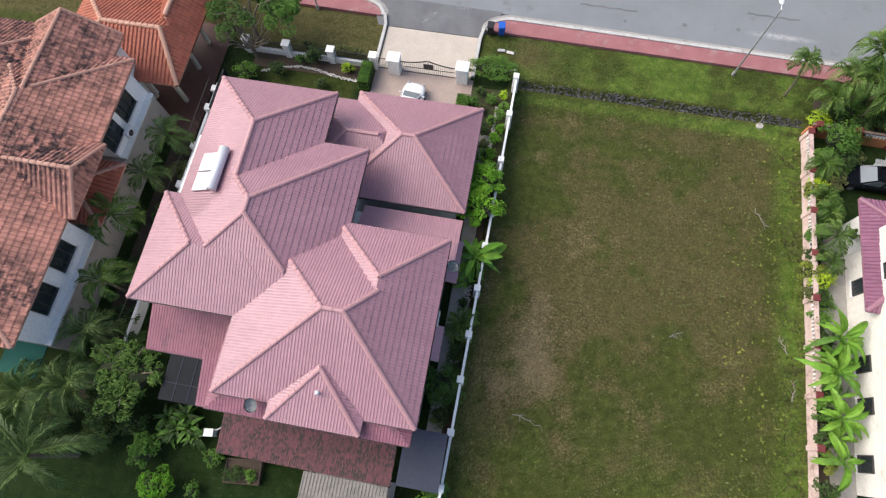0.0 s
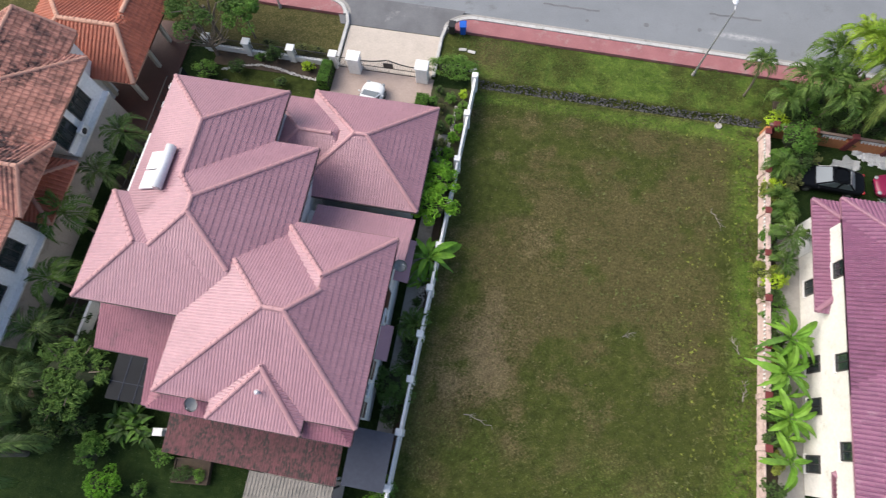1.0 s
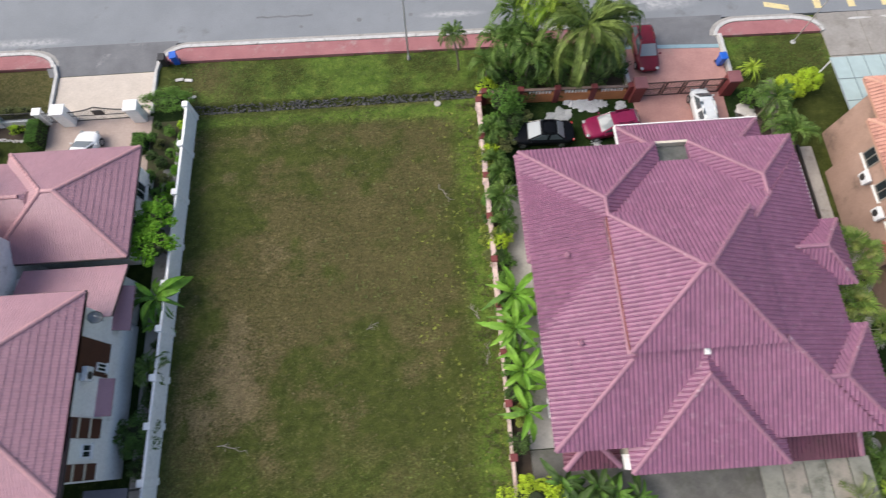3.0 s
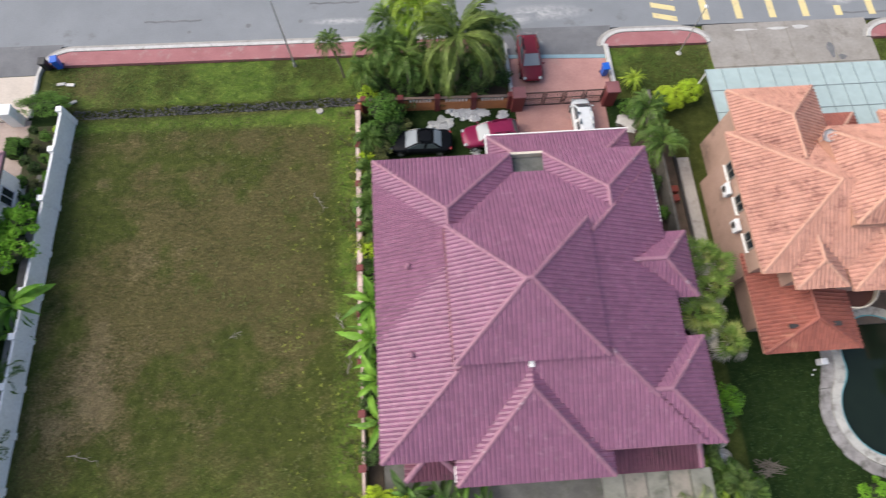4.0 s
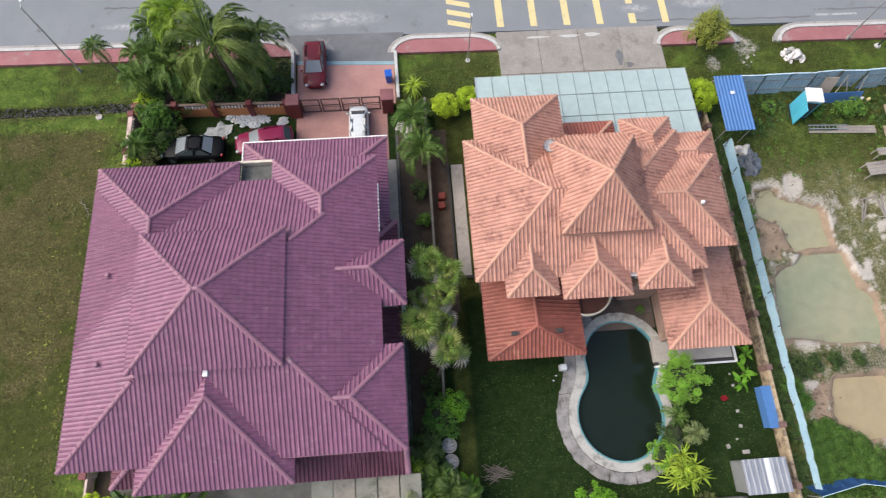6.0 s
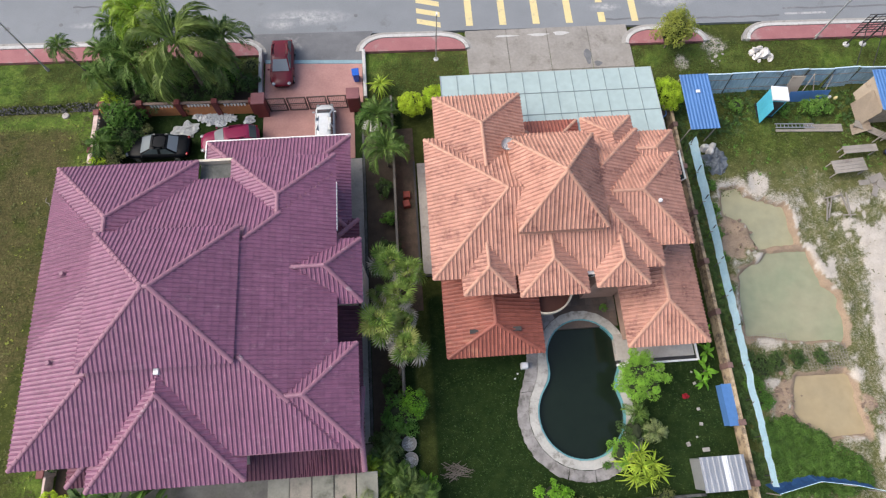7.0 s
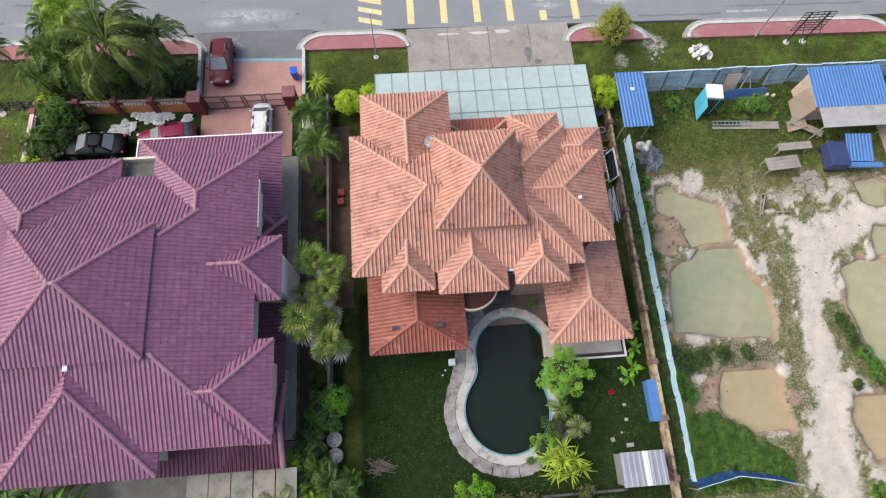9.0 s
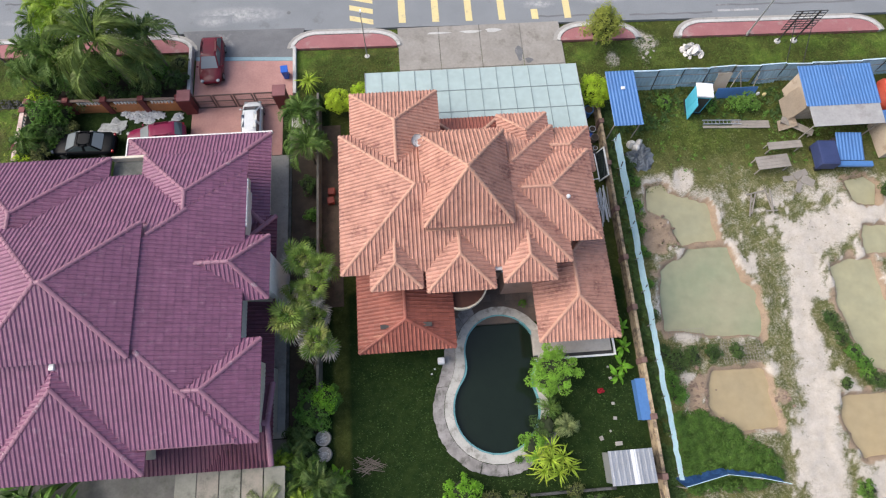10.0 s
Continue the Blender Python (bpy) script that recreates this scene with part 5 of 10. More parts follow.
gate_a()
bm = bmesh.new()
for k in range(10):
    tube(bm, [(-9.85 + k * 0.11, 31.45, 0.1), (-9.85 + k * 0.11, 31.45, 1.35)], 0.014, seg=5)
for z in (0.2, 1.3):
    tube(bm, [(-9.9, 31.45, z), (-8.8, 31.45, z)], 0.025, seg=5)
tagged(part("side_gate", bm, M_DARK), "narrow dark iron side gate beside pier", "gate")

# front fence and gate of the purple-roofed house
wg = wall_run("wall_front", [(21.85, 30.9), (33.0, 30.6)], 0.95, 0.2, M_ORANGE, "orange front wall with white balusters and maroon piers")
for x in np.linspace(22.3, 33.0, 5):
    post(wg, x, 30.9 - 0.026 * (x - 21.3), 0.42, 1.6, M_MAROON)
for x in np.arange(22.8, 32.9, 0.24):
    if min(abs(x - q) for q in np.linspace(22.3, 33.0, 5)) > 0.5:
        bm = bmesh.new()
        y = 30.9 - 0.026 * (x - 21.3)
        box(bm, x - 0.05, x + 0.05, y - 0.07, y + 0.07, 0.95, 1.33)
        part("baluster", bm, M_WHITE, wg)
bm = bmesh.new()
sweep(bm, [(21.9, 30.9), (33.0, 30.6)], 0.2, 1.33, 1.42)
part("coping", bm, mat("grey_brown_coping", (0.22, 0.15, 0.125), (0.16, 0.12, 0.1), rough=0.85), wg)
gb = thing("gate", "dark brown sliding gate between maroon piers", "gate")
for x, y in ((33.55, 30.5), (40.4, 30.55)):
    bm = bmesh.new()
    box(bm, x - 0.42, x + 0.42, y - 0.42, y + 0.42, 0, 1.75)
    bevel(bm, 0.02)
    p = part("pier", bm, M_MAROON, gb, "maroon tiled gate pier")
    bm = bmesh.new()
    box(bm, x - 0.48, x + 0.48, y - 0.48, y + 0.48, 1.75, 1.9)
    bevel(bm, 0.03)
    part("cap", bm, mat("maroon_cap", (0.235, 0.095, 0.10), (0.18, 0.07, 0.075), rough=0.6), p)
for k in range(4):
    x0, x1 = 34.05 + k * 1.48, 34.05 + (k + 1) * 1.48 - 0.08
    bm = bmesh.new()
    for a in ((x0, x1, 0.1, 0.18), (x0, x1, 1.62, 1.7), (x0, x0 + 0.1, 0.18, 1.62), (x1 - 0.1, x1, 0.18, 1.62), (x0, x1, 0.9, 0.95)):
        box(bm, a[0], a[1], 30.5, 30.56, a[2], a[3])
    for j in range(9):
        xx = x0 + 0.1 + (x1 - x0 - 0.2) * (j + 0.5) / 9
        box(bm, xx - 0.012, xx + 0.012, 30.51, 30.55, 0.18, 1.62)
    part("leaf", bm, mat("brown_gate_steel", (0.05, 0.028, 0.025), (0.07, 0.04, 0.035), rough=0.5), gb)


def sheet_roof(name, pts, z, material, label, category, posts=True, ribs=0, rib_axis="x", frame_mat=None, thick=0.06):
    """A flat canopy over rect pts=(x0,x1,y0,y1); z gives the height at y0 and y1."""
    x0, x1, y0, y1 = pts
    za, zb = z
    t = thing(name, label, category)
    bm = bmesh.new()
    v = [bm.verts.new(p) for p in ((x0, y0, za), (x1, y0, za), (x1, y1, zb), (x0, y1, zb), (x0, y0, za - thick), (x1, y0, za - thick), (x1, y1, zb - thick), (x0, y1, zb - thick))]
    for f in ((0, 1, 2, 3), (7, 6, 5, 4), (0, 4, 5, 1), (1, 5, 6, 2), (2, 6, 7, 3), (3, 7, 4, 0)):
        bm.faces.new([v[i] for i in f])
    part("sheet", bm, material, t)
    if posts:
        for x in (x0 + 0.15, x1 - 0.15):
            for y, zz in ((y0 + 0.15, za), (y1 - 0.15, zb)):
                bm = bmesh.new()
                tube(bm, [(x, y, 0), (x, y, zz - thick)], 0.06, seg=8)
                part("post", bm, frame_mat or M_DARK, t)
    return t


can = sheet_roof("carport_canopy", (46.8, 62.25, 25.4, 30.95), (2.95, 2.8), M_CANOPY, "pale green polycarbonate carport canopy with dark ribs", "canopy", frame_mat=M_ALU)
for k in range(14):
    x = 46.8 + 15.45 * k / 13
    bm = bmesh.new()
    v = box(bm, x - 0.018, x + 0.018, 25.4, 30.95, 2.8, 2.835)
    for q in v:
        q.co.z += 0.15 * (30.95 - q.co.y) / 5.55
    part("rib", bm, M_STEEL if k in (0, 13) else mat("grey_rib", (0.22, 0.27, 0.28), (0.19, 0.235, 0.245), rough=0.5) if k == 1 else bpy.data.materials["grey_rib"], can)
for y in (27.3, 29.1):
    bm = bmesh.new()
    z = 2.8 + 0.15 * (30.95 - y) / 5.55
    box(bm, 46.8, 62.25, y - 0.025, y + 0.025, z + 0.012, z + 0.04)
    part("rib", bm, bpy.data.materials["grey_rib"], can)

gc = sheet_roof("side_canopy", (-2.1, 0.3, 2.8, 5.95), (2.75, 2.85), M_GREYROOF, "flat slate grey canopy beside the house", "canopy")
bc = sheet_roof("glazed_canopy", (-16.75, -14.15, 4.9, 7.5), (2.85, 3.0), M_BLACKROOF, "flat black glazed canopy with pale joints", "canopy")
for x in (-15.9, -15.0):
    bm = bmesh.new()
    v = box(bm, x - 0.02, x + 0.02, 4.9, 7.5, 2.85, 2.88)
    for q in v:
        q.co.z += 0.15 * (q.co.y - 4.9) / 2.6
    part("joint", bm, M_GREYROOF, bc)
bm = bmesh.new()
v = box(bm, -16.75, -14.15, 5.9, 5.94, 2.91, 2.935)
part("joint", bm, M_GREYROOF, bc)

# rear patio roof: corrugated sheet with mould
M_PATIO = mat("mouldy_rose_sheet", (0.36, 0.145, 0.165), (0.24, 0.12, 0.125), rough=0.85, scale=2.2, fine=16, stain=(0.10, 0.092, 0.082), amount=0.8, stain_scale=1.6, stretch=(1.5, 0.7, 1.0), speck=6.0)
patio = thing("patio_roof", "mould-stained faded rose tile roof over the rear patio", "roof")
bm = bmesh.new()
n = 74
prev = None
for k in range(n * 2 + 1):
    x = -12.6 + 10.2 * k / (n * 2)
    dz = 0.018 if k % 2 else 0.0
    cur = [bm.verts.new((x, y, z + dz)) for y, z in ((2.65, 2.55), (5.3, 3.05))]
    if prev:
        bm.faces.new([prev[0], cur[0], cur[1], prev[1]])
    prev = cur
bmesh.ops.solidify(bm, geom=list(bm.faces), thickness=0.03)
part("sheet", bm, M_PATIO, patio)
for x in (-12.3, -7.5, -2.7):
    bm = bmesh.new()
    tube(bm, [(x, 2.9, 0), (x, 2.9, 2.5)], 0.08, seg=8)
    part("post", bm, M_WHITE, patio)
slab("deck", rect(-7.6, -2.3, -3.0, 2.7), -0.2, 0.05, M_CONC_L, "pale ribbed concrete terrace behind the patio", "terrace")
M_RIBBED = mat("grey_ribbed_sheet", (0.27, 0.25, 0.22), (0.21, 0.195, 0.175), rough=0.8, scale=0.7, fine=8, stain=(0.13, 0.125, 0.11), amount=0.3, stain_scale=1.2)
awn = sheet_roof("ribbed_awning", (-7.4, -2.5, -2.0, 2.6), (2.2, 2.4), M_RIBBED, "dusty grey sheet awning over the terrace", "canopy")
for k in range(25):
    bm = bmesh.new()
    x = -7.35 + k * 0.2
    for q in box(bm, x - 0.03, x + 0.03, -2.0, 2.6, 2.2, 2.235):
        q.co.z += 0.2 * (q.co.y + 2.0) / 4.6
    part("rib", bm, M_RIBBED, awn)

# ---------------------------------------------------------------- pool
pool = thing("swimming_pool", "kidney-shaped pool with dark still water and stone coping", "pool")


def pool_ring(grow, n=72):
    pts = []
    for k in range(n):
        a = 2 * math.pi * k / n
        lo, hi = 0.5, 9.0
        for _ in range(30):
            mid = (lo + hi) / 2
            if pool_sdf(54.5 + mid * math.cos(a), 8.9 + mid * math.sin(a), grow) < 0:
                lo = mid
            else:
                hi = mid
        pts.append((54.5 + lo * math.cos(a), 8.9 + lo * math.sin(a)))
    return pts


def ring(bm, inner, outer, z0, z1):
    n = len(inner)
    vi = [[bm.verts.new((*p, z)) for p in inner] for z in (z0, z1)]
    vo = [[bm.verts.new((*p, z)) for p in outer] for z in (z0, z1)]
    for k in range(n):
        j = (k + 1) % n
        bm.faces.new([vi[1][k], vo[1][k], vo[1][j], vi[1][j]])
        bm.faces.new([vo[0][k], vo[0][j], vo[1][j], vo[1][k]])
        bm.faces.new([vi[0][j], vi[0][k], vi[1][k], vi[1][j]])


inner, mid_, outer = pool_ring(0.0), pool_ring(0.38), pool_ring(0.55)
bm = bmesh.new()
prism(bm, inner, -1.7, -0.28)
part("water", bm, M_POOLWATER, pool)
bm = bmesh.new()
ring(bm, pool_ring(-0.04), pool_ring(0.06), -1.7, 0.04)
part("rim", bm, mat("turquoise_tile_rim", (0.13, 0.33, 0.36), (0.10, 0.27, 0.3), rough=0.4, fine=14), pool, "turquoise tiled rim")
M_COPING = mat("grey_coping_stone", (0.45, 0.44, 0.41), (0.35, 0.345, 0.32), rough=0.8, scale=0.8, fine=7, rand=0.04, stain=(0.16, 0.15, 0.13), amount=0.3, stain_scale=1.6)
M_POOLPAVE = mat("worn_pool_paving", (0.32, 0.305, 0.295), (0.19, 0.18, 0.175), rough=0.9, scale=1.1, fine=8, bump=0.3, stain=(0.10, 0.095, 0.085), amount=0.4, stain_scale=1.5, rand=0.1)
a_, b_ = pool_ring(0.07, 36), pool_ring(0.62, 36)
for k in range(36):
    bm = bmesh.new()
    j = (k + 1) % 36
    g = 0.008
    q = [Vector((*p, 0)) for p in (a_[k], b_[k], b_[j], a_[j])]
    c = sum(q, Vector()) / 4
    q = [(c + (p - c) * (1 - g)) for p in q]
    prism(bm, [(p.x, p.y) for p in q], -0.2, 0.09)
    part("coping_stone", bm, M_COPING, pool)
pave = thing("pool_paving", "worn, cracked grey paving slabs round the pool", "paving")
pave["kind"] = "structure"
a_, b_ = pool_ring(0.63, 144), pool_ring(1.32, 144)
rnd = random.Random(8)
k = 42
while k < 126:
    j = min(126, k + rnd.choice((4, 5, 6, 7)))
    bm = bmesh.new()
    o = [b_[i] for i in range(k, j + 1)]
    o = [(x + rnd.uniform(-0.05, 0.05), y + rnd.uniform(-0.05, 0.05)) for x, y in o]
    q = [a_[i] for i in range(k, j + 1)] + o[::-1]
    c = (sum(p[0] for p in q) / len(q), sum(p[1] for p in q) / len(q))
    prism(bm, [(c[0] + (p[0] - c[0]) * 0.988, c[1] + (p[1] - c[1]) * 0.988) for p in q], -0.2, 0.05 + rnd.uniform(-0.012, 0.012))
    part("paving_slab", bm, M_POOLPAVE, pave)
    k = j
M_SLATE = mat("brown_slate_paving", (0.14, 0.105, 0.085), (0.09, 0.08, 0.073), rough=0.7, scale=1.2, fine=8, rand=0.3)
terrace = slab("pool_terrace", rect(51.0, 57.5, 12.6, 15.7), -0.3, 0.03, M_SLATE, "dark brown slate terrace beside the pool", "terrace")
for i in range(13):
    for j in range(6):
        x, y = 51.27 + i * 0.5, 12.88 + j * 0.5
        if pool_sdf(x, y) < 0.95:
            continue
        bm = bmesh.new()
        box(bm, x - 0.24, x + 0.24, y - 0.24, y + 0.24, 0.0, 0.048 + 0.004 * ((i * 7 + j * 3) % 3))
        part("slate", bm, M_SLATE, terrace)
step = slab("side_terrace", rect(57.0, 62.2, 10.3, 12.0), -0.3, 0.12, M_CONC_L, "pale tiled step with a white rim beside the low roof", "terrace")
for q, w in (((57.0, 62.45, 9.95, 10.07), 0.13), ((62.33, 62.45, 10.07, 12.0), 0.13)):
    bm = bmesh.new()
    box(bm, *q, -0.2, w)
    part("rim", bm, M_WHITE, step)
for x0, x1 in ((57.0, 58.6), (58.65, 60.5), (60.55, 62.3)):
    bm = bmesh.new()
    box(bm, x0, x1, 10.09, 10.28, -0.2, 0.05)
    part("drain_cover", bm, M_DARK, step)

# ponds of the sandy lot
for lift, ((k, poly), wm, lab) in enumerate(zip(PONDS.items(), (M_PONDTAN, M_PONDGREEN, M_PONDORANGE, M_PONDTAN, M_PONDORANGE, M_PONDTAN, M_PONDTAN), ("milky tan", "milky green", "milky orange", "milky tan", "milky orange", "milky tan", "milky tan"))):
    cx, cy = sum(p[0] for p in poly) / len(poly), sum(p[1] for p in poly) / len(poly)
    bm = bmesh.new()
    prism(bm, [(cx + (x - cx) * 1.14, cy + (y - cy) * 1.14) for x, y in poly], -0.9 - 0.01 * lift, -0.32 + 0.012 * lift)
    tagged(part("pond_water", bm, wm), lab + " flooded pit in sandy ground", "water", kind="structure")


# ---------------------------------------------------------------- plants
L_DARK = leaf_mat("dark_green_leaf", (0.040, 0.084, 0.022), (0.084, 0.135, 0.037))
L_PALM = leaf_mat("palm_leaf", (0.048, 0.110, 0.022), (0.155, 0.24, 0.055))
L_COCO = leaf_mat("coconut_leaf", (0.085, 0.145, 0.030), (0.215, 0.28, 0.075), rough=0.4)
L_PALMD = leaf_mat("deep_palm_leaf", (0.055, 0.115, 0.032), (0.15, 0.21, 0.066))
L_PALMG = leaf_mat("grey_green_palm_leaf", (0.125, 0.178, 0.062), (0.267, 0.304, 0.133))
L_MID = leaf_mat("green_leaf", (0.065, 0.158, 0.026), (0.139, 0.260, 0.044))
L_BRIGHT = leaf_mat("bright_green_leaf", (0.093, 0.248, 0.019), (0.186, 0.388, 0.031))
L_LIME = leaf_mat("lime_green_leaf", (0.25, 0.42, 0.025), (0.47, 0.58, 0.045))
L_STRAP = leaf_mat("strap_leaf", (0.20, 0.33, 0.03), (0.42, 0.50, 0.06))
L_BANANA = leaf_mat("banana_leaf", (0.105, 0.265, 0.027), (0.225, 0.395, 0.055), rand=0.25)
L_LEATHER = leaf_mat("leathery_green_leaf", (0.055, 0.118, 0.025), (0.13, 0.215, 0.05))
L_SPRING = leaf_mat("spring_green_leaf", (0.13, 0.31, 0.035), (0.26, 0.46, 0.06))
L_OLIVE = leaf_mat("olive_leaf", (0.093, 0.116, 0.034), (0.171, 0.186, 0.070))
L_WEED = leaf_mat("weed_blade", (0.060, 0.075, 0.019), (0.115, 0.118, 0.038), rand=0.45)
L_YOLIVE = leaf_mat("yellow_olive_leaf", (0.15, 0.20, 0.03), (0.28, 0.31, 0.065))
L_STRAW = leaf_mat("straw_blade", (0.16, 0.13, 0.065), (0.25, 0.21, 0.11), rand=0.3)
L_VERGE = leaf_mat("verge_blade", (0.055, 0.10, 0.016), (0.10, 0.15, 0.028))
L_ROSE = leaf_mat("pale_weed_leaf", (0.092, 0.112, 0.032), (0.15, 0.162, 0.055), rand=0.3)
# Near-black fill for bushes and hedges: their inner shade as a colour.
M_CORE = mat("foliage_shade", (0.016, 0.026, 0.009), (0.024, 0.03, 0.012), rough=0.95, scale=3)


def raw(name, vs, fs, material, parent=None, label=""):
    me = bpy.data.meshes.new(name)
    me.from_pydata(vs.tolist() if hasattr(vs, "tolist") else vs, [], fs.tolist() if hasattr(fs, "tolist") else fs)
    return part_mesh(name, me, material, parent, label)


def leaves(rs, centre, normal, size, aspect=0.45, fold=0.15):
    """Diamond leaves, folded along the middle: centre and normal are n x 3."""
    n = len(centre)
    r = rs.normal(size=(n, 3))
    a = np.cross(normal, r)
    a /= np.linalg.norm(a, axis=1, keepdims=True) + 1e-9
    b = np.cross(normal, a)
    s = size * rs.uniform(0.7, 1.3, (n, 1))
    v = np.stack([centre - a * s * 0.5, centre + b * s * aspect * 0.5 + normal * s * fold, centre + a * s * 0.5, centre - b * s * aspect * 0.5 + normal * s * fold], 1)
    f = np.arange(n * 4).reshape(n, 4)
    tri = np.concatenate([f[:, [0, 1, 2]], f[:, [0, 2, 3]]])
    return v.reshape(-1, 3), tri


def crown_mesh(seed, rx, ry, rz, n, size, clumps=26, aspect=0.45, hollow=0.45, spread=0.32):
    rs = np.random.RandomState(seed)
    d = rs.normal(size=(clumps, 3))
    d /= np.linalg.norm(d, axis=1, keepdims=True)
    d[:, 2] = np.abs(d[:, 2]) * 0.9 - 0.25
    rad = rs.uniform(hollow, 1.0, (clumps, 1))
    cc = d * rad
    k = rs.randint(0, clumps, n)
    off = rs.normal(size=(n, 3))
    off /= np.linalg.norm(off, axis=1, keepdims=True)
    off *= rs.uniform(0.35, 1.0, (n, 1)) ** 0.5 * spread * rs.uniform(0.6, 1.25, (clumps, 1))[k]
    p = cc[k] + off
    nrm = off + np.array([0, 0, 0.35]) + rs.normal(size=(n, 3)) * 0.25 * spread
    nrm /= np.linalg.norm(nrm, axis=1, keepdims=True)
    p = p * np.array([rx, ry, rz])
    return leaves(rs, p, nrm, size, aspect)


SEED = [100]


def shrub(x, y, z, rx, ry, rz, n, size, leaf, label, trunk=0.0, name="shrub", category="shrub", clumps=26, hollow=0.45, aspect=0.45, core=True, group="", spread=0.32):
    """A bush or small tree with its crown's centre at height z. trunk: the trunk's radius."""
    SEED[0] += 1
    rnd = random.Random(SEED[0])
    t = thing(name, label, category, group, (x, y, 0))
    v, f = crown_mesh(SEED[0], rx, ry, rz, n, size, clumps, aspect, hollow, spread)
    v = v + np.array([0, 0, z])
    v[:, 2] = np.maximum(v[:, 2], 0.04)
    raw("crown", v, f, leaf, t)
    bm = bmesh.new()
    r = trunk or 0.035
    tube(bm, [(0, 0, -0.05), (rnd.uniform(-0.05, 0.05), rnd.uniform(-0.05, 0.05), z * 0.5), (0, 0, z)], r, r * 0.6, 7)
    part("trunk", bm, M_BARK, t)
    for k in range(5 if trunk else 3):
        a = 2 * math.pi * k / (5 if trunk else 3) + rnd.uniform(-0.3, 0.3)
        bm = bmesh.new()
        tube(bm, [(0, 0, z * 0.55), (0.35 * rx * math.cos(a), 0.35 * ry * math.sin(a), z + 0.1 * rz), (0.8 * rx * math.cos(a), 0.8 * ry * math.sin(a), z + 0.45 * rz)], r * 0.6, r * 0.2, 5)
        part("limb", bm, M_BARK, t)
    # Dark lump blocks the view through the leaves and stands for inner shade.
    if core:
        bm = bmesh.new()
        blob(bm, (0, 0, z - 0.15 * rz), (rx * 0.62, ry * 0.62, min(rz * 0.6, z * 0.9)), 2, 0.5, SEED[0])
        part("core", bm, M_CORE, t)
    return t


def frond_mesh(name, length, n, leaf_len, leaf_w, droop, material, seed=1, vee=0.35, stem=0.03, hang=0.8, reach=0.75):
    """A feather-palm leaf that starts along +x and bends down; leaflets rise off the rib on both sides and hang at their tips."""
    rs = np.random.RandomState(seed)
    vs, fs = [], []

    def rachis(t):
        a = droop * t * t
        return np.array([length * t * (1 - 0.22 * a * t), 0.03 * length * math.sin(3 * t + seed), length * (0.42 * t - 0.62 * a * t)])
    pts = [rachis(t) for t in np.linspace(0, 1, 10)]
    for i, p in enumerate(pts):
        w = stem * (1 - i / 10) + 0.006
        vs += [p + np.array([0, w, 0]), p + np.array([0, 0, w]), p + np.array([0, -w, 0])]
    for i in range(9):
        for k in range(2):
            fs.append((i * 3 + k, i * 3 + k + 1, i * 3 + k + 4, i * 3 + k + 3))
    for i in range(n):
        t = 0.14 + 0.86 * (i + 0.5) / n
        p = rachis(t)
        d = rachis(min(1, t + 0.02)) - rachis(t - 0.02)
        d /= np.linalg.norm(d)
        ll = leaf_len * math.sin(math.pi * min(1, 0.22 + 0.78 * t) ** 0.8) ** 0.6 * rs.uniform(0.75, 1.15) + 0.05
        for s in (-1, 1):
            side = np.array([0, s, 0])
            out = side * reach * rs.uniform(0.75, 1.2) + d * 0.75 + np.array([0, 0, vee * rs.uniform(0.5, 1.4)])
            out /= np.linalg.norm(out)
            mid = p + out * ll * 0.55
            tip = mid + out * ll * 0.35 + d * ll * 0.1 + np.array([0, 0, -hang * ll * rs.uniform(0.5, 1.2)])
            w = d * leaf_w
            k = len(vs)
            vs += [p - w * 0.3, mid - w * 0.55, tip, mid + w * 0.55]
            fs += [(k, k + 1, k + 3), (k + 1, k + 2, k + 3)]
    me = bpy.data.meshes.new(name)
    me.from_pydata([tuple(v) for v in vs], [], fs)
    me.materials.append(material)
    return me


def fan_mesh(name, length, material, seed=1, seg=15, sweep_deg=100):
    """A fan-palm leaf along +x: a bare stalk and a pleated half-round blade with loose tips."""
    rs = np.random.RandomState(seed)
    stalk = 0.45 * length
    vs, fs = [(0, 0.02, 0), (0, -0.02, 0), (stalk, -0.015, 0.12 * length), (stalk, 0.015, 0.12 * length)], [(0, 1, 2, 3)]
    hub = np.array([stalk, 0, 0.12 * length])
    for i in range(seg):
        a = math.radians(-sweep_deg + 2 * sweep_deg * (i + 0.5) / seg)
        r = length * (0.62 - 0.16 * abs(a) / 2) * rs.uniform(0.9, 1.08)
        d = np.array([math.cos(a), math.sin(a), 0.0])
        w = np.array([-d[1], d[0], 0.0])
        m = hub + d * r * 0.58 + np.array([0, 0, 0.05 * r + (0.04 if i % 2 else -0.04)])
        tip = hub + d * r + np.array([0, 0, -0.28 * r * rs.uniform(0.6, 1.4)])
        k = len(vs)
        half = r * 0.58 * math.tan(math.radians(sweep_deg) / seg) * 0.95
        vs += [tuple(hub), tuple(m - w * half), tuple(m + w * half), tuple(tip)]
        fs += [(k, k + 1, k + 2), (k + 1, k + 3, k + 2)]
    me = bpy.data.meshes.new(name)
    me.from_pydata(vs, [], fs)
    me.materials.append(material)
    return me


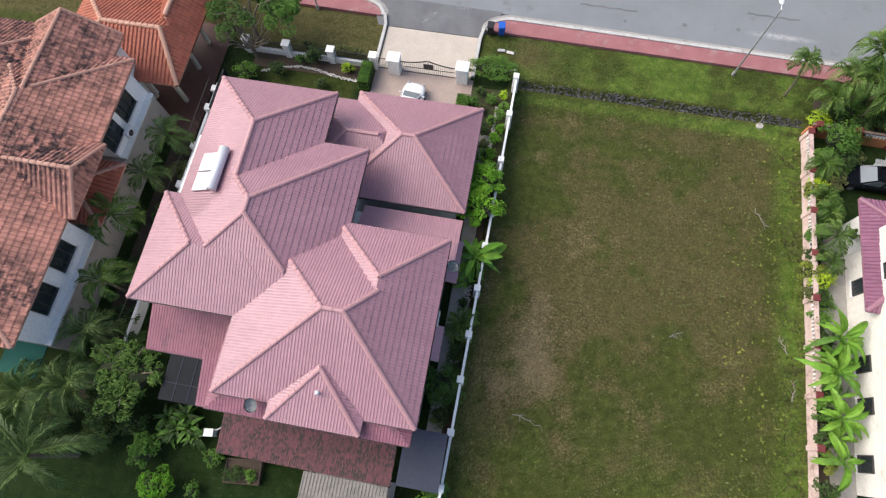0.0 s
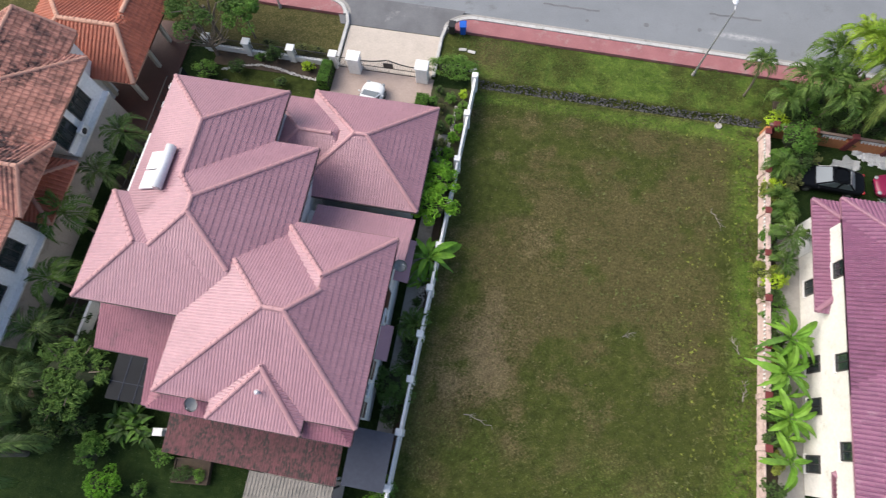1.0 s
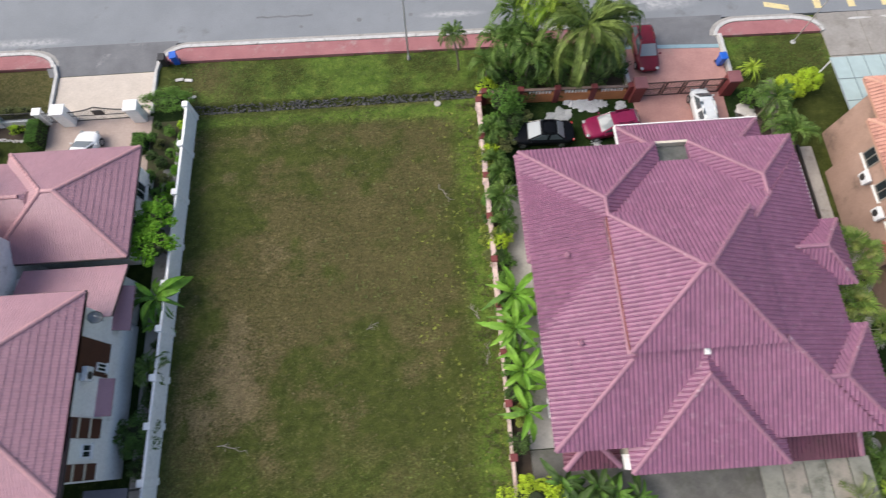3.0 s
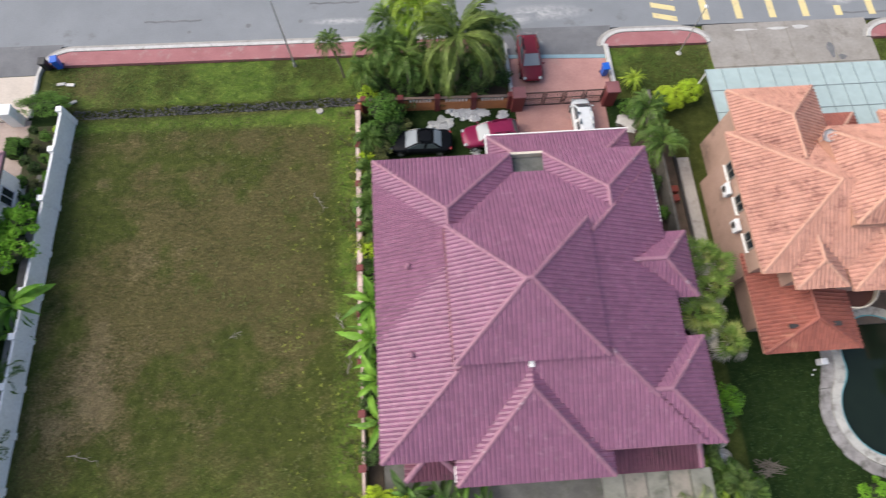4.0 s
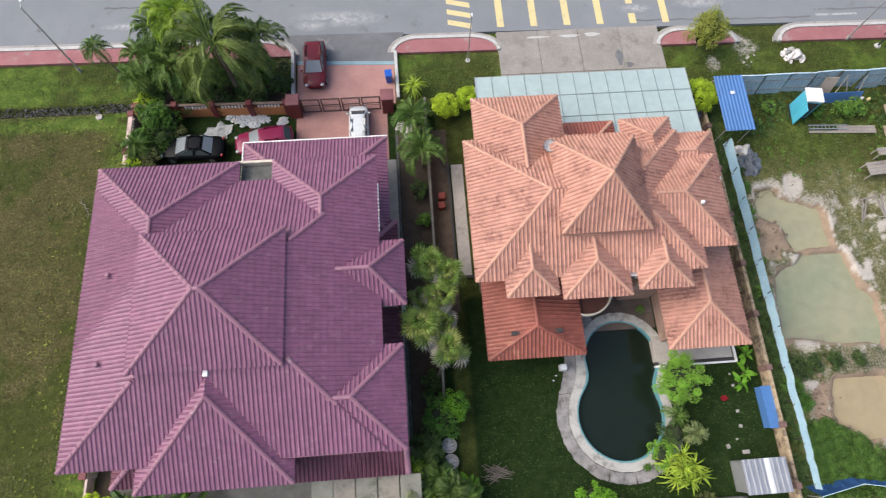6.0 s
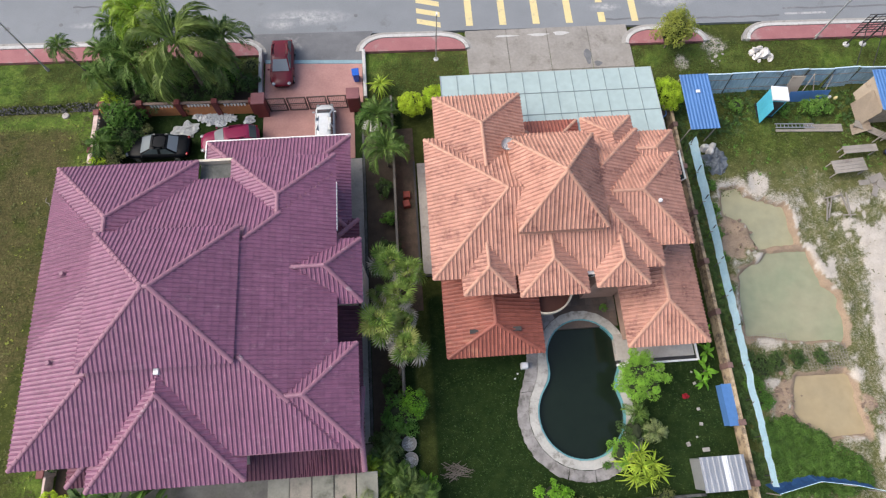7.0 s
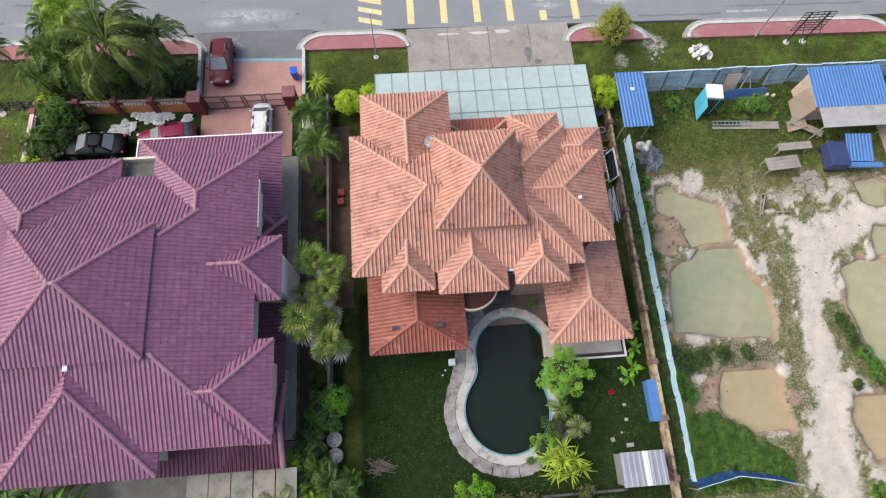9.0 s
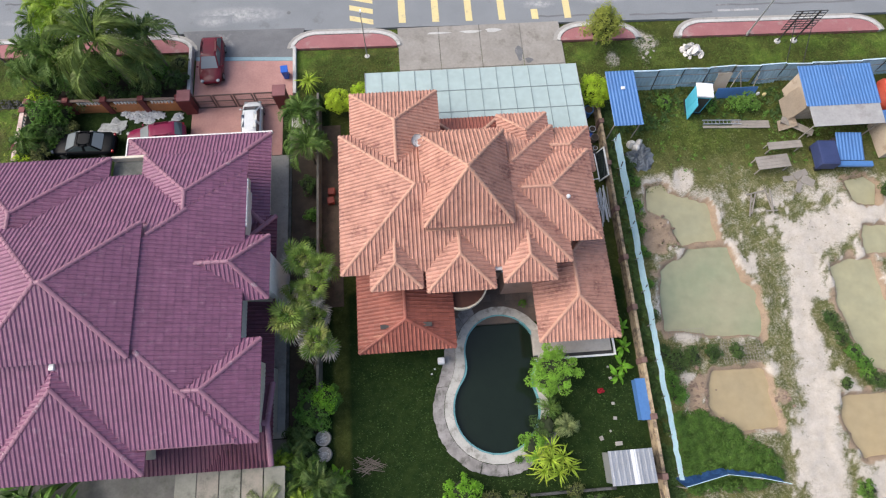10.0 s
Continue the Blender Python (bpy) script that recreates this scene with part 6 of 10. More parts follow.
L_FAN = leaf_mat("fan_palm_leaf", (0.085, 0.17, 0.032), (0.23, 0.32, 0.065), rough=0.4)
L_FANY = leaf_mat("yellowing_fan_leaf", (0.17, 0.235, 0.05), (0.31, 0.33, 0.10), rough=0.4)
L_FANDEAD = leaf_mat("withered_fan_leaf", (0.38, 0.345, 0.29), (0.52, 0.48, 0.42))
FAN = [fan_mesh("fan_leaf", 1.0, L_FAN, 1), fan_mesh("fan_leaf", 1.0, L_FAN, 2), fan_mesh("fan_leaf", 1.0, L_FANY, 3)]
FAN_DEAD = [fan_mesh("fan_leaf", 1.0, L_FANDEAD, 4, 16, 90)]


def fan_palm(x, y, h, length, n, label, dead=3, foot=(0, 0)):
    SEED[0] += 1
    rnd = random.Random(SEED[0])
    t = thing("fan_palm", label, "palm", "fan palms", (x, y, 0))
    bm = bmesh.new()
    tube(bm, [(foot[0], foot[1], -0.05), (foot[0] * 0.35 + 0.04, foot[1] * 0.35, h * 0.55), (0, 0, h)], 0.15, 0.10, 9)
    part("trunk", bm, M_BARK, t, "ringed grey palm trunk")
    for i in range(n + dead):
        q = min(1.0, i / n)
        old = i >= n
        ob = new("frond", rnd.choice(FAN_DEAD if old else FAN))
        ob.parent = t
        s = length * rnd.uniform(0.68, 1.15) * (0.7 + 0.3 * q)
        tilt = (35 if old else -68 * (1 - q) + 26 * q) + rnd.uniform(-18, 18)
        ob.matrix_basis = pose(0, 0, h, 0, 0, i * 137.5 + rnd.uniform(-15, 15)) @ pose(0, 0, 0, rnd.uniform(-40, 40), tilt, 0) @ Matrix.Scale(s, 4)
    return t


L_COCOD = leaf_mat("deep_coconut_leaf", (0.045, 0.092, 0.025), (0.15, 0.21, 0.07), rough=0.4)
FROND = {
    "coconut_deep": [frond_mesh("coconut_frond", 1.0, 46, 0.20, 0.024, 0.7, L_COCOD, 21, 0.25, 0.016, 0.5, 0.65), frond_mesh("coconut_frond", 1.0, 46, 0.20, 0.024, 1.1, L_COCOD, 22, 0.2, 0.016, 0.6, 0.6)],
    "coconut": [frond_mesh("coconut_frond", 1.0, 54, 0.20, 0.022, 0.9, L_COCO, 1, 0.12, 0.016, 1.0, 0.5), frond_mesh("coconut_frond", 1.0, 54, 0.19, 0.022, 1.3, L_COCO, 2, 0.1, 0.016, 1.1, 0.45), frond_mesh("coconut_frond", 1.0, 50, 0.20, 0.022, 1.7, L_COCO, 31, 0.05, 0.016, 1.1, 0.4)],
    "areca": [frond_mesh("areca_frond", 1.0, 26, 0.34, 0.046, 1.2, L_PALM, 3, 0.45, 0.02, 0.6), frond_mesh("areca_frond", 1.0, 26, 0.32, 0.046, 1.6, L_PALM, 4, 0.35, 0.02, 0.7)],
    "deep": [frond_mesh("palm_frond", 1.0, 26, 0.34, 0.046, 1.2, L_PALMD, 5, 0.45, 0.02, 0.6), frond_mesh("palm_frond", 1.0, 26, 0.32, 0.046, 1.6, L_PALMD, 6, 0.35, 0.02, 0.7)],
    "grey": [frond_mesh("palm_frond", 1.0, 24, 0.32, 0.036, 1.1, L_PALMG, 7, 0.3, 0.02, 0.6), frond_mesh("palm_frond", 1.0, 24, 0.30, 0.036, 1.5, L_PALMG, 8, 0.3, 0.02, 0.6)],
    "lime": [frond_mesh("palm_frond", 1.0, 26, 0.32, 0.042, 1.1, leaf_mat("yellow_green_palm_leaf", (0.13, 0.25, 0.02), (0.30, 0.40, 0.05)), 9, 0.4, 0.02, 0.6)],
}


def palm(x, y, h, length, n, kind, label, trunk_r=0.09, lean=(0, 0), up=0.6, name="palm", group="palms"):
    """A palm whose crown starts at height h; fronds of the given length, the inner ones steeper."""
    SEED[0] += 1
    rnd = random.Random(SEED[0])
    t = thing(name, label, "palm", group, (x, y, 0))
    bm = bmesh.new()
    k = 9
    pts = [(lean[0] * (i / k) ** 2, lean[1] * (i / k) ** 2, h * i / k - 0.05) for i in range(k + 1)]
    tube(bm, pts, trunk_r * 1.25, trunk_r * 0.8, 9)
    part("trunk", bm, M_BARK, t, "ringed grey palm trunk")
    for i in range(n):
        q = i / n
        az = i * 137.5 + rnd.uniform(-14, 14)
        tilt = -(46 * up * 2 * (1 - q) - 18 * q) + rnd.uniform(-8, 8)
        ob = new("frond", rnd.choice(FROND[kind]))
        ob.parent = t
        s = length * rnd.uniform(0.82, 1.08) * (0.75 + 0.25 * q)
        ob.matrix_basis = pose(lean[0], lean[1], h, 0, 0, az) @ pose(0, 0, 0, rnd.uniform(-20, 20), tilt, 0) @ Matrix.Scale(s, 4)
    return t


def blade_mesh(name, length, width, droop, material, torn=0.0, seed=1):
    """A broad banana-like blade along +x with a stalk and a folded midrib."""
    rs = random.Random(seed)
    bm = bmesh.new()
    rows = []
    n = 12
    for i in range(n + 1):
        t = i / n
        xx = length * (0.18 + 0.82 * t)
        z = length * (0.42 * t - droop * t * t)
        w = width * 0.5 * (math.sin(math.pi * min(1.0, 0.08 + 0.92 * t)) ** 0.55)
        if i == n:
            w = 0.02
        e = 1 - (torn * rs.random() if i % 2 else 0)
        rows.append([bm.verts.new((xx, w * e, z + 0.16 * w)), bm.verts.new((xx, 0, z - 0.02)), bm.verts.new((xx, -w * e, z + 0.16 * w))])
    for a, b in zip(rows, rows[1:]):
        bm.faces.new([a[0], a[1], b[1], b[0]])
        bm.faces.new([a[1], a[2], b[2], b[1]])
    tube(bm, [(0, 0, -0.05), (length * 0.18, 0, -0.02), (length * 0.6, 0, length * (0.42 * 0.5 - droop * 0.25) - 0.03)], 0.03, 0.012, 5)
    me = bpy.data.meshes.new(name)
    bm.to_mesh(me)
    bm.free()
    me.materials.append(material)
    return me


BLADE = [blade_mesh("banana_blade", 1.0, 0.26, 0.75, L_BANANA, 0.25, 1), blade_mesh("banana_blade", 1.0, 0.24, 1.05, L_BANANA, 0.4, 2), blade_mesh("banana_blade", 0.85, 0.22, 0.5, L_BANANA, 0.15, 11), blade_mesh("banana_blade", 0.9, 0.2, 1.35, L_MID, 0.55, 12)]
BLADE_D = [blade_mesh("banana_blade", 1.0, 0.28, 0.8, L_MID, 0.3, 3), blade_mesh("banana_blade", 1.0, 0.27, 1.0, L_DARK, 0.3, 4)]
STRAP = [blade_mesh("strap_leaf", 1.0, 0.11, 0.8, L_STRAP, 0, 5), blade_mesh("strap_leaf", 1.0, 0.10, 1.1, L_STRAP, 0, 6)]
BLADE_B = [blade_mesh("broad_blade", 1.0, 0.36, 0.7, L_BRIGHT, 0.1, 7)]


def rosette(x, y, h, length, n, blades, label, name="banana_plant", category="banana plant", group="", stem_r=0.09, up=0.55):
    SEED[0] += 1
    rnd = random.Random(SEED[0])
    t = thing(name, label, category, group, (x, y, 0))
    bm = bmesh.new()
    tube(bm, [(0, 0, -0.05), (0.02, 0.01, h * 0.5), (0, 0, h)], stem_r * 1.2, stem_r * 0.7, 8)
    part("stem", bm, L_MID if h > 0.4 else M_BARK, t)
    for i in range(n):
        q = i / max(1, n - 1)
        ob = new("leaf", rnd.choice(blades))
        ob.parent = t
        s = length * rnd.uniform(0.65, 1.15) * (0.7 + 0.3 * q)
        ob.matrix_basis = pose(0, 0, h, 0, 0, i * 137.5 + rnd.uniform(-30, 30)) @ pose(0, 0, 0, rnd.uniform(-25, 25), -(70 * up * (1 - q)) + 8 * q + rnd.uniform(-20, 20), 0) @ Matrix.Scale(s, 4)
    return t


# west gardens
for x, y, h, ln, k in ((-22.0, 21.8, 2.9, 1.9, "deep"), (-22.8, 18.9, 2.5, 1.7, "deep"), (-23.3, 15.3, 3.4, 2.3, "areca"), (-22.5, 11.1, 3.0, 2.0, "areca"), (-22.4, 7.9, 2.6, 2.1, "deep"), (-22.1, 4.8, 3.0, 2.3, "deep"), (-24.6, 3.9, 3.0, 2.2, "deep"), (-24.9, 1.6, 2.6, 2.1, "deep")):
    palm(x, y, h, ln * 1.25, 9, k, "slender feather palm with arching dark green fronds beside a white house", 0.08)
palm(-22.0, 0.8, 4.4, 5.0, 10, "coconut_deep", "large coconut palm with long drooping fronds", 0.16, up=0.4, name="coconut_palm")
shrub(-19.2, 5.9, 2.9, 2.5, 2.4, 1.1, 2400, 0.36, L_LEATHER, "broad-leaved garden tree with dull green leaf clusters", 0.12, "tree", "tree", 58, 0.3, 0.36, spread=0.19)
shrub(-20.0, 4.2, 2.2, 1.5, 1.5, 1.0, 1300, 0.26, L_DARK, "dark leafy shrub under palms", 0.06)
for x, y, ln in ((-16.9, 3.9, 1.15), (-16.2, 3.3, 1.25), (-15.4, 3.6, 1.2), (-14.9, 3.1, 1.0), (-15.8, 4.2, 1.1), (-16.7, 3.0, 0.95)):
    rosette(x, y, 0.5, ln, 16, BLADE_D, "dark large-leaved plant beside the canopy", "leafy_plant", "plant", "canopy plants", 0.05, 0.75)
shrub(-17.6, 1.8, 1.0, 1.1, 1.0, 0.8, 1100, 0.20, L_MID, "leafy garden shrub on a lawn")
shrub(-16.2, 0.0, 1.0, 1.2, 1.1, 0.8, 1300, 0.18, L_BRIGHT, "bright green garden shrub on a lawn")
shrub(-13.4, 2.2, 0.6, 0.7, 0.6, 0.5, 450, 0.16, L_MID, "small leafy shrub beside the patio")
bed = thing("raised_bed", "dark timber raised bed of herbs beside the patio", "planter", "", (-11.5, 1.7, 0), 6)
for q in ((-1.1, 1.1, -0.7, -0.62), (-1.1, 1.1, 0.62, 0.7), (-1.1, -1.02, -0.62, 0.62), (1.02, 1.1, -0.62, 0.62)):
    bm = bmesh.new()
    box(bm, *q, 0, 0.42)
    part("side", bm, M_SOIL, bed)
bm = bmesh.new()
box(bm, -1.02, 1.02, -0.62, 0.62, 0, 0.34)
part("soil", bm, M_SOIL, bed)
shrub(-11.9, 1.5, 0.55, 0.75, 0.5, 0.25, 700, 0.12, L_DARK, "low herbs growing in the raised bed", core=False)
shrub(-10.9, 1.6, 0.5, 0.5, 0.4, 0.22, 260, 0.13, L_MID, "low herbs growing in the raised bed", core=False)
shrub(-9.2, -0.8, 0.6, 0.9, 0.7, 0.55, 600, 0.18, L_MID, "leafy shrub at the lawn's edge")
shrub(-14.2, 0.2, 0.5, 0.5, 0.5, 0.4, 260, 0.14, L_MID, "small shrub on the lawn")
for x, y, r, lf in ((-21.8, 13.0, 0.9, L_DARK), (-21.9, 9.4, 1.0, L_DARK), (-21.8, 6.3, 1.1, L_DARK), (-20.2, 7.8, 0.9, L_DARK), (-21.7, 16.8, 0.8, L_DARK), (-21.6, 20.2, 0.8, L_OLIVE), (-20.6, 2.4, 1.2, L_DARK), (-23.4, 2.5, 1.2, L_DARK), (-19.0, 3.2, 1.0, L_DARK)):
    shrub(x, y, 0.8, r, r, 0.7, int(900 * r), 0.2, lf, "dark undergrowth shrub between palms", group="undergrowth")

# front garden of the pink-roofed house
shrub(-19.6, 32.6, 3.5, 3.0, 2.5, 1.4, 4400, 0.22, L_LEATHER, "gnarled frangipani with sparse leaves and bare branches", 0.16, "tree", "tree", 30, 0.5, 0.4, core=False, spread=0.25)
t = thing("bare_branches", "bare pale branches of a frangipani tree", "tree", "", (-19.4, 31.0, 0))
rnd = random.Random(8)
for i in range(22):
    bm = bmesh.new()
    a = rnd.uniform(0, 6.28)
    p = Vector((0, 0, 1.0))
    pts = [p]
    for j in range(4):
        a += rnd.uniform(-0.7, 0.7)
        p = p + Vector((math.cos(a) * 0.55, math.sin(a) * 0.5, rnd.uniform(0.3, 0.75)))
        pts.append(p)
    tube(bm, pts, 0.06, 0.02, 5)
    part("branch", bm, M_BARK, t)
bm = bmesh.new()
tube(bm, [(0, 0, -0.1), (0.05, 0, 0.6), (0, 0, 1.1)], 0.16, 0.12, 8)
part("trunk", bm, M_BARK, t)
shrub(-16.9, 33.0, 3.2, 1.9, 1.7, 1.1, 2600, 0.2, L_MID, "leafy green tree crown over the front fence", 0.08, "tree", "tree", core=False)
shrub(-24.9, 34.6, 3.8, 2.3, 2.0, 1.3, 3000, 0.24, L_MID, "broad green tree beside the pavilion", 0.12, "tree", "tree")
shrub(-19.4, 29.1, 0.9, 0.9, 0.9, 0.8, 1000, 0.14, L_MID, "rounded green bush beside the dark wall")
shrub(-17.2, 29.7, 0.8, 0.7, 0.6, 0.6, 500, 0.16, L_DARK, "dark bush by the garden bed")
shrub(-14.6, 31.1, 1.1, 0.7, 0.6, 0.9, 700, 0.16, L_DARK, "tall dark shrub against the front railing")
shrub(-15.6, 30.9, 0.6, 0.5, 0.4, 0.5, 350, 0.14, L_MID, "small shrub in the front bed")
shrub(-11.9, 30.8, 0.5, 0.5, 0.5, 0.5, 420, 0.14, L_LIME, "small lime green shrub in the front bed")
shrub(-13.6, 29.1, 0.5, 0.5, 0.45, 0.4, 420, 0.14, L_DARK, "small dark shrub on the lawn's edge")
for x0, x1 in ((-13.4, -12.2), (-12.2, -11.0), (-16.0, -14.8)):
    shrub((x0 + x1) / 2, 32.35, 0.55, 0.75, 0.4, 0.5, 800, 0.11, L_OLIVE, "dry-tipped clipped hedge outside the front wall", name="hedge", category="hedge", clumps=30, group="front hedge")


def box_hedge(x0, x1, y0, y1, h, n, leaf, label):
    SEED[0] += 1
    rs = np.random.RandomState(SEED[0])
    t = thing("hedge", label, "hedge", "", ((x0 + x1) / 2, (y0 + y1) / 2, 0))
    dx, dy = (x1 - x0) / 2, (y1 - y0) / 2
    p = rs.uniform(-1, 1, (n, 3)) * np.array([dx, dy, 1])
    p[:, 2] = rs.uniform(0.05, h, n)
    side = rs.randint(0, 6, n)
    nr = rs.normal(size=(n, 3)) * 0.4
    up = side >= 2
    p[up, 2] = h + rs.normal(size=up.sum()) * 0.04
    nr[up, 2] += 1
    sx = side == 0
    p[sx, 0] = np.sign(p[sx, 0]) * dx
    nr[sx, 0] += np.sign(p[sx, 0])
    sy = side == 1
    p[sy, 1] = np.sign(p[sy, 1]) * dy
    nr[sy, 1] += np.sign(p[sy, 1])
    nr /= np.linalg.norm(nr, axis=1, keepdims=True)
    v, f = leaves(rs, p, nr, 0.13, 0.5)
    raw("foliage", v, f, leaf, t)
    # Dark box inside the hedge, painted as the shade behind its leaves.
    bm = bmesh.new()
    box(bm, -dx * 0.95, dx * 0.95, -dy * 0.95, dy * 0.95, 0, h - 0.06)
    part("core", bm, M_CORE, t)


box_hedge(-10.75, -9.95, 29.3, 31.2, 1.1, 1600, L_MID, "clipped green box hedge beside the driveway")
box_hedge(-3.2, -2.3, 28.3, 29.7, 0.8, 1200, L_MID, "clipped green box hedge beside the forecourt")
shrub(-0.9, 32.2, 1.0, 2.0, 1.0, 0.75, 3200, 0.13, L_MID, "broad clipped flowering shrub by the white pier", clumps=48, spread=0.28, hollow=0.6)
for x, y, r, lf in ((-0.7, 29.9, 0.45, L_MID), (-1.3, 28.9, 0.4, L_OLIVE), (0.1, 28.6, 0.45, L_MID), (-1.0, 27.3, 0.5, L_DARK), (0.0, 26.6, 0.5, L_BRIGHT), (-0.3, 25.2, 0.7, L_BRIGHT), (-1.6, 30.4, 0.35, L_DARK), (0.2, 30.3, 0.35, L_LIME), (-0.2, 23.9, 0.5, L_MID), (-1.9, 29.4, 0.4, L_MID), (-1.8, 27.9, 0.4, L_DARK), (-0.4, 28.0, 0.4, L_MID), (-1.7, 26.3, 0.45, L_MID), (-0.7, 26.0, 0.4, L_OLIVE), (-1.9, 25.2, 0.4, L_DARK), (0.3, 29.3, 0.35, L_MID), (0.3, 27.5, 0.35, L_BRIGHT), (-1.2, 24.9, 0.4, L_MID)):
    shrub(x, y, 0.5, r, r, 0.5, int(700 * r) + 150, 0.15, lf, "small leafy plant in the side bed", group="side bed plants")
shrub(0.0, 22.5, 2.2, 1.3, 1.2, 0.9, 2200, 0.20, L_BRIGHT, "bright green leafy tree by the white wall", 0.07, "tree", "tree", 24)
shrub(-0.3, 20.6, 2.2, 1.6, 1.45, 1.0, 2800, 0.21, L_BRIGHT, "bright green leafy tree by the white wall", 0.08, "tree", "tree", 26)
rosette(0.15, 17.0, 1.7, 2.35, 24, BLADE, "banana plant with broad bright green leaves by a white wall", group="banana plants", up=0.4)
rosette(-0.1, 15.5, 0.8, 1.2, 8, BLADE, "young banana plant by a white wall", group="banana plants")
palm(0.0, 12.6, 1.1, 1.75, 13, "areca", "small feather palm by the white wall", 0.06)
shrub(-0.1, 10.9, 0.6, 0.6, 0.7, 0.55, 500, 0.15, L_DARK, "dark bed shrub with pale flowers by the wall")
shrub(-0.45, 8.75, 1.15, 1.3, 1.3, 1.05, 3200, 0.14, L_LEATHER, "round dark green clipped bush", clumps=44, hollow=0.62, spread=0.28)
shrub(-0.4, 7.0, 0.7, 0.6, 0.7, 0.55, 600, 0.15, L_DARK, "dark shrub under the round bush")
shrub(0.0, 2.9, 0.8, 0.9, 0.8, 0.7, 900, 0.16, L_MID, "flowering shrub beside the white wall")
shrub(-0.6, 1.4, 0.8, 1.0, 0.9, 0.7, 900, 0.16, L_BRIGHT, "bright green shrub beside the white wall")
for x, y in ((-0.2, 14.2), (-0.35, 11.8), (-0.3, 12.6), (0.0, 10.0)):
    shrub(x, y, 0.35, 0.35, 0.4, 0.3, 220, 0.13, L_DARK, "low dark bed plant", group="side bed plants")

# front palms and wall plants of the purple-roofed house
palm(29.2, 32.6, 5.6, 5.0, 17, "coconut", "tall coconut palm with drooping green fronds behind an orange wall", 0.15, up=0.42, name="coconut_palm")
for x, y, h, ln, k in ((25.6, 32.5, 3.6, 2.6, "areca"), (24.6, 33.4, 3.8, 2.5, "areca"), (26.9, 34.6, 5.8, 2.7, "lime"), (25.9, 35.2, 5.6, 2.6, "lime"), (27.3, 32.2, 3.0, 2.4, "areca"), (31.7, 34.0, 4.2, 2.6, "deep"), (31.0, 32.6, 3.0, 2.3, "deep"), (23.4, 33.4, 3.4, 2.3, "areca"), (24.6, 34.9, 4.4, 2.6, "areca"), (22.6, 32.4, 2.4, 2.0, "areca"), (28.0, 34.6, 4.2, 2.5, "areca"), (30.2, 34.0, 3.6, 2.4, "areca")):
    palm(x, y, h, ln * 1.05, 12, k, "clustered feather palm with arching green fronds", 0.07)
palm(20.7, 34.0, 3.6, 1.7, 13, "areca", "young palm with a thin leaning trunk on the verge", 0.07, lean=(-0.5, 0.2))
for x, y, z, r, n, lf in ((23.5, 30.0, 1.6, 1.25, 1700, L_MID), (22.6, 31.8, 0.9, 0.8, 700, L_LIME), (24.0, 28.7, 0.9, 1.1, 1100, L_DARK), (30.6, 31.7, 0.8, 1.1, 1000, L_DARK), (32.4, 32.6, 0.9, 0.9, 800, L_DARK), (28.0, 31.6, 0.7, 1.0, 800, L_DARK), (25.4, 31.5, 0.8, 1.0, 900, L_DARK), (22.3, 26.6, 0.9, 0.7, 600, L_LIME), (22.3, 19.6, 0.9, 0.8, 700, L_LIME), (22.5, 18.2, 0.8, 0.7, 600, L_MID), (22.4, 24.4, 0.9, 0.7, 600, L_MID), (23.5, 27.0, 1.0, 0.8, 800, L_OLIVE), (24.5, 30.0, 0.9, 0.9, 900, L_MID), (22.9, 28.4, 1.2, 0.8, 700, L_MID), (21.75, 20.0, 0.9, 0.75, 650, L_YOLIVE), (21.8, 18.6, 0.8, 0.6, 450, L_OLIVE), (21.8, 25.9, 1.0, 0.6, 520, L_YOLIVE), (21.85, 22.6, 0.9, 0.5, 380, L_MID), (25.1, 29.0, 0.6, 0.7, 600, L_OLIVE), (24.1, 28.0, 0.7, 0.7, 600, L_MID), (32.6, 34.2, 0.8, 0.7, 500, L_OLIVE), (23.4, 32.4, 0.9, 1.0, 900, L_DARK), (24.8, 32.9, 0.8, 1.0, 900, L_MID), (26.4, 32.6, 0.8, 1.1, 900, L_DARK), (27.6, 33.4, 0.8, 1.1, 900, L_MID), (29.3, 33.6, 0.8, 1.1, 900, L_DARK), (30.9, 33.6, 0.8, 1.0, 900, L_MID), (29.6, 32.0, 0.7, 0.9, 800, L_DARK), (25.4, 34.0, 0.7, 0.9, 800, L_DARK)):
    shrub(x, y, z, r, r, r * 0.8, n, 0.19, lf, "leafy shrub beside the boundary wall", group="wall shrubs")
for x, y, h, ln in ((22.6, 27.8, 1.3, 1.7), (22.6, 25.4, 1.2, 1.5), (22.75, 22.3, 2.0, 1.9), (22.7, 20.7, 1.3, 1.5), (22.8, 24.2, 1.4, 1.4)):
    palm(x, y, h, ln, 11, "areca", "small areca palm squeezed behind a salmon wall", 0.05)
for x, y, h, ln in ((22.7, 15.6, 2.1, 2.3), (22.6, 13.5, 1.8, 2.2), (22.8, 10.9, 1.6, 2.0), (22.85, 8.5, 1.5, 1.9), (22.8, 12.2, 1.2, 1.6), (22.9, 14.5, 1.3, 1.7), (22.9, 9.8, 1.0, 1.4)):
    rosette(x, y, h, ln, 15, BLADE, "banana plant with broad bright leaves between wall and house", group="banana plants")
for x, y in ((24.4, 4.4), (25.0, 3.6), (26.4, 4.0), (27.4, 3.7), (28.6, 3.4)):
    rosette(x, y, 1.2, 1.7, 13, BLADE_D, "dark-leaved banana plant beside the yard", group="banana plants")
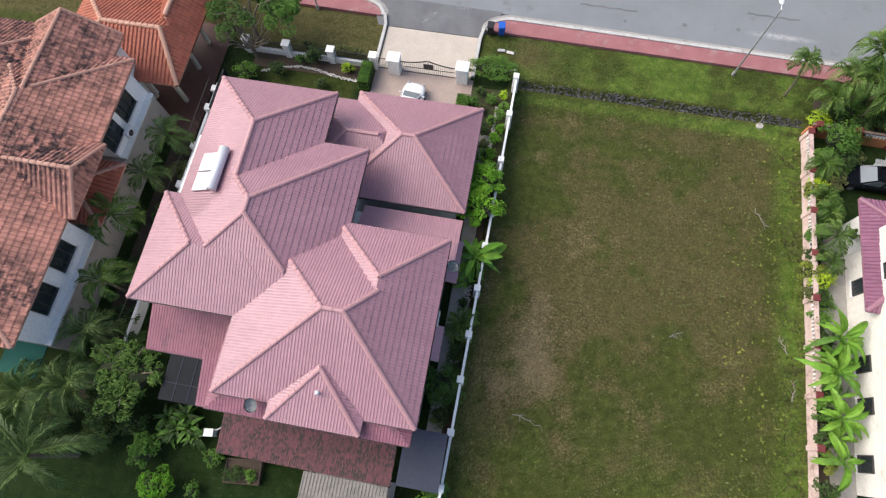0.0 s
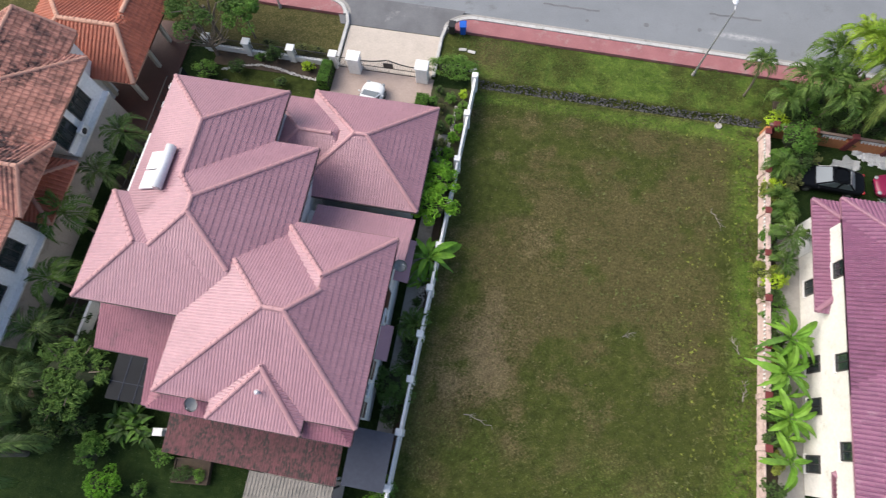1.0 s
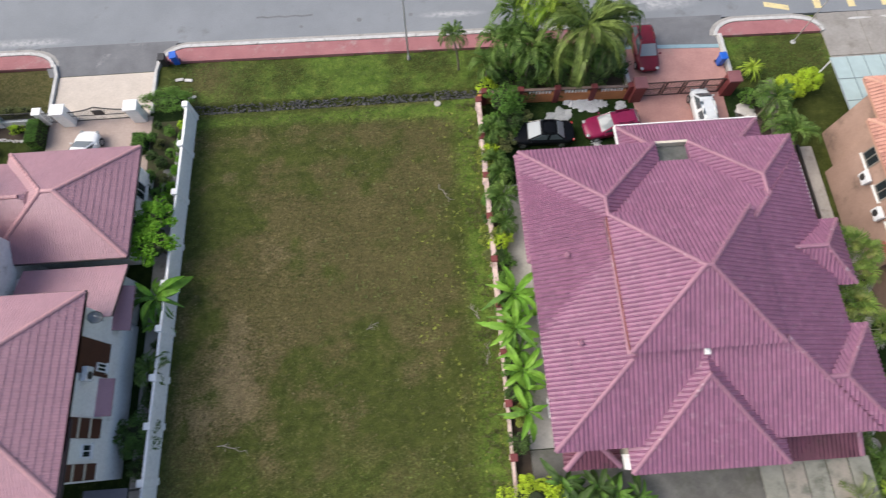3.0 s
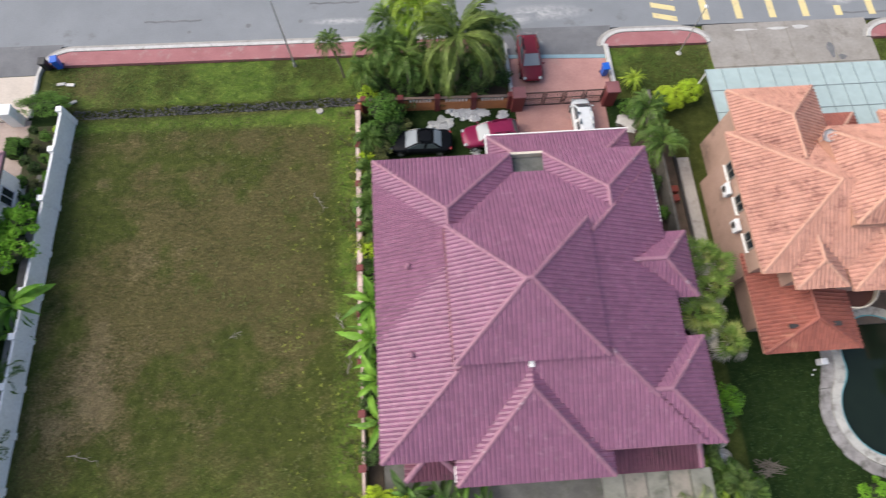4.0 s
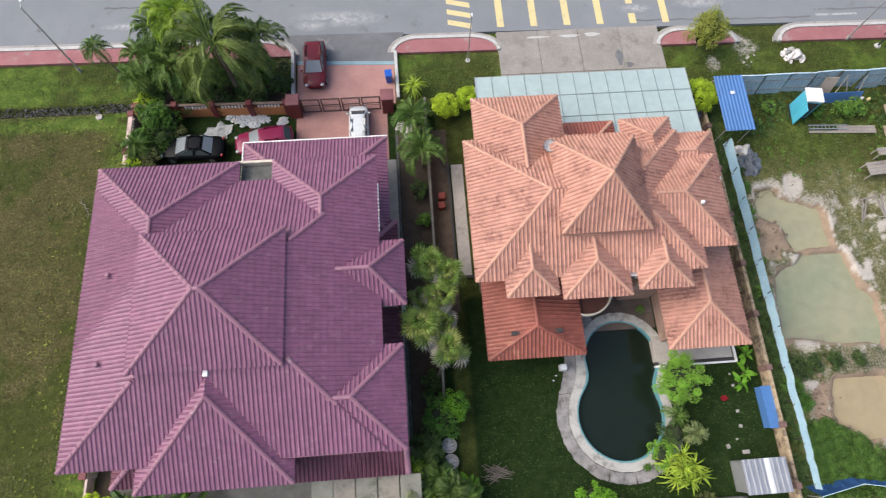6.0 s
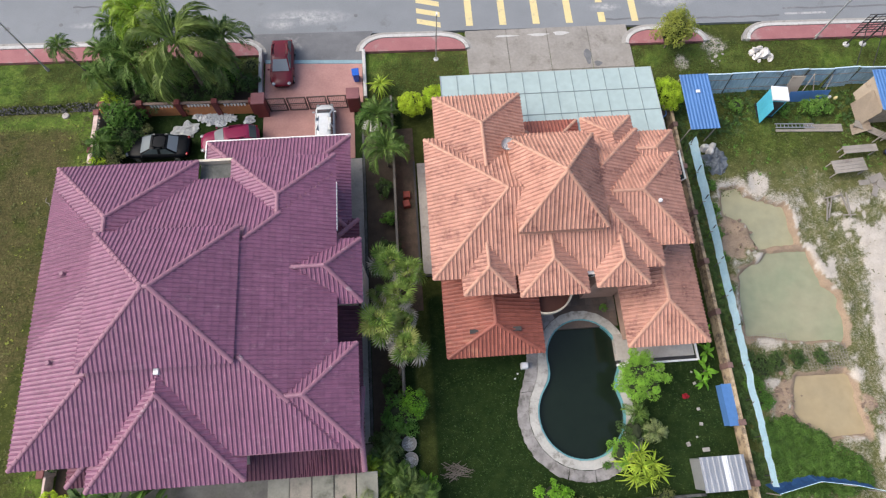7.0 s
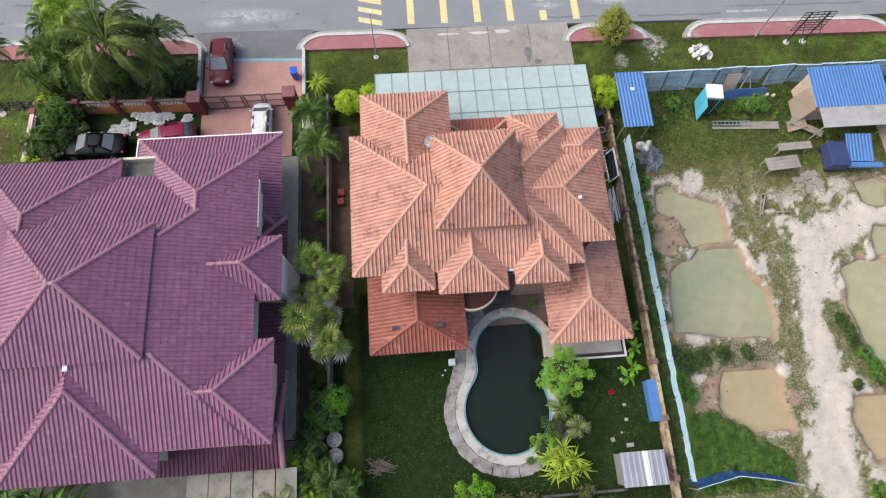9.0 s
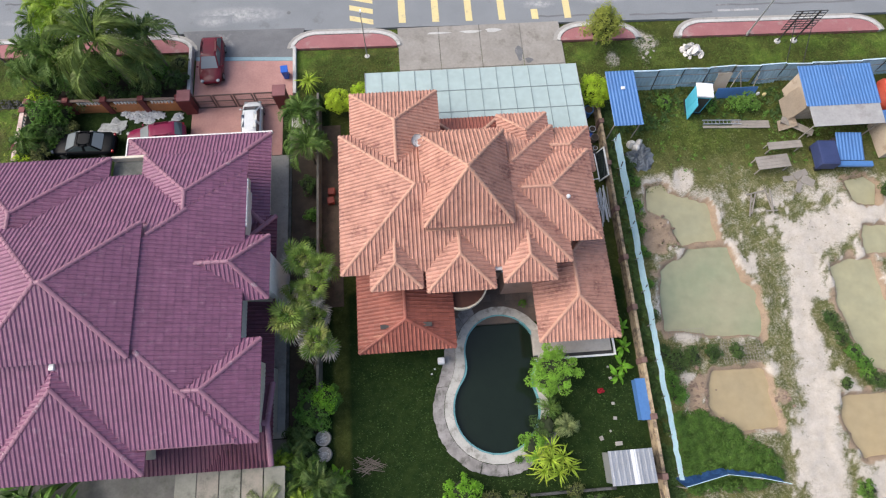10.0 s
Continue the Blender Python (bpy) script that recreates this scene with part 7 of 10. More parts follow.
shrub(22.6, 3.6, 1.1, 1.9, 1.3, 0.9, 3000, 0.17, L_LIME, "yellow-green shrub beside the salmon wall")

for i in range(16):
    y = 28.6 - i * 1.45
    shrub(22.25 + 0.15 * math.sin(i * 2.3), y, 0.9, 0.55 + 0.2 * math.sin(i * 1.7), 0.7, 0.65, 520, 0.18, (L_MID, L_DARK, L_YOLIVE, L_DARK)[i % 4], "leafy weed growing against the salmon wall", group="wall weeds")

# strip between the purple and the terracotta house
for x, y, h, ln, k in ((42.2, 28.1, 2.6, 2.3, "areca"), (42.7, 25.4, 2.6, 2.5, "areca"), (42.7, 26.4, 2.2, 1.8, "areca"), (43.1, 3.7, 1.5, 1.9, "deep"), (41.6, 5.3, 1.3, 1.6, "deep"), (40.3, 2.6, 1.9, 2.5, "grey"), (43.9, 3.3, 1.4, 1.7, "areca"), (42.3, 2.3, 1.8, 2.1, "lime"), (42.1, 6.2, 1.0, 1.3, "deep"), (40.9, 4.3, 1.4, 1.5, "deep"), (41.2, 3.2, 1.7, 1.6, "areca"), (42.4, 4.4, 1.5, 1.6, "areca"), (40.9, 5.0, 1.7, 1.1, "lime"), (43.7, 2.1, 1.3, 1.9, "deep")):
    palm(x, y, h, ln, 10, k, "slim garden palm with feathery fronds between two houses", 0.08)
for x, y, z, r, n, sz, lf in ((43.1, 8.1, 1.5, 1.35, 3000, 0.15, L_MID), (42.2, 7.0, 0.9, 0.9, 900, 0.2, L_DARK), (43.6, 8.4, 1.9, 0.8, 1100, 0.14, L_BRIGHT), (41.4, 6.3, 0.6, 0.7, 500, 0.25, L_DARK), (42.3, 5.3, 0.5, 0.8, 600, 0.2, L_DARK), (41.3, 4.2, 0.5, 0.9, 600, 0.2, L_DARK), (42.8, 3.2, 0.5, 0.9, 600, 0.2, L_DARK), (42.3, 23.4, 0.7, 0.7, 600, 0.17, L_DARK), (42.6, 21.0, 0.6, 0.6, 500, 0.17, L_MID), (42.5, 18.8, 0.7, 0.8, 600, 0.17, L_DARK), (42.4, 9.9, 0.8, 0.8, 700, 0.18, L_DARK), (43.0, 30.0, 0.8, 0.7, 600, 0.15, L_DARK), (41.8, 29.4, 0.7, 0.8, 700, 0.15, L_MID)):
    shrub(x, y, z, r, r, r * 0.85, n, sz, lf, "leafy shrub in the strip beside the wall", group="strip shrubs")
for x, y, h, ln, n in ((42.6, 16.7, 4.2, 1.75, 14), (43.75, 16.1, 3.9, 1.7, 13), (43.1, 14.7, 3.8, 1.7, 13), (42.0, 13.0, 4.1, 1.95, 16), (43.5, 11.55, 3.7, 1.85, 14), (42.0, 14.9, 3.2, 1.3, 9), (43.4, 13.2, 3.1, 1.4, 10)):
    fan_palm(x, y, h, ln * 0.8, n + 3, "fan palm with green and withered pale leaves between two houses", 5, (-0.9, -1.6) if y < 12 else (0, 0))
for x, y, z, r in ((44.7, 29.9, 1.1, 1.0), (46.4, 30.5, 1.0, 0.9), (63.75, 29.5, 1.5, 1.25)):
    shrub(x, y, z, r, r, r * 0.9, int(4200 * r), 0.13, L_LIME, "clipped rounded lime green bush", 0.05, clumps=90, hollow=0.74, spread=0.24, group="lime bushes")
rosette(42.4, 31.8, 1.0, 1.0, 60, STRAP, "variegated strap-leaved plant on the verge", "dracaena", "plant", stem_r=0.05)
rosette(44.3, 3.9, 0.6, 1.0, 9, BLADE_B, "broad-leaved plant beside the lawn", "leafy_plant", "plant", stem_r=0.05)

# pool garden
shrub(57.7, 9.0, 1.9, 1.75, 1.65, 1.0, 8500, 0.115, L_SPRING, "bright light green tree by the pool", 0.07, "tree", "tree", 64, 0.3, spread=0.24)
palm(58.3, 5.75, 1.0, 1.15, 15, "grey", "low grey-green palm by the pool", 0.07)
for x, y, h, n in ((57.0, 3.9, 1.15, 34), (56.3, 4.1, 0.9, 24), (57.8, 4.0, 0.95, 26), (56.6, 3.3, 0.8, 24), (57.5, 3.1, 0.75, 26), (57.2, 4.6, 0.9, 22), (58.2, 3.4, 0.6, 20)):
    rosette(x, y, h, 0.92, n, STRAP, "yellow-green dracaena stem with a head of strap leaves by the pool", "dracaena", "plant", "pool dracaenas", stem_r=0.05, up=0.8)
for x in (55.9, 57.2, 58.5, 59.8):
    shrub(x, 1.45, 0.3, 0.6, 0.3, 0.3, 300, 0.12, L_DARK, "dark plant behind the low kerb", group="kerb plants")
shrub(56.1, 4.7, 0.7, 0.85, 0.95, 0.65, 2400, 0.10, L_SPRING, "rounded light green shrub at the pool's edge")
shrub(57.2, 5.9, 0.6, 1.0, 0.9, 0.6, 1100, 0.15, L_DARK, "dark leafy shrub at the pool's edge")
palm(57.4, 6.9, 0.8, 1.2, 10, "areca", "small green palm by the pool", 0.06)
shrub(51.6, 2.6, 0.9, 1.05, 0.9, 0.8, 1300, 0.16, L_BRIGHT, "bright green shrub on the lawn")
shrub(50.4, 1.0, 0.8, 1.0, 0.9, 0.7, 1000, 0.16, L_MID, "green shrub on the lawn")
for x, y in ((62.9, 11.7), (62.9, 10.4), (62.6, 9.2), (62.2, 8.6)):
    rosette(x, y, 0.35, 0.8, 9, BLADE_B, "small broad-leaved plant against the ochre wall", "leafy_plant", "plant", stem_r=0.04)
for x, y in ((54.9, 1.9), (53.3, 2.0), (58.5, 2.0), (61.0, 1.0)):
    shrub(x, y, 0.35, 0.6, 0.45, 0.35, 380, 0.13, L_OLIVE, "low scrubby plant on the lawn", group="lawn plants")
for x, y in ((55.2, 4.0), (50.9, 12.7), (56.6, 13.8)):
    shrub(x, y, 0.25, 0.28, 0.28, 0.22, 160, 0.12, L_MID, "small plant at the pool paving", group="pool plants", core=False)

# sandy lot and verge
shrub(65.2, 34.7, 2.3, 1.4, 1.35, 2.2, 5200, 0.16, L_YOLIVE, "upright leafy tree on the grass verge", 0.06, "tree", "tree", 40, 0.5, spread=0.3)
shrub(75.4, 28.2, 0.8, 1.2, 0.9, 0.7, 1500, 0.17, L_MID, "green leafy shrub beside the steel fence")
shrub(72.9, 28.4, 0.7, 0.7, 0.7, 0.6, 700, 0.16, L_MID, "green leafy shrub beside the toilet cabin")
for x, y, r in ((69.5, 28.9, 0.6), (65.7, 22.4, 0.7), (65.7, 20.4, 0.6), (65.5, 18.6, 0.6), (65.4, 9.8, 0.7), (66.2, 9.2, 0.9), (65.2, 12.4, 0.5), (84.6, 20.4, 0.7), (78.3, 9.0, 0.6), (77.8, 10.0, 0.55), (79.2, 7.1, 0.6), (76.5, 0.6, 0.7), (65.3, 14.5, 0.5), (70.4, 9.6, 0.5), (65.6, 23.6, 0.7), (65.5, 16.8, 0.5), (65.5, 8.2, 0.7), (65.9, 7.2, 0.8), (67.4, 9.5, 0.7), (68.8, 9.6, 0.6), (77.4, 11.4, 0.5), (77.6, 10.7, 0.5), (78.7, 8.2, 0.6), (78.9, 7.6, 0.6), (79.8, 6.9, 0.5), (80.6, 6.9, 0.6), (77.2, 7.0, 0.4)):
    shrub(x, y, 0.35, r, r, 0.4, int(900 * r), 0.15, L_MID if int(x * 10) % 2 else L_DARK, "low weedy shrub on sandy ground", group="weeds")
rs = np.random.RandomState(41)
cs = [(65.6 + rs.uniform(0, 5.8), 1.4 + rs.uniform(0, 4.4)) for _ in range(420)]
cs = [(x, y) for x, y in cs if y < 6.6 - 0.75 * (x - 65.6) * 0.9 + 0.4][:300]
p, nr = [], []
for x, y in cs:
    k = 120
    o = rs.normal(size=(k, 3))
    o /= np.linalg.norm(o, axis=1, keepdims=True)
    o[:, 2] = np.abs(o[:, 2])
    p.append(np.array([x, y, 0.05 + rs.uniform(0, 0.16)]) + o * np.array([0.42, 0.42, 0.22]) * rs.uniform(0.6, 1.1, (k, 1)))
    nr.append(o + np.array([0, 0, 0.5]))
p, nr = np.concatenate(p), np.concatenate(nr)
nr /= np.linalg.norm(nr, axis=1, keepdims=True)
v, f = leaves(rs, p, nr, 0.125, 0.65)
tagged(raw("thicket", v, f, leaf_mat("creeper_leaf", (0.04, 0.10, 0.018), (0.105, 0.19, 0.036))), "dense low green creeper thicket on the sandy lot", "undergrowth", kind="stuff")


def tufts(name, label, material, area, n, size, seed, keep=None, blades=5, drop=0.02):
    """Loose grass tufts over a stretch of ground."""
    rs = np.random.RandomState(seed)
    x0, x1, y0, y1 = area
    c = np.stack([rs.uniform(x0, x1, n), rs.uniform(y0, y1, n)], 1)
    if keep is not None:
        c = c[keep(c[:, 0], c[:, 1], rs)]
    n = len(c)
    a = rs.uniform(0, 2 * math.pi, (n, blades))
    s = size * rs.uniform(0.5, 1.4, (n, 1)) * rs.uniform(0.7, 1.2, (n, blades))
    base = np.stack([np.repeat(c[:, :1], blades, 1), np.repeat(c[:, 1:], blades, 1), np.full((n, blades), -drop)], -1)
    d = np.stack([np.cos(a), np.sin(a), np.zeros_like(a)], -1)
    w = np.stack([-np.sin(a), np.cos(a), np.zeros_like(a)], -1) * (s * 0.16)[..., None]
    tip = base + d * (s * 0.8)[..., None]
    tip[..., 2] += s * 0.45
    v = np.stack([base - w, base + w, tip], 2).reshape(-1, 3)
    f = np.arange(len(v)).reshape(-1, 3)
    return tagged(raw(name, v, f, material), label, "grass", kind="stuff")


def clump_mask(scale, cut, seed):
    def keep(x, y, rs):
        return np.array([noise.noise(Vector((a * scale, b * scale, seed))) for a, b in zip(x, y)]) + rs.uniform(-0.35, 0.35, len(x)) > cut
    return keep


tufts("grass_tufts", "short dull green grass tufts over the empty lot", L_WEED, (0.9, 21.65, -4, 31.3), 17000, 0.12, 1, clump_mask(0.35, -0.1, 3.0))
tufts("dry_tufts", "dry straw tufts among the grass", L_STRAW, (0.9, 21.65, -4, 31.3), 1500, 0.11, 2, clump_mask(0.5, 0.12, 9.0))
tufts("weed_rosettes", "broad weed rosettes on the empty lot", L_ROSE, (10, 21.6, -4, 29.0), 700, 0.2, 3, clump_mask(0.25, -0.02, 5.0), 9)
tufts("edge_weeds", "taller weeds along the salmon wall", L_WEED, (20.3, 21.7, -4, 31.0), 1700, 0.19, 4, clump_mask(0.6, -0.05, 6.0), 7)
tufts("edge_weeds", "yellow-green weeds scattered towards the salmon wall", L_YOLIVE, (16.5, 21.6, -4, 30.5), 650, 0.15, 20, clump_mask(0.5, 0.05, 7.0), 7)
tufts("verge_grass", "bright green verge grass", L_VERGE, (-1.5, 33, 32.3, 36.0), 6500, 0.12, 5, clump_mask(0.4, -0.1, 2.0))
tufts("verge_grass", "green verge grass by the road", L_VERGE, (62.5, 92, 31.2, 35.2), 7000, 0.12, 6, clump_mask(0.4, -0.15, 4.0))
tufts("verge_grass", "green verge grass by the road", L_VERGE, (41.5, 49.0, 31.5, 35.0), 2200, 0.12, 16, clump_mask(0.4, -0.15, 4.0))
tufts("lot_weeds", "weeds and grass on the sandy lot", L_OLIVE, (65.2, 90, 21.5, 30.2), 4500, 0.13, 7, clump_mask(0.4, 0.0, 8.0))
tufts("lot_weeds", "sparse weeds on sand", L_WEED, (66, 90, 0, 22), 1800, 0.12, 8, lambda x, y, rs: clump_mask(0.55, 0.16, 8.5)(x, y, rs) & (np.min([poly_sdf(x, y, q) for q in PONDS.values()], 0) > 0.5))
tufts("lot_weeds", "tall dark weeds along the hoarding", L_DARK, (65.4, 90, 26.3, 30.2), 2600, 0.26, 17, clump_mask(0.5, 0.02, 12.0), 7)
tufts("lot_weeds", "tall green weeds on the sandy lot", L_MID, (65.2, 88, 23.0, 30.0), 1300, 0.22, 18, clump_mask(0.6, 0.1, 14.0), 7)
tufts("fence_weeds", "rank weeds between wall and tarpaulin fence", L_DARK, (64.25, 65.3, 0, 29), 3200, 0.26, 19, clump_mask(0.8, -0.2, 15.0), 7)
tufts("lawn_grass", "short dark lawn grass", L_DARK, (45.2, 63.5, -3, 10.5), 5000, 0.07, 9, lambda x, y, rs: pool_sdf(x, y) > 1.4)


# ---------------------------------------------------------------- cars
def paint(name, c, rough=0.32, coat_weight=0.22):
    m = mat(name, c, tuple(v * 0.92 for v in c), rough=rough, scale=0.6, fine=4, bump=0.0, spec=0.25 if coat_weight > 0.1 else 0.08)
    coat = m.node_tree.nodes["Principled BSDF"].inputs
    coat["Coat Weight"].default_value, coat["Coat Roughness"].default_value = coat_weight, 0.05
    return m


M_TYRE = mat("tyre_rubber", (0.02, 0.02, 0.02), (0.028, 0.028, 0.027), rough=0.8, fine=20)
M_RIM = mat("alloy_rim", (0.42, 0.43, 0.45), (0.36, 0.37, 0.39), rough=0.3, metal=0.8, bump=0)
M_CARGLASS = glass_mat("car_glass", (0.07, 0.09, 0.10), 0.05)
M_CARGLASS.node_tree.nodes["Principled BSDF"].inputs["Specular IOR Level"].default_value = 1.0
# Pale tint paints the sky's reflection and a sunshade into the glass.
M_SCREEN = glass_mat("sky_tinted_windscreen", (0.20, 0.225, 0.24), 0.06)
M_LAMP = glass_mat("clear_lamp", (0.3, 0.31, 0.32), 0.15)
M_TAIL = glass_mat("red_lamp", (0.3, 0.01, 0.012), 0.15)


def car(x, y, rz, length, width, height, body_mat, label, hatch=False, nose=0.0):
    """A car that heads along its own +x."""
    t = thing("car", label, "car", "parked cars", (x, y, 0.03), rz)
    L, W = length / 2, width / 2
    belt = height * 0.62
    hood = height * 0.56
    st = [(-L, 0.62, 0.50, belt * 0.72), (-L + 0.10, 0.80, 0.34, belt * 0.90), (-L + 0.35, 0.97, 0.26, belt * (0.98 if hatch else 0.97)), (-L + 1.0, 1.0, 0.24, belt), (0, 1.0, 0.22, belt), (L * 0.42, 1.0, 0.24, belt * 0.98), (L * 0.62, 0.99, 0.25, hood * 1.02), (L - 0.32, 0.89, 0.28, hood * 0.93), (L - 0.10, 0.70, 0.34, hood * 0.82), (L, 0.45, 0.42, hood * 0.68)]
    bm = bmesh.new()
    rings = []
    for sx, wf, z0, z1 in st:
        w = W * wf
        prof = [(-w * 0.9, z0), (-w, z0 + 0.12), (-w, z1 * 0.72), (-w * 0.965, z1 * 0.93), (-w * 0.84, z1), (-w * 0.4, z1 + 0.025), (0, z1 + 0.035), (w * 0.4, z1 + 0.025), (w * 0.84, z1), (w * 0.965, z1 * 0.93), (w, z1 * 0.72), (w, z0 + 0.12), (w * 0.9, z0)]
        rings.append([bm.verts.new((sx, a, b)) for a, b in prof])
    n = len(rings[0])
    for a, b in zip(rings, rings[1:]):
        for k in range(n):
            bm.faces.new([a[k], a[(k + 1) % n], b[(k + 1) % n], b[k]])
    bm.faces.new(rings[0][::-1])
    bm.faces.new(rings[-1])
    bmesh.ops.recalc_face_normals(bm, faces=list(bm.faces))
    bmesh.ops.subdivide_edges(bm, edges=[e for e in bm.edges if abs(e.verts[0].co.x - e.verts[1].co.x) > 0.02], cuts=2, smooth=0.6, use_grid_fill=True)
    part("body", bm, body_mat, t, smooth=True)
    # cabin
    f0, r0 = L * 0.50 + nose, -L + (0.12 if hatch else 0.75)
    f1, r1 = L * 0.08 + nose * 1.3, -L + (0.55 if hatch else 1.35)
    wb, wr = W * 0.86, W * 0.70
    B = [(f0, -wb, belt), (f0, wb, belt), (r0, wb, belt * 1.0), (r0, -wb, belt)]
    T = [(f1, -wr, height - 0.03), (f1, wr, height - 0.03), (r1, wr, height - 0.04), (r1, -wr, height - 0.04)]

    def pane(name, q, material, inset=0.1, off=0.012):
        q = [Vector(p) for p in q]
        c = sum(q, Vector()) / 4
        nn = (q[1] - q[0]).cross(q[2] - q[0]).normalized()
        if nn.dot(c - Vector((0, 0, belt * 0.9))) < 0:
            nn = -nn
        bm = bmesh.new()
        out = [bm.verts.new(c + (p - c) * (1 - inset) + nn * off) for p in q]
        inn = [bm.verts.new(c + (p - c) * (1 - inset) - nn * 0.02) for p in q]
        bm.faces.new(out)
        bm.faces.new(inn[::-1])
        for k in range(4):
            bm.faces.new([out[k], inn[k], inn[(k + 1) % 4], out[(k + 1) % 4]])
        bmesh.ops.recalc_face_normals(bm, faces=list(bm.faces))
        return part(name, bm, material, t)
    bm = bmesh.new()
    lo = [bm.verts.new(p) for p in B]
    hi = [bm.verts.new(p) for p in T]
    mid = [bm.verts.new(((T[k][0] * 0.8 + T[(k + 2) % 4][0] * 0.2), T[k][1] * 0.8, height - 0.012)) for k in range(4)]
    for k in range(4):
        j = (k + 1) % 4
        bm.faces.new([lo[k], lo[j], hi[j], hi[k]])
        bm.faces.new([hi[k], hi[j], mid[j], mid[k]])
    bm.faces.new(mid)
    bmesh.ops.recalc_face_normals(bm, faces=list(bm.faces))
    bmesh.ops.bevel(bm, geom=[e for e in bm.edges if min(v.co.z for v in e.verts) > belt + 0.02 or abs(e.verts[0].co.z - e.verts[1].co.z) > 0.2], offset=0.15, segments=4, affect="EDGES", profile=0.55)
    part("cabin", bm, body_mat, t, smooth=True)
    pane("windscreen", [B[0], B[1], T[1], T[0]], M_CARGLASS if nose else M_SCREEN, 0.14)
    pane("rear_window", [B[2], B[3], T[3], T[2]], M_SCREEN if not hatch else M_CARGLASS, 0.16)
    for s in (0, 1):
        b0, b1, t0, t1 = (B[0], B[3], T[0], T[3]) if s == 0 else (B[1], B[2], T[1], T[2])
        mixp = lambda p, q, k: tuple(a + (b - a) * k for a, b in zip(p, q))
        for a, b in ((0.02, 0.52), (0.55, 0.98)):
            pane("side_window", [mixp(b0, b1, a), mixp(b0, b1, b), mixp(t0, t1, b), mixp(t0, t1, a)], M_CARGLASS, 0.16)
    for sx in (L * 0.63, -L * 0.60):
        for s in (-1, 1):
            bm = bmesh.new()
            tube(bm, [(sx, s * (W - 0.20), 0.30), (sx, s * (W + 0.015), 0.30)], 0.30, seg=18)
            tyre = part("wheel", bm, M_TYRE, t)
            bm = bmesh.new()
            tube(bm, [(sx, s * (W - 0.02), 0.30), (sx, s * (W + 0.03), 0.30)], 0.19, seg=14)
            part("rim", bm, M_RIM, tyre)
    for s in (-1, 1):
        bm = bmesh.new()
        blob(bm, (L - 0.16, s * W * 0.68, hood * 0.84), (0.16, 0.15, 0.07), 2, 0.0)
        part("headlight", bm, M_LAMP, t, smooth=True)
        bm = bmesh.new()
        blob(bm, (-L + 0.12, s * W * 0.76, belt * 0.84), (0.10, 0.13, 0.10), 2, 0.0)
        part("taillight", bm, M_TAIL, t, smooth=True)
        bm = bmesh.new()
        blob(bm, (f0 - 0.25, s * (W + 0.07), belt + 0.03), (0.07, 0.10, 0.06), 2, 0.0)
        part("mirror", bm, body_mat, t, smooth=True)
    bm = bmesh.new()
    box(bm, L - 0.06, L + 0.012, -0.24, 0.24, 0.42, 0.53)
    part("number_plate", bm, M_BLACK, t, "plain dark plate")
    return t


car(-6.6, 28.25, 84, 3.9, 1.68, 1.42, paint("white_car_paint", (0.72, 0.73, 0.73)), "white hatchback parked on the paved forecourt", True)
car(26.25, 27.65, 178, 4.55, 1.76, 1.40, paint("black_car_paint", (0.005, 0.006, 0.008), 0.35, 0.02), "black saloon car parked on the grass")
car(31.35, 27.95, 187, 4.2, 1.70, 1.46, paint("magenta_red_car_paint", (0.20, 0.012, 0.055)), "magenta red saloon car parked beside the forecourt", True)
car(38.2, 28.75, 90, 3.55, 1.45, 1.42, paint("silver_white_car_paint", (0.62, 0.64, 0.65)), "silver white car parked inside the gate", True, 0.3)
car(34.95, 34.4, -90, 4.1, 1.70, 1.45, paint("dark_red_car_paint", (0.135, 0.010, 0.02)), "dark red saloon car parked on the pink driveway", True)


# ---------------------------------------------------------------- street furniture
def street_lamp(x, y, h, toward, label):
    t = thing("street_lamp", label, "street lamp", "street lamps", (x, y, 0))
    bm = bmesh.new()
    tube(bm, [(0, 0, -0.1), (0, 0, h * 0.5), (0, 0, h)], 0.075, 0.04, 9)
    part("pole", bm, M_STEEL, t)
    bm = bmesh.new()
    tube(bm, [(0, 0, -0.05), (0, 0, 0.35)], 0.13, 0.11, 9)
    part("base", bm, M_CONC, t)
    bm = bmesh.new()
    d = toward
    tube(bm, [(0, 0, h - 0.05), (0, d * 0.25, h + 0.05), (0, d * 0.5, h + 0.08)], 0.035, 0.03, 7)
    part("arm", bm, M_STEEL, t)
    bm = bmesh.new()
    blob(bm, (0, d * 0.75, h + 0.08), (0.2, 0.42, 0.09), 2, 0.0)
    part("lamp_head", bm, M_ALU, t, "white lamp head", True)


street_lamp(16.95, 35.25, 6.7, 1, "slim grey street lamp on the grass verge")
street_lamp(77.85, 35.0, 6.9, 1, "slim grey street lamp beside the footway")
street_lamp(-15.8, 36.3, 6.7, 1, "slim grey street lamp on the grass verge")
t = thing("sign_post", "thin grey post with a small lamp on the verge", "sign post", "", (46.8, 34.6, 0))
bm = bmesh.new()
tube(bm, [(0, 0, -0.1), (-0.02, 0.02, 4.9)], 0.04, 0.035, 8)
part("pole", bm, M_CONC, t)
bm = bmesh.new()
tube(bm, [(0, 0, -0.05), (0, 0, 0.06)], 0.2, 0.2, 10)
part("foot", bm, M_KERB, t)
bm = bmesh.new()
box(bm, -0.06, 0.06, -0.05, 0.22, 4.82, 4.9)
part("lamp_head", bm, M_ALU, t)


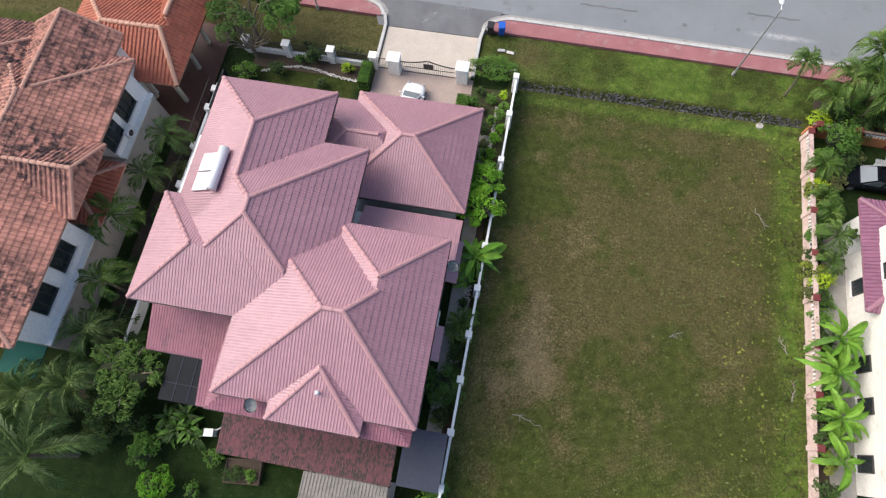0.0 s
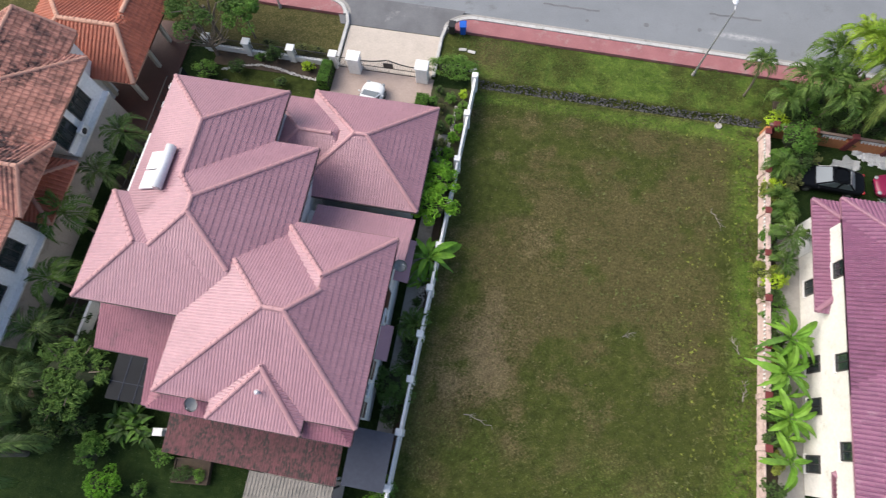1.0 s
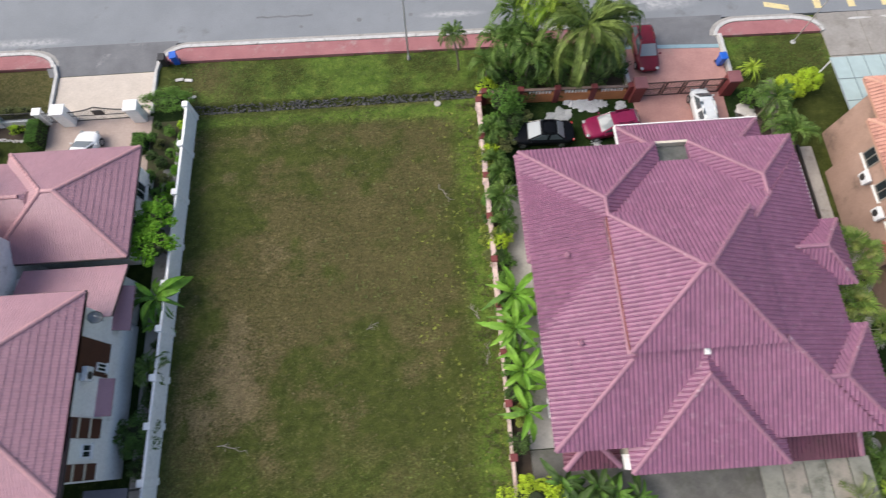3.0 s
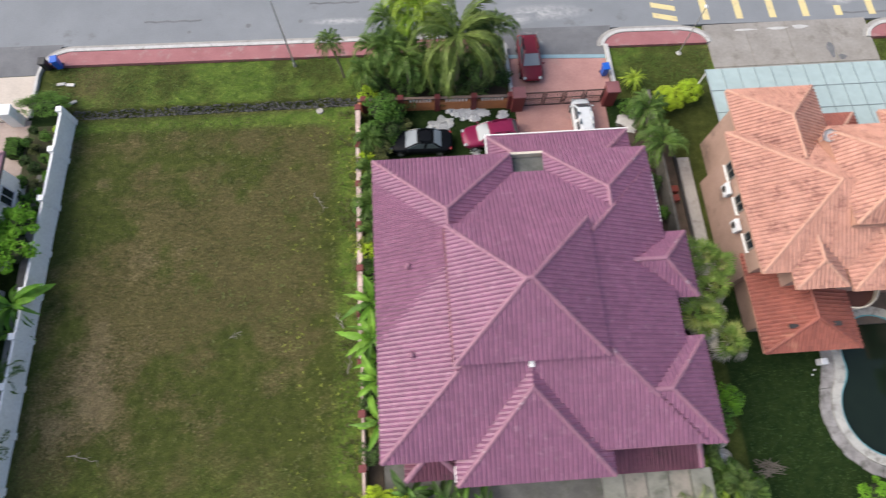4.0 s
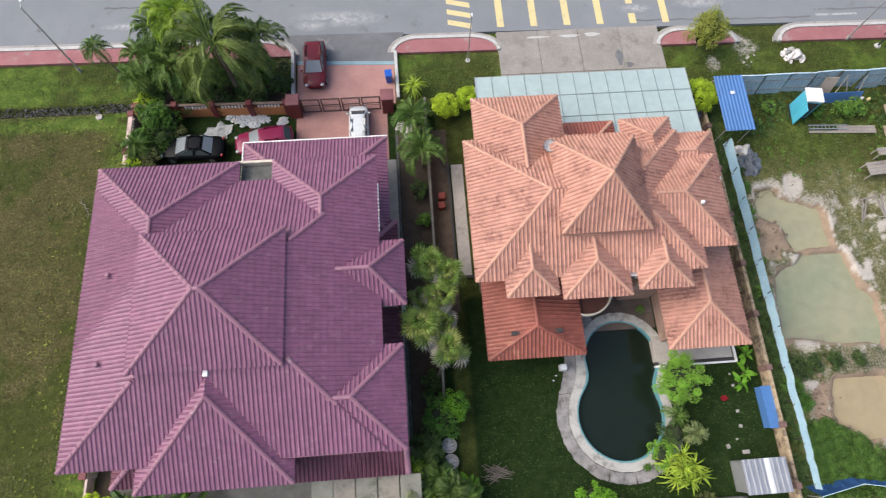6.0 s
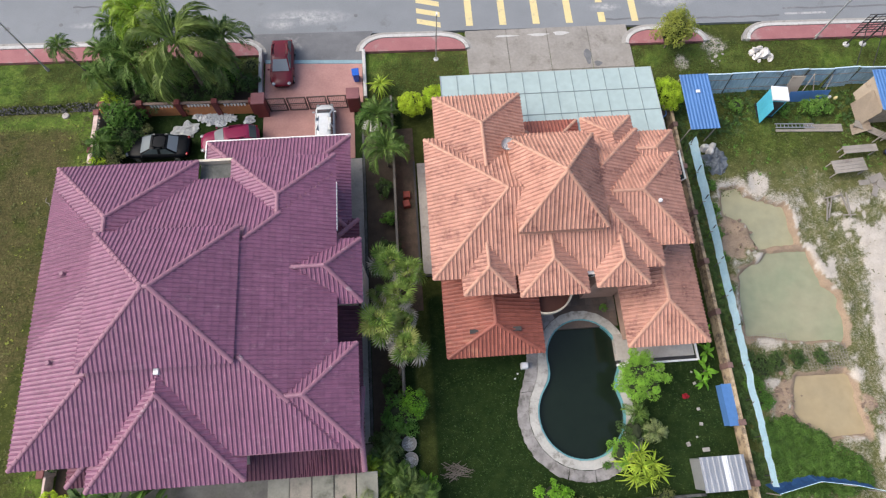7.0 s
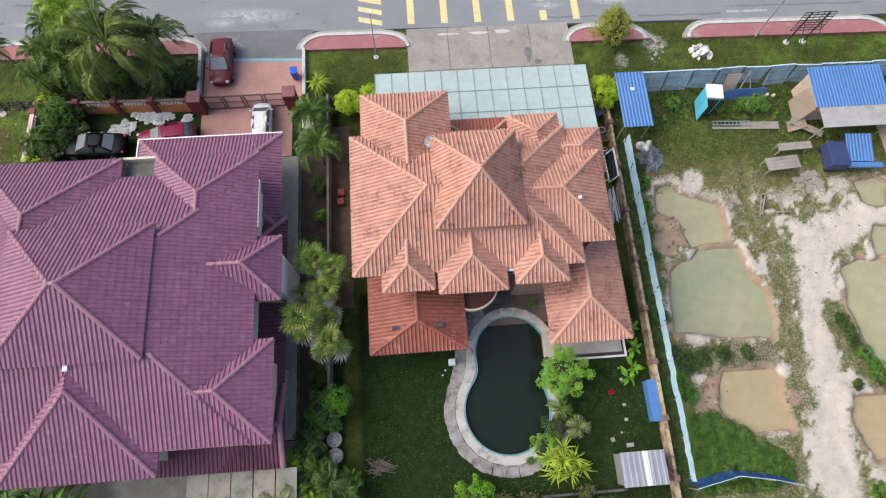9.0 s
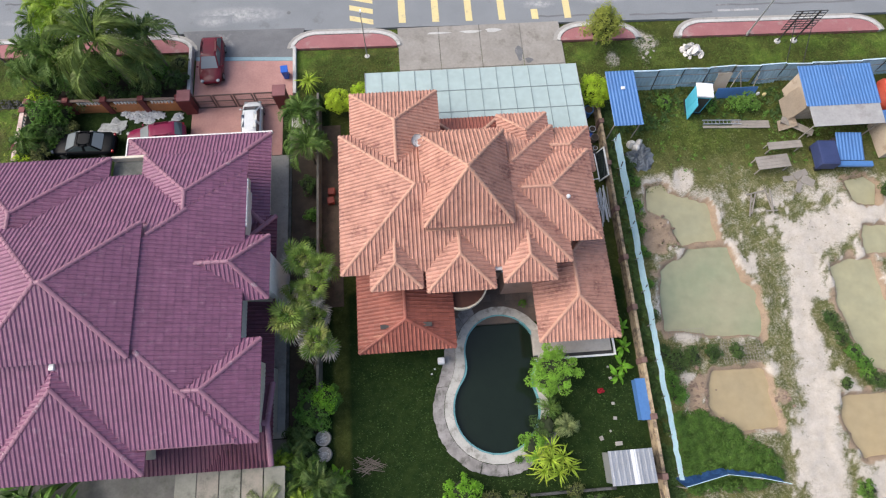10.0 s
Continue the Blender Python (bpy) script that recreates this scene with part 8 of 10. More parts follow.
def wheelie_bin(x, y, material, label, rz=0.0):
    t = thing("wheelie_bin", label, "bin", "bins", (x, y, 0.03), rz)
    bm = bmesh.new()
    a = [(-0.24, -0.28), (0.24, -0.28), (0.24, 0.28), (-0.24, 0.28)]
    lo = [bm.verts.new((x_ * 0.8, y_ * 0.8, 0.06)) for x_, y_ in a]
    hi = [bm.verts.new((x_, y_, 0.95)) for x_, y_ in a]
    bm.faces.new(lo[::-1])
    bm.faces.new(hi)
    for k in range(4):
        bm.faces.new([lo[k], lo[(k + 1) % 4], hi[(k + 1) % 4], hi[k]])
    bevel(bm, 0.03)
    part("body", bm, material, t)
    bm = bmesh.new()
    box(bm, -0.27, 0.27, -0.32, 0.33, 0.95, 1.03)
    bevel(bm, 0.025)
    part("lid", bm, material, t)
    for s in (-0.2, 0.2):
        bm = bmesh.new()
        tube(bm, [(s - 0.03, 0.24, 0.1), (s + 0.03, 0.24, 0.1)], 0.1, seg=10)
        part("wheel", bm, M_BLACK, t)


wheelie_bin(-1.7, 36.05, M_BLACK, "black wheeled bin on the footway's end")
wheelie_bin(-0.85, 36.15, M_BIN, "blue wheeled bin on the footway's end", 10)
wheelie_bin(40.55, 33.0, M_BIN, "blue wheeled bin beside the driveway", 5)

frame_ = thing("billboard_stand", "black steel billboard frame on the verge, without its board", "sign frame", "", (80.9, 34.2, 0))
for x in (-0.7, 0.7):
    bm = bmesh.new()
    tube(bm, [(x, 0, -0.1), (x, 0.0, 3.4)], 0.06, seg=7)
    part("post", bm, M_DARK, frame_)
    bm = bmesh.new()
    tube(bm, [(x + 0.15, -2.2, 0), (x + 0.05, 0, 2.4)], 0.035, seg=6)
    part("brace", bm, M_DARK, frame_)
    bm = bmesh.new()
    tube(bm, [(x, 0, -0.05), (x, 0, 0.1)], 0.28, 0.22, 10)
    part("footing", bm, M_KERB, frame_)
for k in range(8):
    bm = bmesh.new()
    z = 1.4 + k * 0.28
    box(bm, -1.25, 1.25, -0.03, 0.03, z, z + 0.045)
    part("bar", bm, M_DARK, frame_)
for k in range(6):
    bm = bmesh.new()
    x = -1.25 + k * 0.5
    box(bm, x - 0.02, x + 0.02, -0.05, -0.03, 1.4, 3.4)
    part("slat", bm, M_DARK, frame_)


def rocks(name, label, spots, material, seed=3, rough=0.45, category="stone"):
    for i, (x, y, r, h) in enumerate(spots):
        bm = bmesh.new()
        blob(bm, (0, 0, h * 0.3), (r, r * 0.8, h * 0.7), 2, rough, seed + i)
        ob = part(name, bm, material)
        ob.matrix_basis = pose(x, y, 0, 0, 0, i * 57)
        tagged(ob, label, category, name + " group")


rocks("concrete_lump", "broken pale concrete lump on the verge", [(72.35, 33.95, 0.3, 0.35), (73.15, 33.6, 0.5, 0.5), (72.3, 33.3, 0.22, 0.25), (72.9, 34.15, 0.3, 0.35), (72.7, 33.5, 0.3, 0.4), (73.5, 33.2, 0.3, 0.3), (72.1, 33.7, 0.2, 0.2), (72.6, 33.0, 0.15, 0.15), (73.4, 34.0, 0.2, 0.25)], M_STONE_L, 3, 1.1)
rocks("pale_rubble", "small pale rubble lying in grass", [(69.0 + 0.9 * math.sin(k * 12.9), 34.1 + 0.9 * math.cos(k * 7.3 + k * k), 0.06 + 0.08 * ((k * 0.77) % 1), 0.05) for k in range(12)], M_CONC_L, 9, 0.6)
for i, (x, y, a, b) in enumerate(((61.77, 9.23, 0.13, 0.11), (61.82, 8.5, 0.2, 0.17), (61.72, 6.9, 0.2, 0.18), (61.7, 5.99, 0.22, 0.2), (61.27, 5.23, 0.13, 0.12), (60.62, 4.84, 0.24, 0.26), (61.67, 4.45, 0.46, 0.24))):
    bm = bmesh.new()
    box(bm, -a / 2, a / 2, -b / 2, b / 2, -0.02, 0.04)
    bevel(bm, 0.012)
    ob = tagged(part("stepping_stone", bm, M_CONC), "flat pale grey stepping stone sunk in the lawn", "stone", "stepping stones")
    ob.matrix_basis = pose(x, y, 0, 0, 0, i * 37 % 50 - 20)
kerb = thing("garden_kerb", "low weathered brick kerb along the garden's end", "kerb")
kerb["kind"] = "structure"
for k in range(17):
    bm = bmesh.new()
    x = 55.7 + k * 0.31
    box(bm, x, x + 0.3, 1.85, 2.0, -0.1, 0.3 + 0.01 * (k * 5 % 3))
    part("brick", bm, M_STONE, kerb)
rocks("garden_stone", "grey garden stone beside the front lawn", [(-18.6, 28.3, 0.35, 0.3), (-18.0, 28.7, 0.28, 0.25), (-19.0, 28.0, 0.3, 0.3), (-17.6, 28.3, 0.25, 0.2)], M_STONE, 30)
for i, (x, y, rz) in enumerate(((-0.6, 34.6, 8), (0.1, 34.5, -5), (0.5, 32.9, 30))):
    bm = bmesh.new()
    box(bm, -0.3, 0.3, -0.13, 0.13, 0, 0.08)
    bevel(bm, 0.03)
    ob = tagged(part("paving_slab", bm, M_STONE_L), "loose pale paving slab on dry grass", "slab", "loose slabs")
    ob.matrix_basis = pose(x, y, 0.02, 0, 3, rz)

edge = thing("pebble_edging", "winding edge of white pebbles along the front lawn", "edging")
rnd = random.Random(12)
bm = bmesh.new()
blob(bm, (0, 0, 0), (0.07, 0.06, 0.05), 1, 0.3, 5)
PEBBLE = bpy.data.meshes.new("pebble")
bm.to_mesh(PEBBLE)
bm.free()
PEBBLE.materials.append(M_STONE_L)
for i in range(230):
    u = i / 229
    x = -18.6 + 7.6 * u
    y = 30.1 + 0.55 * math.sin(u * 5.2 - 0.6) * (1 - 0.5 * u) + 0.25 * u
    ob = new("pebble", PEBBLE)
    ob.parent = edge
    ob.matrix_basis = pose(x + rnd.uniform(-0.06, 0.06), y + rnd.uniform(-0.09, 0.09), 0.03, 0, 0, rnd.uniform(0, 360)) @ Matrix.Scale(rnd.uniform(0.8, 1.2), 4)
bed = thing("pebble_bed", "scatter of white and grey pebbles in the side bed", "pebbles")
bm = bmesh.new()
for i in range(420):
    blob(bm, (rnd.uniform(-0.3, 0.2), rnd.uniform(9.2, 16.2), 0.04), (0.06, 0.05, 0.04), 1, 0.3, i)
part("pebble_fill", bm, M_STONE_L, bed)["kind"] = "stuff"
bm = bmesh.new()
for i in range(160):
    blob(bm, (-0.2 + rnd.uniform(-0.1, 0.1), 25.0 + rnd.uniform(0, 4.5), 0.03), (0.07, 0.06, 0.05), 1, 0.3, i)
tagged(part("pebble_row", bm, M_STONE_L), "row of white pebbles in the side bed", "pebbles", kind="stuff")

# field marks
t = thing("inspection_cover", "small round concrete cover with a thin stake on the grass", "drain cover", "", (18.9, 31.05, 0))
bm = bmesh.new()
tube(bm, [(0, 0, -0.05), (0, 0, 0.1)], 0.26, 0.24, 12)
part("cover", bm, M_CONC_L, t)
bm = bmesh.new()
tube(bm, [(-0.1, 0.1, 0), (-0.14, 0.2, 1.0)], 0.03, seg=6)
part("stake", bm, M_TIMBER, t)


def dead_branch(x, y, rz, ln, label, seed):
    rnd = random.Random(seed)
    t = thing("dead_branch", label, "branch", "dead branches", (x, y, 0.04), rz)
    pts = [Vector((ln * k / 5, rnd.uniform(-0.1, 0.1), 0.03 + 0.05 * rnd.random())) for k in range(6)]
    bm = bmesh.new()
    tube(bm, pts, 0.03, 0.012, 6)
    part("stem", bm, M_TIMBER, t)
    for k in range(7):
        p = pts[rnd.randint(1, 5)]
        bm = bmesh.new()
        a = rnd.uniform(-0.9, 0.9)
        tube(bm, [p, p + Vector((0.4 * math.cos(a), 0.4 * math.sin(a), 0.06))], 0.015, 0.006, 5)
        part("twig", bm, M_TIMBER, t)


dead_branch(4.0, 7.9, -15, 1.8, "dry pale palm branch lying on the grass", 1)
dead_branch(18.5, 24.3, -60, 1.3, "dry twig lying on the grass", 2)
dead_branch(13.2, 14.4, 20, 0.5, "dry twig lying on the grass", 3)
dead_branch(20.5, 14.5, 110, 1.2, "bare dry branches by the salmon wall", 4)
dead_branch(20.8, 11.6, 80, 1.2, "bare dry branches by the salmon wall", 5)

# ---------------------------------------------------------------- fittings on the houses
sh = thing("solar_water_heater", "white solar water heater with a round tank on the roof", "water heater", "", (-17.5, 0, 6.4))
slope = math.degrees(math.atan(0.47))
for k, y in enumerate((16.5, 17.75)):
    bm = bmesh.new()
    box(bm, 1.1, 2.75, y, y + 1.15, 0.10, 0.2, pose(0, 0, 0, 0, -slope, 0))
    pn = part("collector", bm, M_ALU, sh)
    bm = bmesh.new()
    box(bm, 1.16, 2.69, y + 0.06, y + 1.09, 0.2, 0.206, pose(0, 0, 0, 0, -slope, 0))
    # Near-white base colour paints the sky's glare onto the cover glass.
    part("cover_glass", bm, mat("pale_glare_glass", (0.62, 0.64, 0.66), (0.58, 0.6, 0.62), rough=0.15, bump=0) if k == 0 else bpy.data.materials["pale_glare_glass"], pn)
bm = bmesh.new()
m = pose(0, 0, 0, 0, -slope, 0)
tube(bm, [m @ Vector((2.95, 16.4, 0.36)), m @ Vector((2.95, 19.05, 0.36))], 0.29, seg=18)
tank = part("tank", bm, M_ALU, sh, "white cylindrical tank", True)
for y in (16.38, 19.07):
    bm = bmesh.new()
    tube(bm, [m @ Vector((2.95, y - 0.02, 0.36)), m @ Vector((2.95, y + 0.02, 0.36))], 0.2, seg=14)
    part("end_cap", bm, M_STEEL, tank)


def dish(x, y, z, tilt, rz, label, tone=(0.33, 0.36, 0.38)):
    t = thing("satellite_dish", label, "satellite dish", "dishes", (x, y, z), rz)
    bm = bmesh.new()
    rows = []
    m = pose(0, 0, 0.45, tilt, 0, 0)
    for i in range(5):
        r = 0.36 * i / 4
        rows.append([bm.verts.new(m @ Vector((r * math.cos(a), r * math.sin(a) * 1.1, 0.22 * (r / 0.36) ** 2))) for a in np.linspace(0, 2 * math.pi, 19)[:-1]] if i else [bm.verts.new(m @ Vector((0, 0, 0)))])
    for k in range(18):
        bm.faces.new([rows[0][0], rows[1][k], rows[1][(k + 1) % 18]])
        for a, b in zip(rows[1:], rows[2:]):
            bm.faces.new([a[k], b[k], b[(k + 1) % 18], a[(k + 1) % 18]])
    bmesh.ops.solidify(bm, geom=list(bm.faces), thickness=0.015)
    part("reflector", bm, mat("dish_paint", tone, tuple(c * 0.87 for c in tone), rough=0.5), t, smooth=True)
    bm = bmesh.new()
    tube(bm, [(0, 0, -0.3), (0, 0, 0.42)], 0.025, seg=7)
    part("mast", bm, M_STEEL, t)
    bm = bmesh.new()
    tube(bm, [m @ Vector((0, -0.34, 0.2)), m @ Vector((0, -0.1, 0.5))], 0.015, seg=6)
    part("arm", bm, M_STEEL, t)
    bm = bmesh.new()
    blob(bm, m @ Vector((0, -0.08, 0.52)), (0.05, 0.05, 0.06), 2, 0)
    part("receiver", bm, M_STEEL, t)


dish(-9.85, 5.6, 6.1, 25, 0, "grey satellite dish above the patio roof")
dish(-1.0, 14.9, 5.2, 20, 90, "grey satellite dish on the side wall bracket")
dish(50.2, 22.6, 6.9, 25, -30, "pale satellite dish on the terracotta roof", (0.7, 0.72, 0.74))
bm = bmesh.new()
box(bm, -1.65, -0.95, 14.87, 14.93, 5.0, 5.06)
part("bracket", bm, M_STEEL, house_a)


def roof_vent(x, y, z, material, label, r=0.11):
    bm = bmesh.new()
    tube(bm, [(0, 0, -0.3), (0, 0, 0.18)], r * 0.7, seg=10)
    tube(bm, [(0, 0, 0.16), (0, 0, 0.26)], r * 1.2, r * 0.7, seg=10)
    ob = tagged(part("roof_vent", bm, material), label, "vent", "roof vents")
    ob.matrix_basis = pose(x, y, z)


roof_vent(-6.45, 6.7, 7.3, M_ALU, "small white roof vent on a pink gable")
roof_vent(25.1, 16.2, 7.05, M_CAP_B, "small purple vent on the tiled slope", 0.14)
roof_vent(25.1, 11.4, 7.05, M_CAP_B, "small purple vent on the tiled slope", 0.14)
roof_vent(58.9, 18.6, 6.75, M_ALU, "small white vent on the terracotta slope")
bm = bmesh.new()
box(bm, -0.13, 0.13, -0.16, 0.16, -0.1, 0.32)
bevel(bm, 0.02)
ob = tagged(part("roof_finial", bm, M_WHITE), "white block at the head of the purple gable", "finial")
ob.matrix_basis = pose(31.05, 10.45, 7.85)
bm = bmesh.new()
box(bm, 26.95, 27.3, 5.15, 5.9, 4.9, 5.7)
part("gable_end", bm, M_WHITE, house_b, "white gable end block")


def ac_unit(x, y, z, rz, label):
    t = thing("air_conditioner", label, "air conditioner", "outdoor units", (x, y, z), rz)
    bm = bmesh.new()
    box(bm, -0.4, 0.4, -0.15, 0.15, 0, 0.6)
    bevel(bm, 0.02)
    part("case", bm, M_ALU, t)
    bm = bmesh.new()
    tube(bm, [(-0.08, -0.15, 0.3), (-0.08, -0.175, 0.3)], 0.22, seg=18)
    part("fan_grille", bm, M_DARK, t)
    for s in (-0.3, 0.3):
        bm = bmesh.new()
        box(bm, s - 0.02, s + 0.02, -0.15, 0.32, -0.06, 0.0)
        part("bracket", bm, M_STEEL, t)


ac_unit(54.55, 14.9, 4.9, 0, "white air conditioner unit between two gables")
ac_unit(-24.0, 21.1, 3.6, 90, "white air conditioner unit on the white wall")
ac_unit(-1.38, 11.95, 4.8, 90, "white air conditioner unit beside the timber screen")
ac_unit(45.7, 21.2, 3.2, -90, "white air conditioner unit on the side wall")
ac_unit(45.7, 18.7, 3.2, -90, "white air conditioner unit on the side wall")

bm = bmesh.new()
box(bm, -20.55, -20.4, 24.9, 28.2, 0, 1.9)
tagged(part("dark_screen", bm, M_BLACKROOF), "dark fabric screen beside the roof's corner", "screen", kind="structure")
bm = bmesh.new()
prism(bm, rect(-27.0, -24.5, 4.7, 6.65), 2.7, 2.76)
gl = tagged(part("green_awning", bm, mat("dark_green_sheet", (0.025, 0.11, 0.085), (0.02, 0.09, 0.07), rough=0.7, bump=0.02, spec=0.08)), "dark green translucent awning beside the white wall", "awning", kind="structure")

M_MUD = mat("wet_pink_clay", (0.26, 0.185, 0.14), (0.17, 0.12, 0.09), rough=0.8, scale=1.5, fine=9, bump=0.4, rand=0.2)
bm = bmesh.new()
rnd = random.Random(71)
for k in range(110):
    cx, cy, w = ((67.1, 7.4, 0.75), (67.3, 6.0, 0.55), (67.0, 18.7, 0.8), (72.8, 6.3, 0.35))[k % 4]
    r = rnd.uniform(0.05, 0.17)
    blob(bm, (cx + rnd.gauss(0, w), cy + rnd.gauss(0, w), 0.02), (r, r * rnd.uniform(0.6, 1), r * 0.5), 1, 0.5, k)
tagged(part("clay_clods", bm, M_MUD), "lumps of wet pinkish clay on the banks of the pits", "clay", kind="stuff")

# ---------------------------------------------------------------- stored things along the terracotta house
M_PVC = mat("white_plastic_pipe", (0.66, 0.67, 0.68), (0.56, 0.57, 0.57), rough=0.5, fine=10)
rnd = random.Random(44)
for k in range(9):
    bm = bmesh.new()
    x = 63.0 + 0.085 * k
    tube(bm, [(x + rnd.uniform(-0.12, 0.12), 19.3 + rnd.uniform(0, 0.8), 0.08 + 0.02 * k), (x + rnd.uniform(-0.12, 0.12), 21.4 + rnd.uniform(0, 0.9), 0.25 + rnd.uniform(0, 0.35))], 0.04, seg=7)
    tagged(part("pipe", bm, M_PVC if k % 4 else M_CONC), "loose white plastic pipe lying along the wall", "pipe", "stored pipes")
t = thing("spare_window", "dark glazed window in a white frame leaning on the wall", "window", "", (63.45, 23.7, 0.05), 90)
for q in ((-1.15, 1.15, 0.0, 0.09), (-1.15, 1.15, 1.01, 1.1), (-1.15, -1.06, 0.09, 1.01), (1.06, 1.15, 0.09, 1.01)):
    bm = bmesh.new()
    for v in box(bm, q[0], q[1], -0.03, 0.03, q[2], q[3]):
        v.co.y -= v.co.z * 0.35
    part("frame", bm, M_PVC, t)
bm = bmesh.new()
for v in box(bm, -1.06, 1.06, -0.008, 0.008, 0.09, 1.01):
    v.co.y -= v.co.z * 0.35
part("pane", bm, M_WINDOW, t)
for x, y, r, h, m, lab in ((63.55, 26.0, 0.27, 0.5, M_BARK, "brown clay garden pot beside the wall"), (63.5, 26.75, 0.24, 0.42, M_PVC, "dusty white bucket beside the wall"), (63.35, 28.2, 0.34, 0.8, M_BLUETIN, "blue drum beside the wall"), (62.95, 28.0, 0.22, 0.5, M_PVC, "white tub beside the drum"), (63.5, 25.2, 0.16, 0.3, M_PVC, "small white pot beside the wall")):
    t = thing("tub", lab, "pot", "stored tubs", (x, y, 0.02))
    bm = bmesh.new()
    tube(bm, [(0, 0, 0), (0, 0, h * 0.5), (0, 0, h)], r * 0.8, r, 14)
    part("body", bm, m, t)
    bm = bmesh.new()
    tube(bm, [(0, 0, h), (0, 0, h + 0.04)], r * 1.08, r * 1.08, 14)
    part("rim", bm, m, t)
    bm = bmesh.new()
    tube(bm, [(0, 0, h + 0.041), (0, 0, h + 0.046)], r * 0.9, r * 0.9, 14)
    part("soil", bm, M_SOIL, t)
t = thing("water_pump_box", "small white outdoor unit at the patio's corner", "outdoor unit", "", (-14.1, 3.5, 0.02), 8)
bm = bmesh.new()
box(bm, -0.26, 0.26, -0.2, 0.2, 0.1, 0.7)
bevel(bm, 0.03)
part("casing", bm, M_ALU, t)
bm = bmesh.new()
box(bm, -0.29, 0.29, -0.23, 0.23, 0.7, 0.74)
part("lid", bm, M_WHITE, t)
bm = bmesh.new()
box(bm, -0.3, 0.3, -0.24, 0.24, 0.0, 0.1)
part("plinth", bm, M_CONC, t)
bm = bmesh.new()
tube(bm, [(0.2, 0.1, 0.5), (0.6, 0.25, 0.6), (0.9, 0.5, 0.6)], 0.045, seg=7)
part("pipe", bm, M_PVC, t)

# ---------------------------------------------------------------- loose things of the purple house's yard
def tarp(name, x, y, rx, ry, material, label, seed, h=0.06, category="sheet"):
    """A crumpled sheet lying on the ground."""
    bm = bmesh.new()
    n = 22
    rnd = random.Random(seed)
    top = [[None] * n for _ in range(n)]
    for i in range(n):
        for j in range(n):
            u, v = 2 * i / (n - 1) - 1, 2 * j / (n - 1) - 1
            d = max(abs(u), abs(v)) / max(1e-6, math.hypot(u, v)) if (u or v) else 1
            k = 1 - 0.75 * abs(noise.noise(Vector((u * d * 1.3, v * d * 1.3, seed * 1.7))))
            z = h * (0.5 + noise.noise(Vector((u * 3, v * 3, seed + 4.0))) + 0.4 * noise.noise(Vector((u * 8, v * 8, seed)))) * (1.05 - max(abs(u), abs(v)) ** 4)
            top[i][j] = bm.verts.new((u * d * rx * k, v * d * ry * k, max(0.012, z)))
    for i in range(n - 1):
        for j in range(n - 1):
            bm.faces.new([top[i][j], top[i + 1][j], top[i + 1][j + 1], top[i][j + 1]])
    bmesh.ops.solidify(bm, geom=list(bm.faces), thickness=0.01)
    ob = tagged(part(name, bm, material), label, category)
    ob.matrix_basis = pose(x, y, 0.02, 0, 0, seed * 33 % 40 - 20)
    return ob


M_SILVER = mat("grey_plastic_sheet", (0.70, 0.72, 0.73), (0.60, 0.62, 0.63), rough=0.4, scale=1.5, fine=6, bump=0.2)
M_BAG = mat("white_plastic_bag", (0.90, 0.91, 0.92), (0.84, 0.86, 0.88), rough=0.4, scale=2, fine=8, bump=0.2)
tarp("plastic_sheet", 27.8, 29.35, 1.2, 0.85, M_SILVER, "crumpled grey plastic sheet on the grass", 2)
for i, (x, y) in enumerate(((28.7, 30.4), (29.2, 30.25), (29.7, 30.4), (30.1, 30.1), (30.6, 30.3), (31.1, 30.15), (30.3, 29.8), (32.5, 29.9), (29.6, 29.95))):
    tarp("plastic_bag", x, y, 0.55, 0.42, M_BAG, "crumpled white plastic bag by the orange wall", 5 + i, 0.15, "bag")
tarp("plastic_sheet", 30.2, 26.9, 0.5, 0.35, M_SILVER, "crumpled grey sheet behind the red car", 15, 0.1)
rocks("gravel_mound", "low mound of grey gravel beside the forecourt", [(41.6, 28.9, 0.7, 0.16), (41.9, 28.2, 0.5, 0.12)], M_STONE_L, 50, 0.5, "gravel")
t = thing("pallet_rack", "weathered wooden lattice panels standing in the rear yard", "panel", "", (35.2, 4.4, 0))
for k in range(5):
    bm = bmesh.new()
    box(bm, k * 1.25, k * 1.25 + 1.18, -2.2, 0.4, 2.35, 2.4)
    part("panel", bm, mat("mouldy_sheet_%d" % k, (0.27 + 0.03 * (k % 2), 0.265, 0.22), (0.2, 0.2, 0.165), rough=0.85, scale=1.0, stain=(0.1, 0.1, 0.075), amount=0.3), t)
for x in (0.1, 3.1, 6.1):
    for y in (-2.1, 0.3):
        bm = bmesh.new()
        tube(bm, [(x, y, 0), (x, y, 2.35)], 0.05, seg=7)
        part("post", bm, M_TIMBER, t)

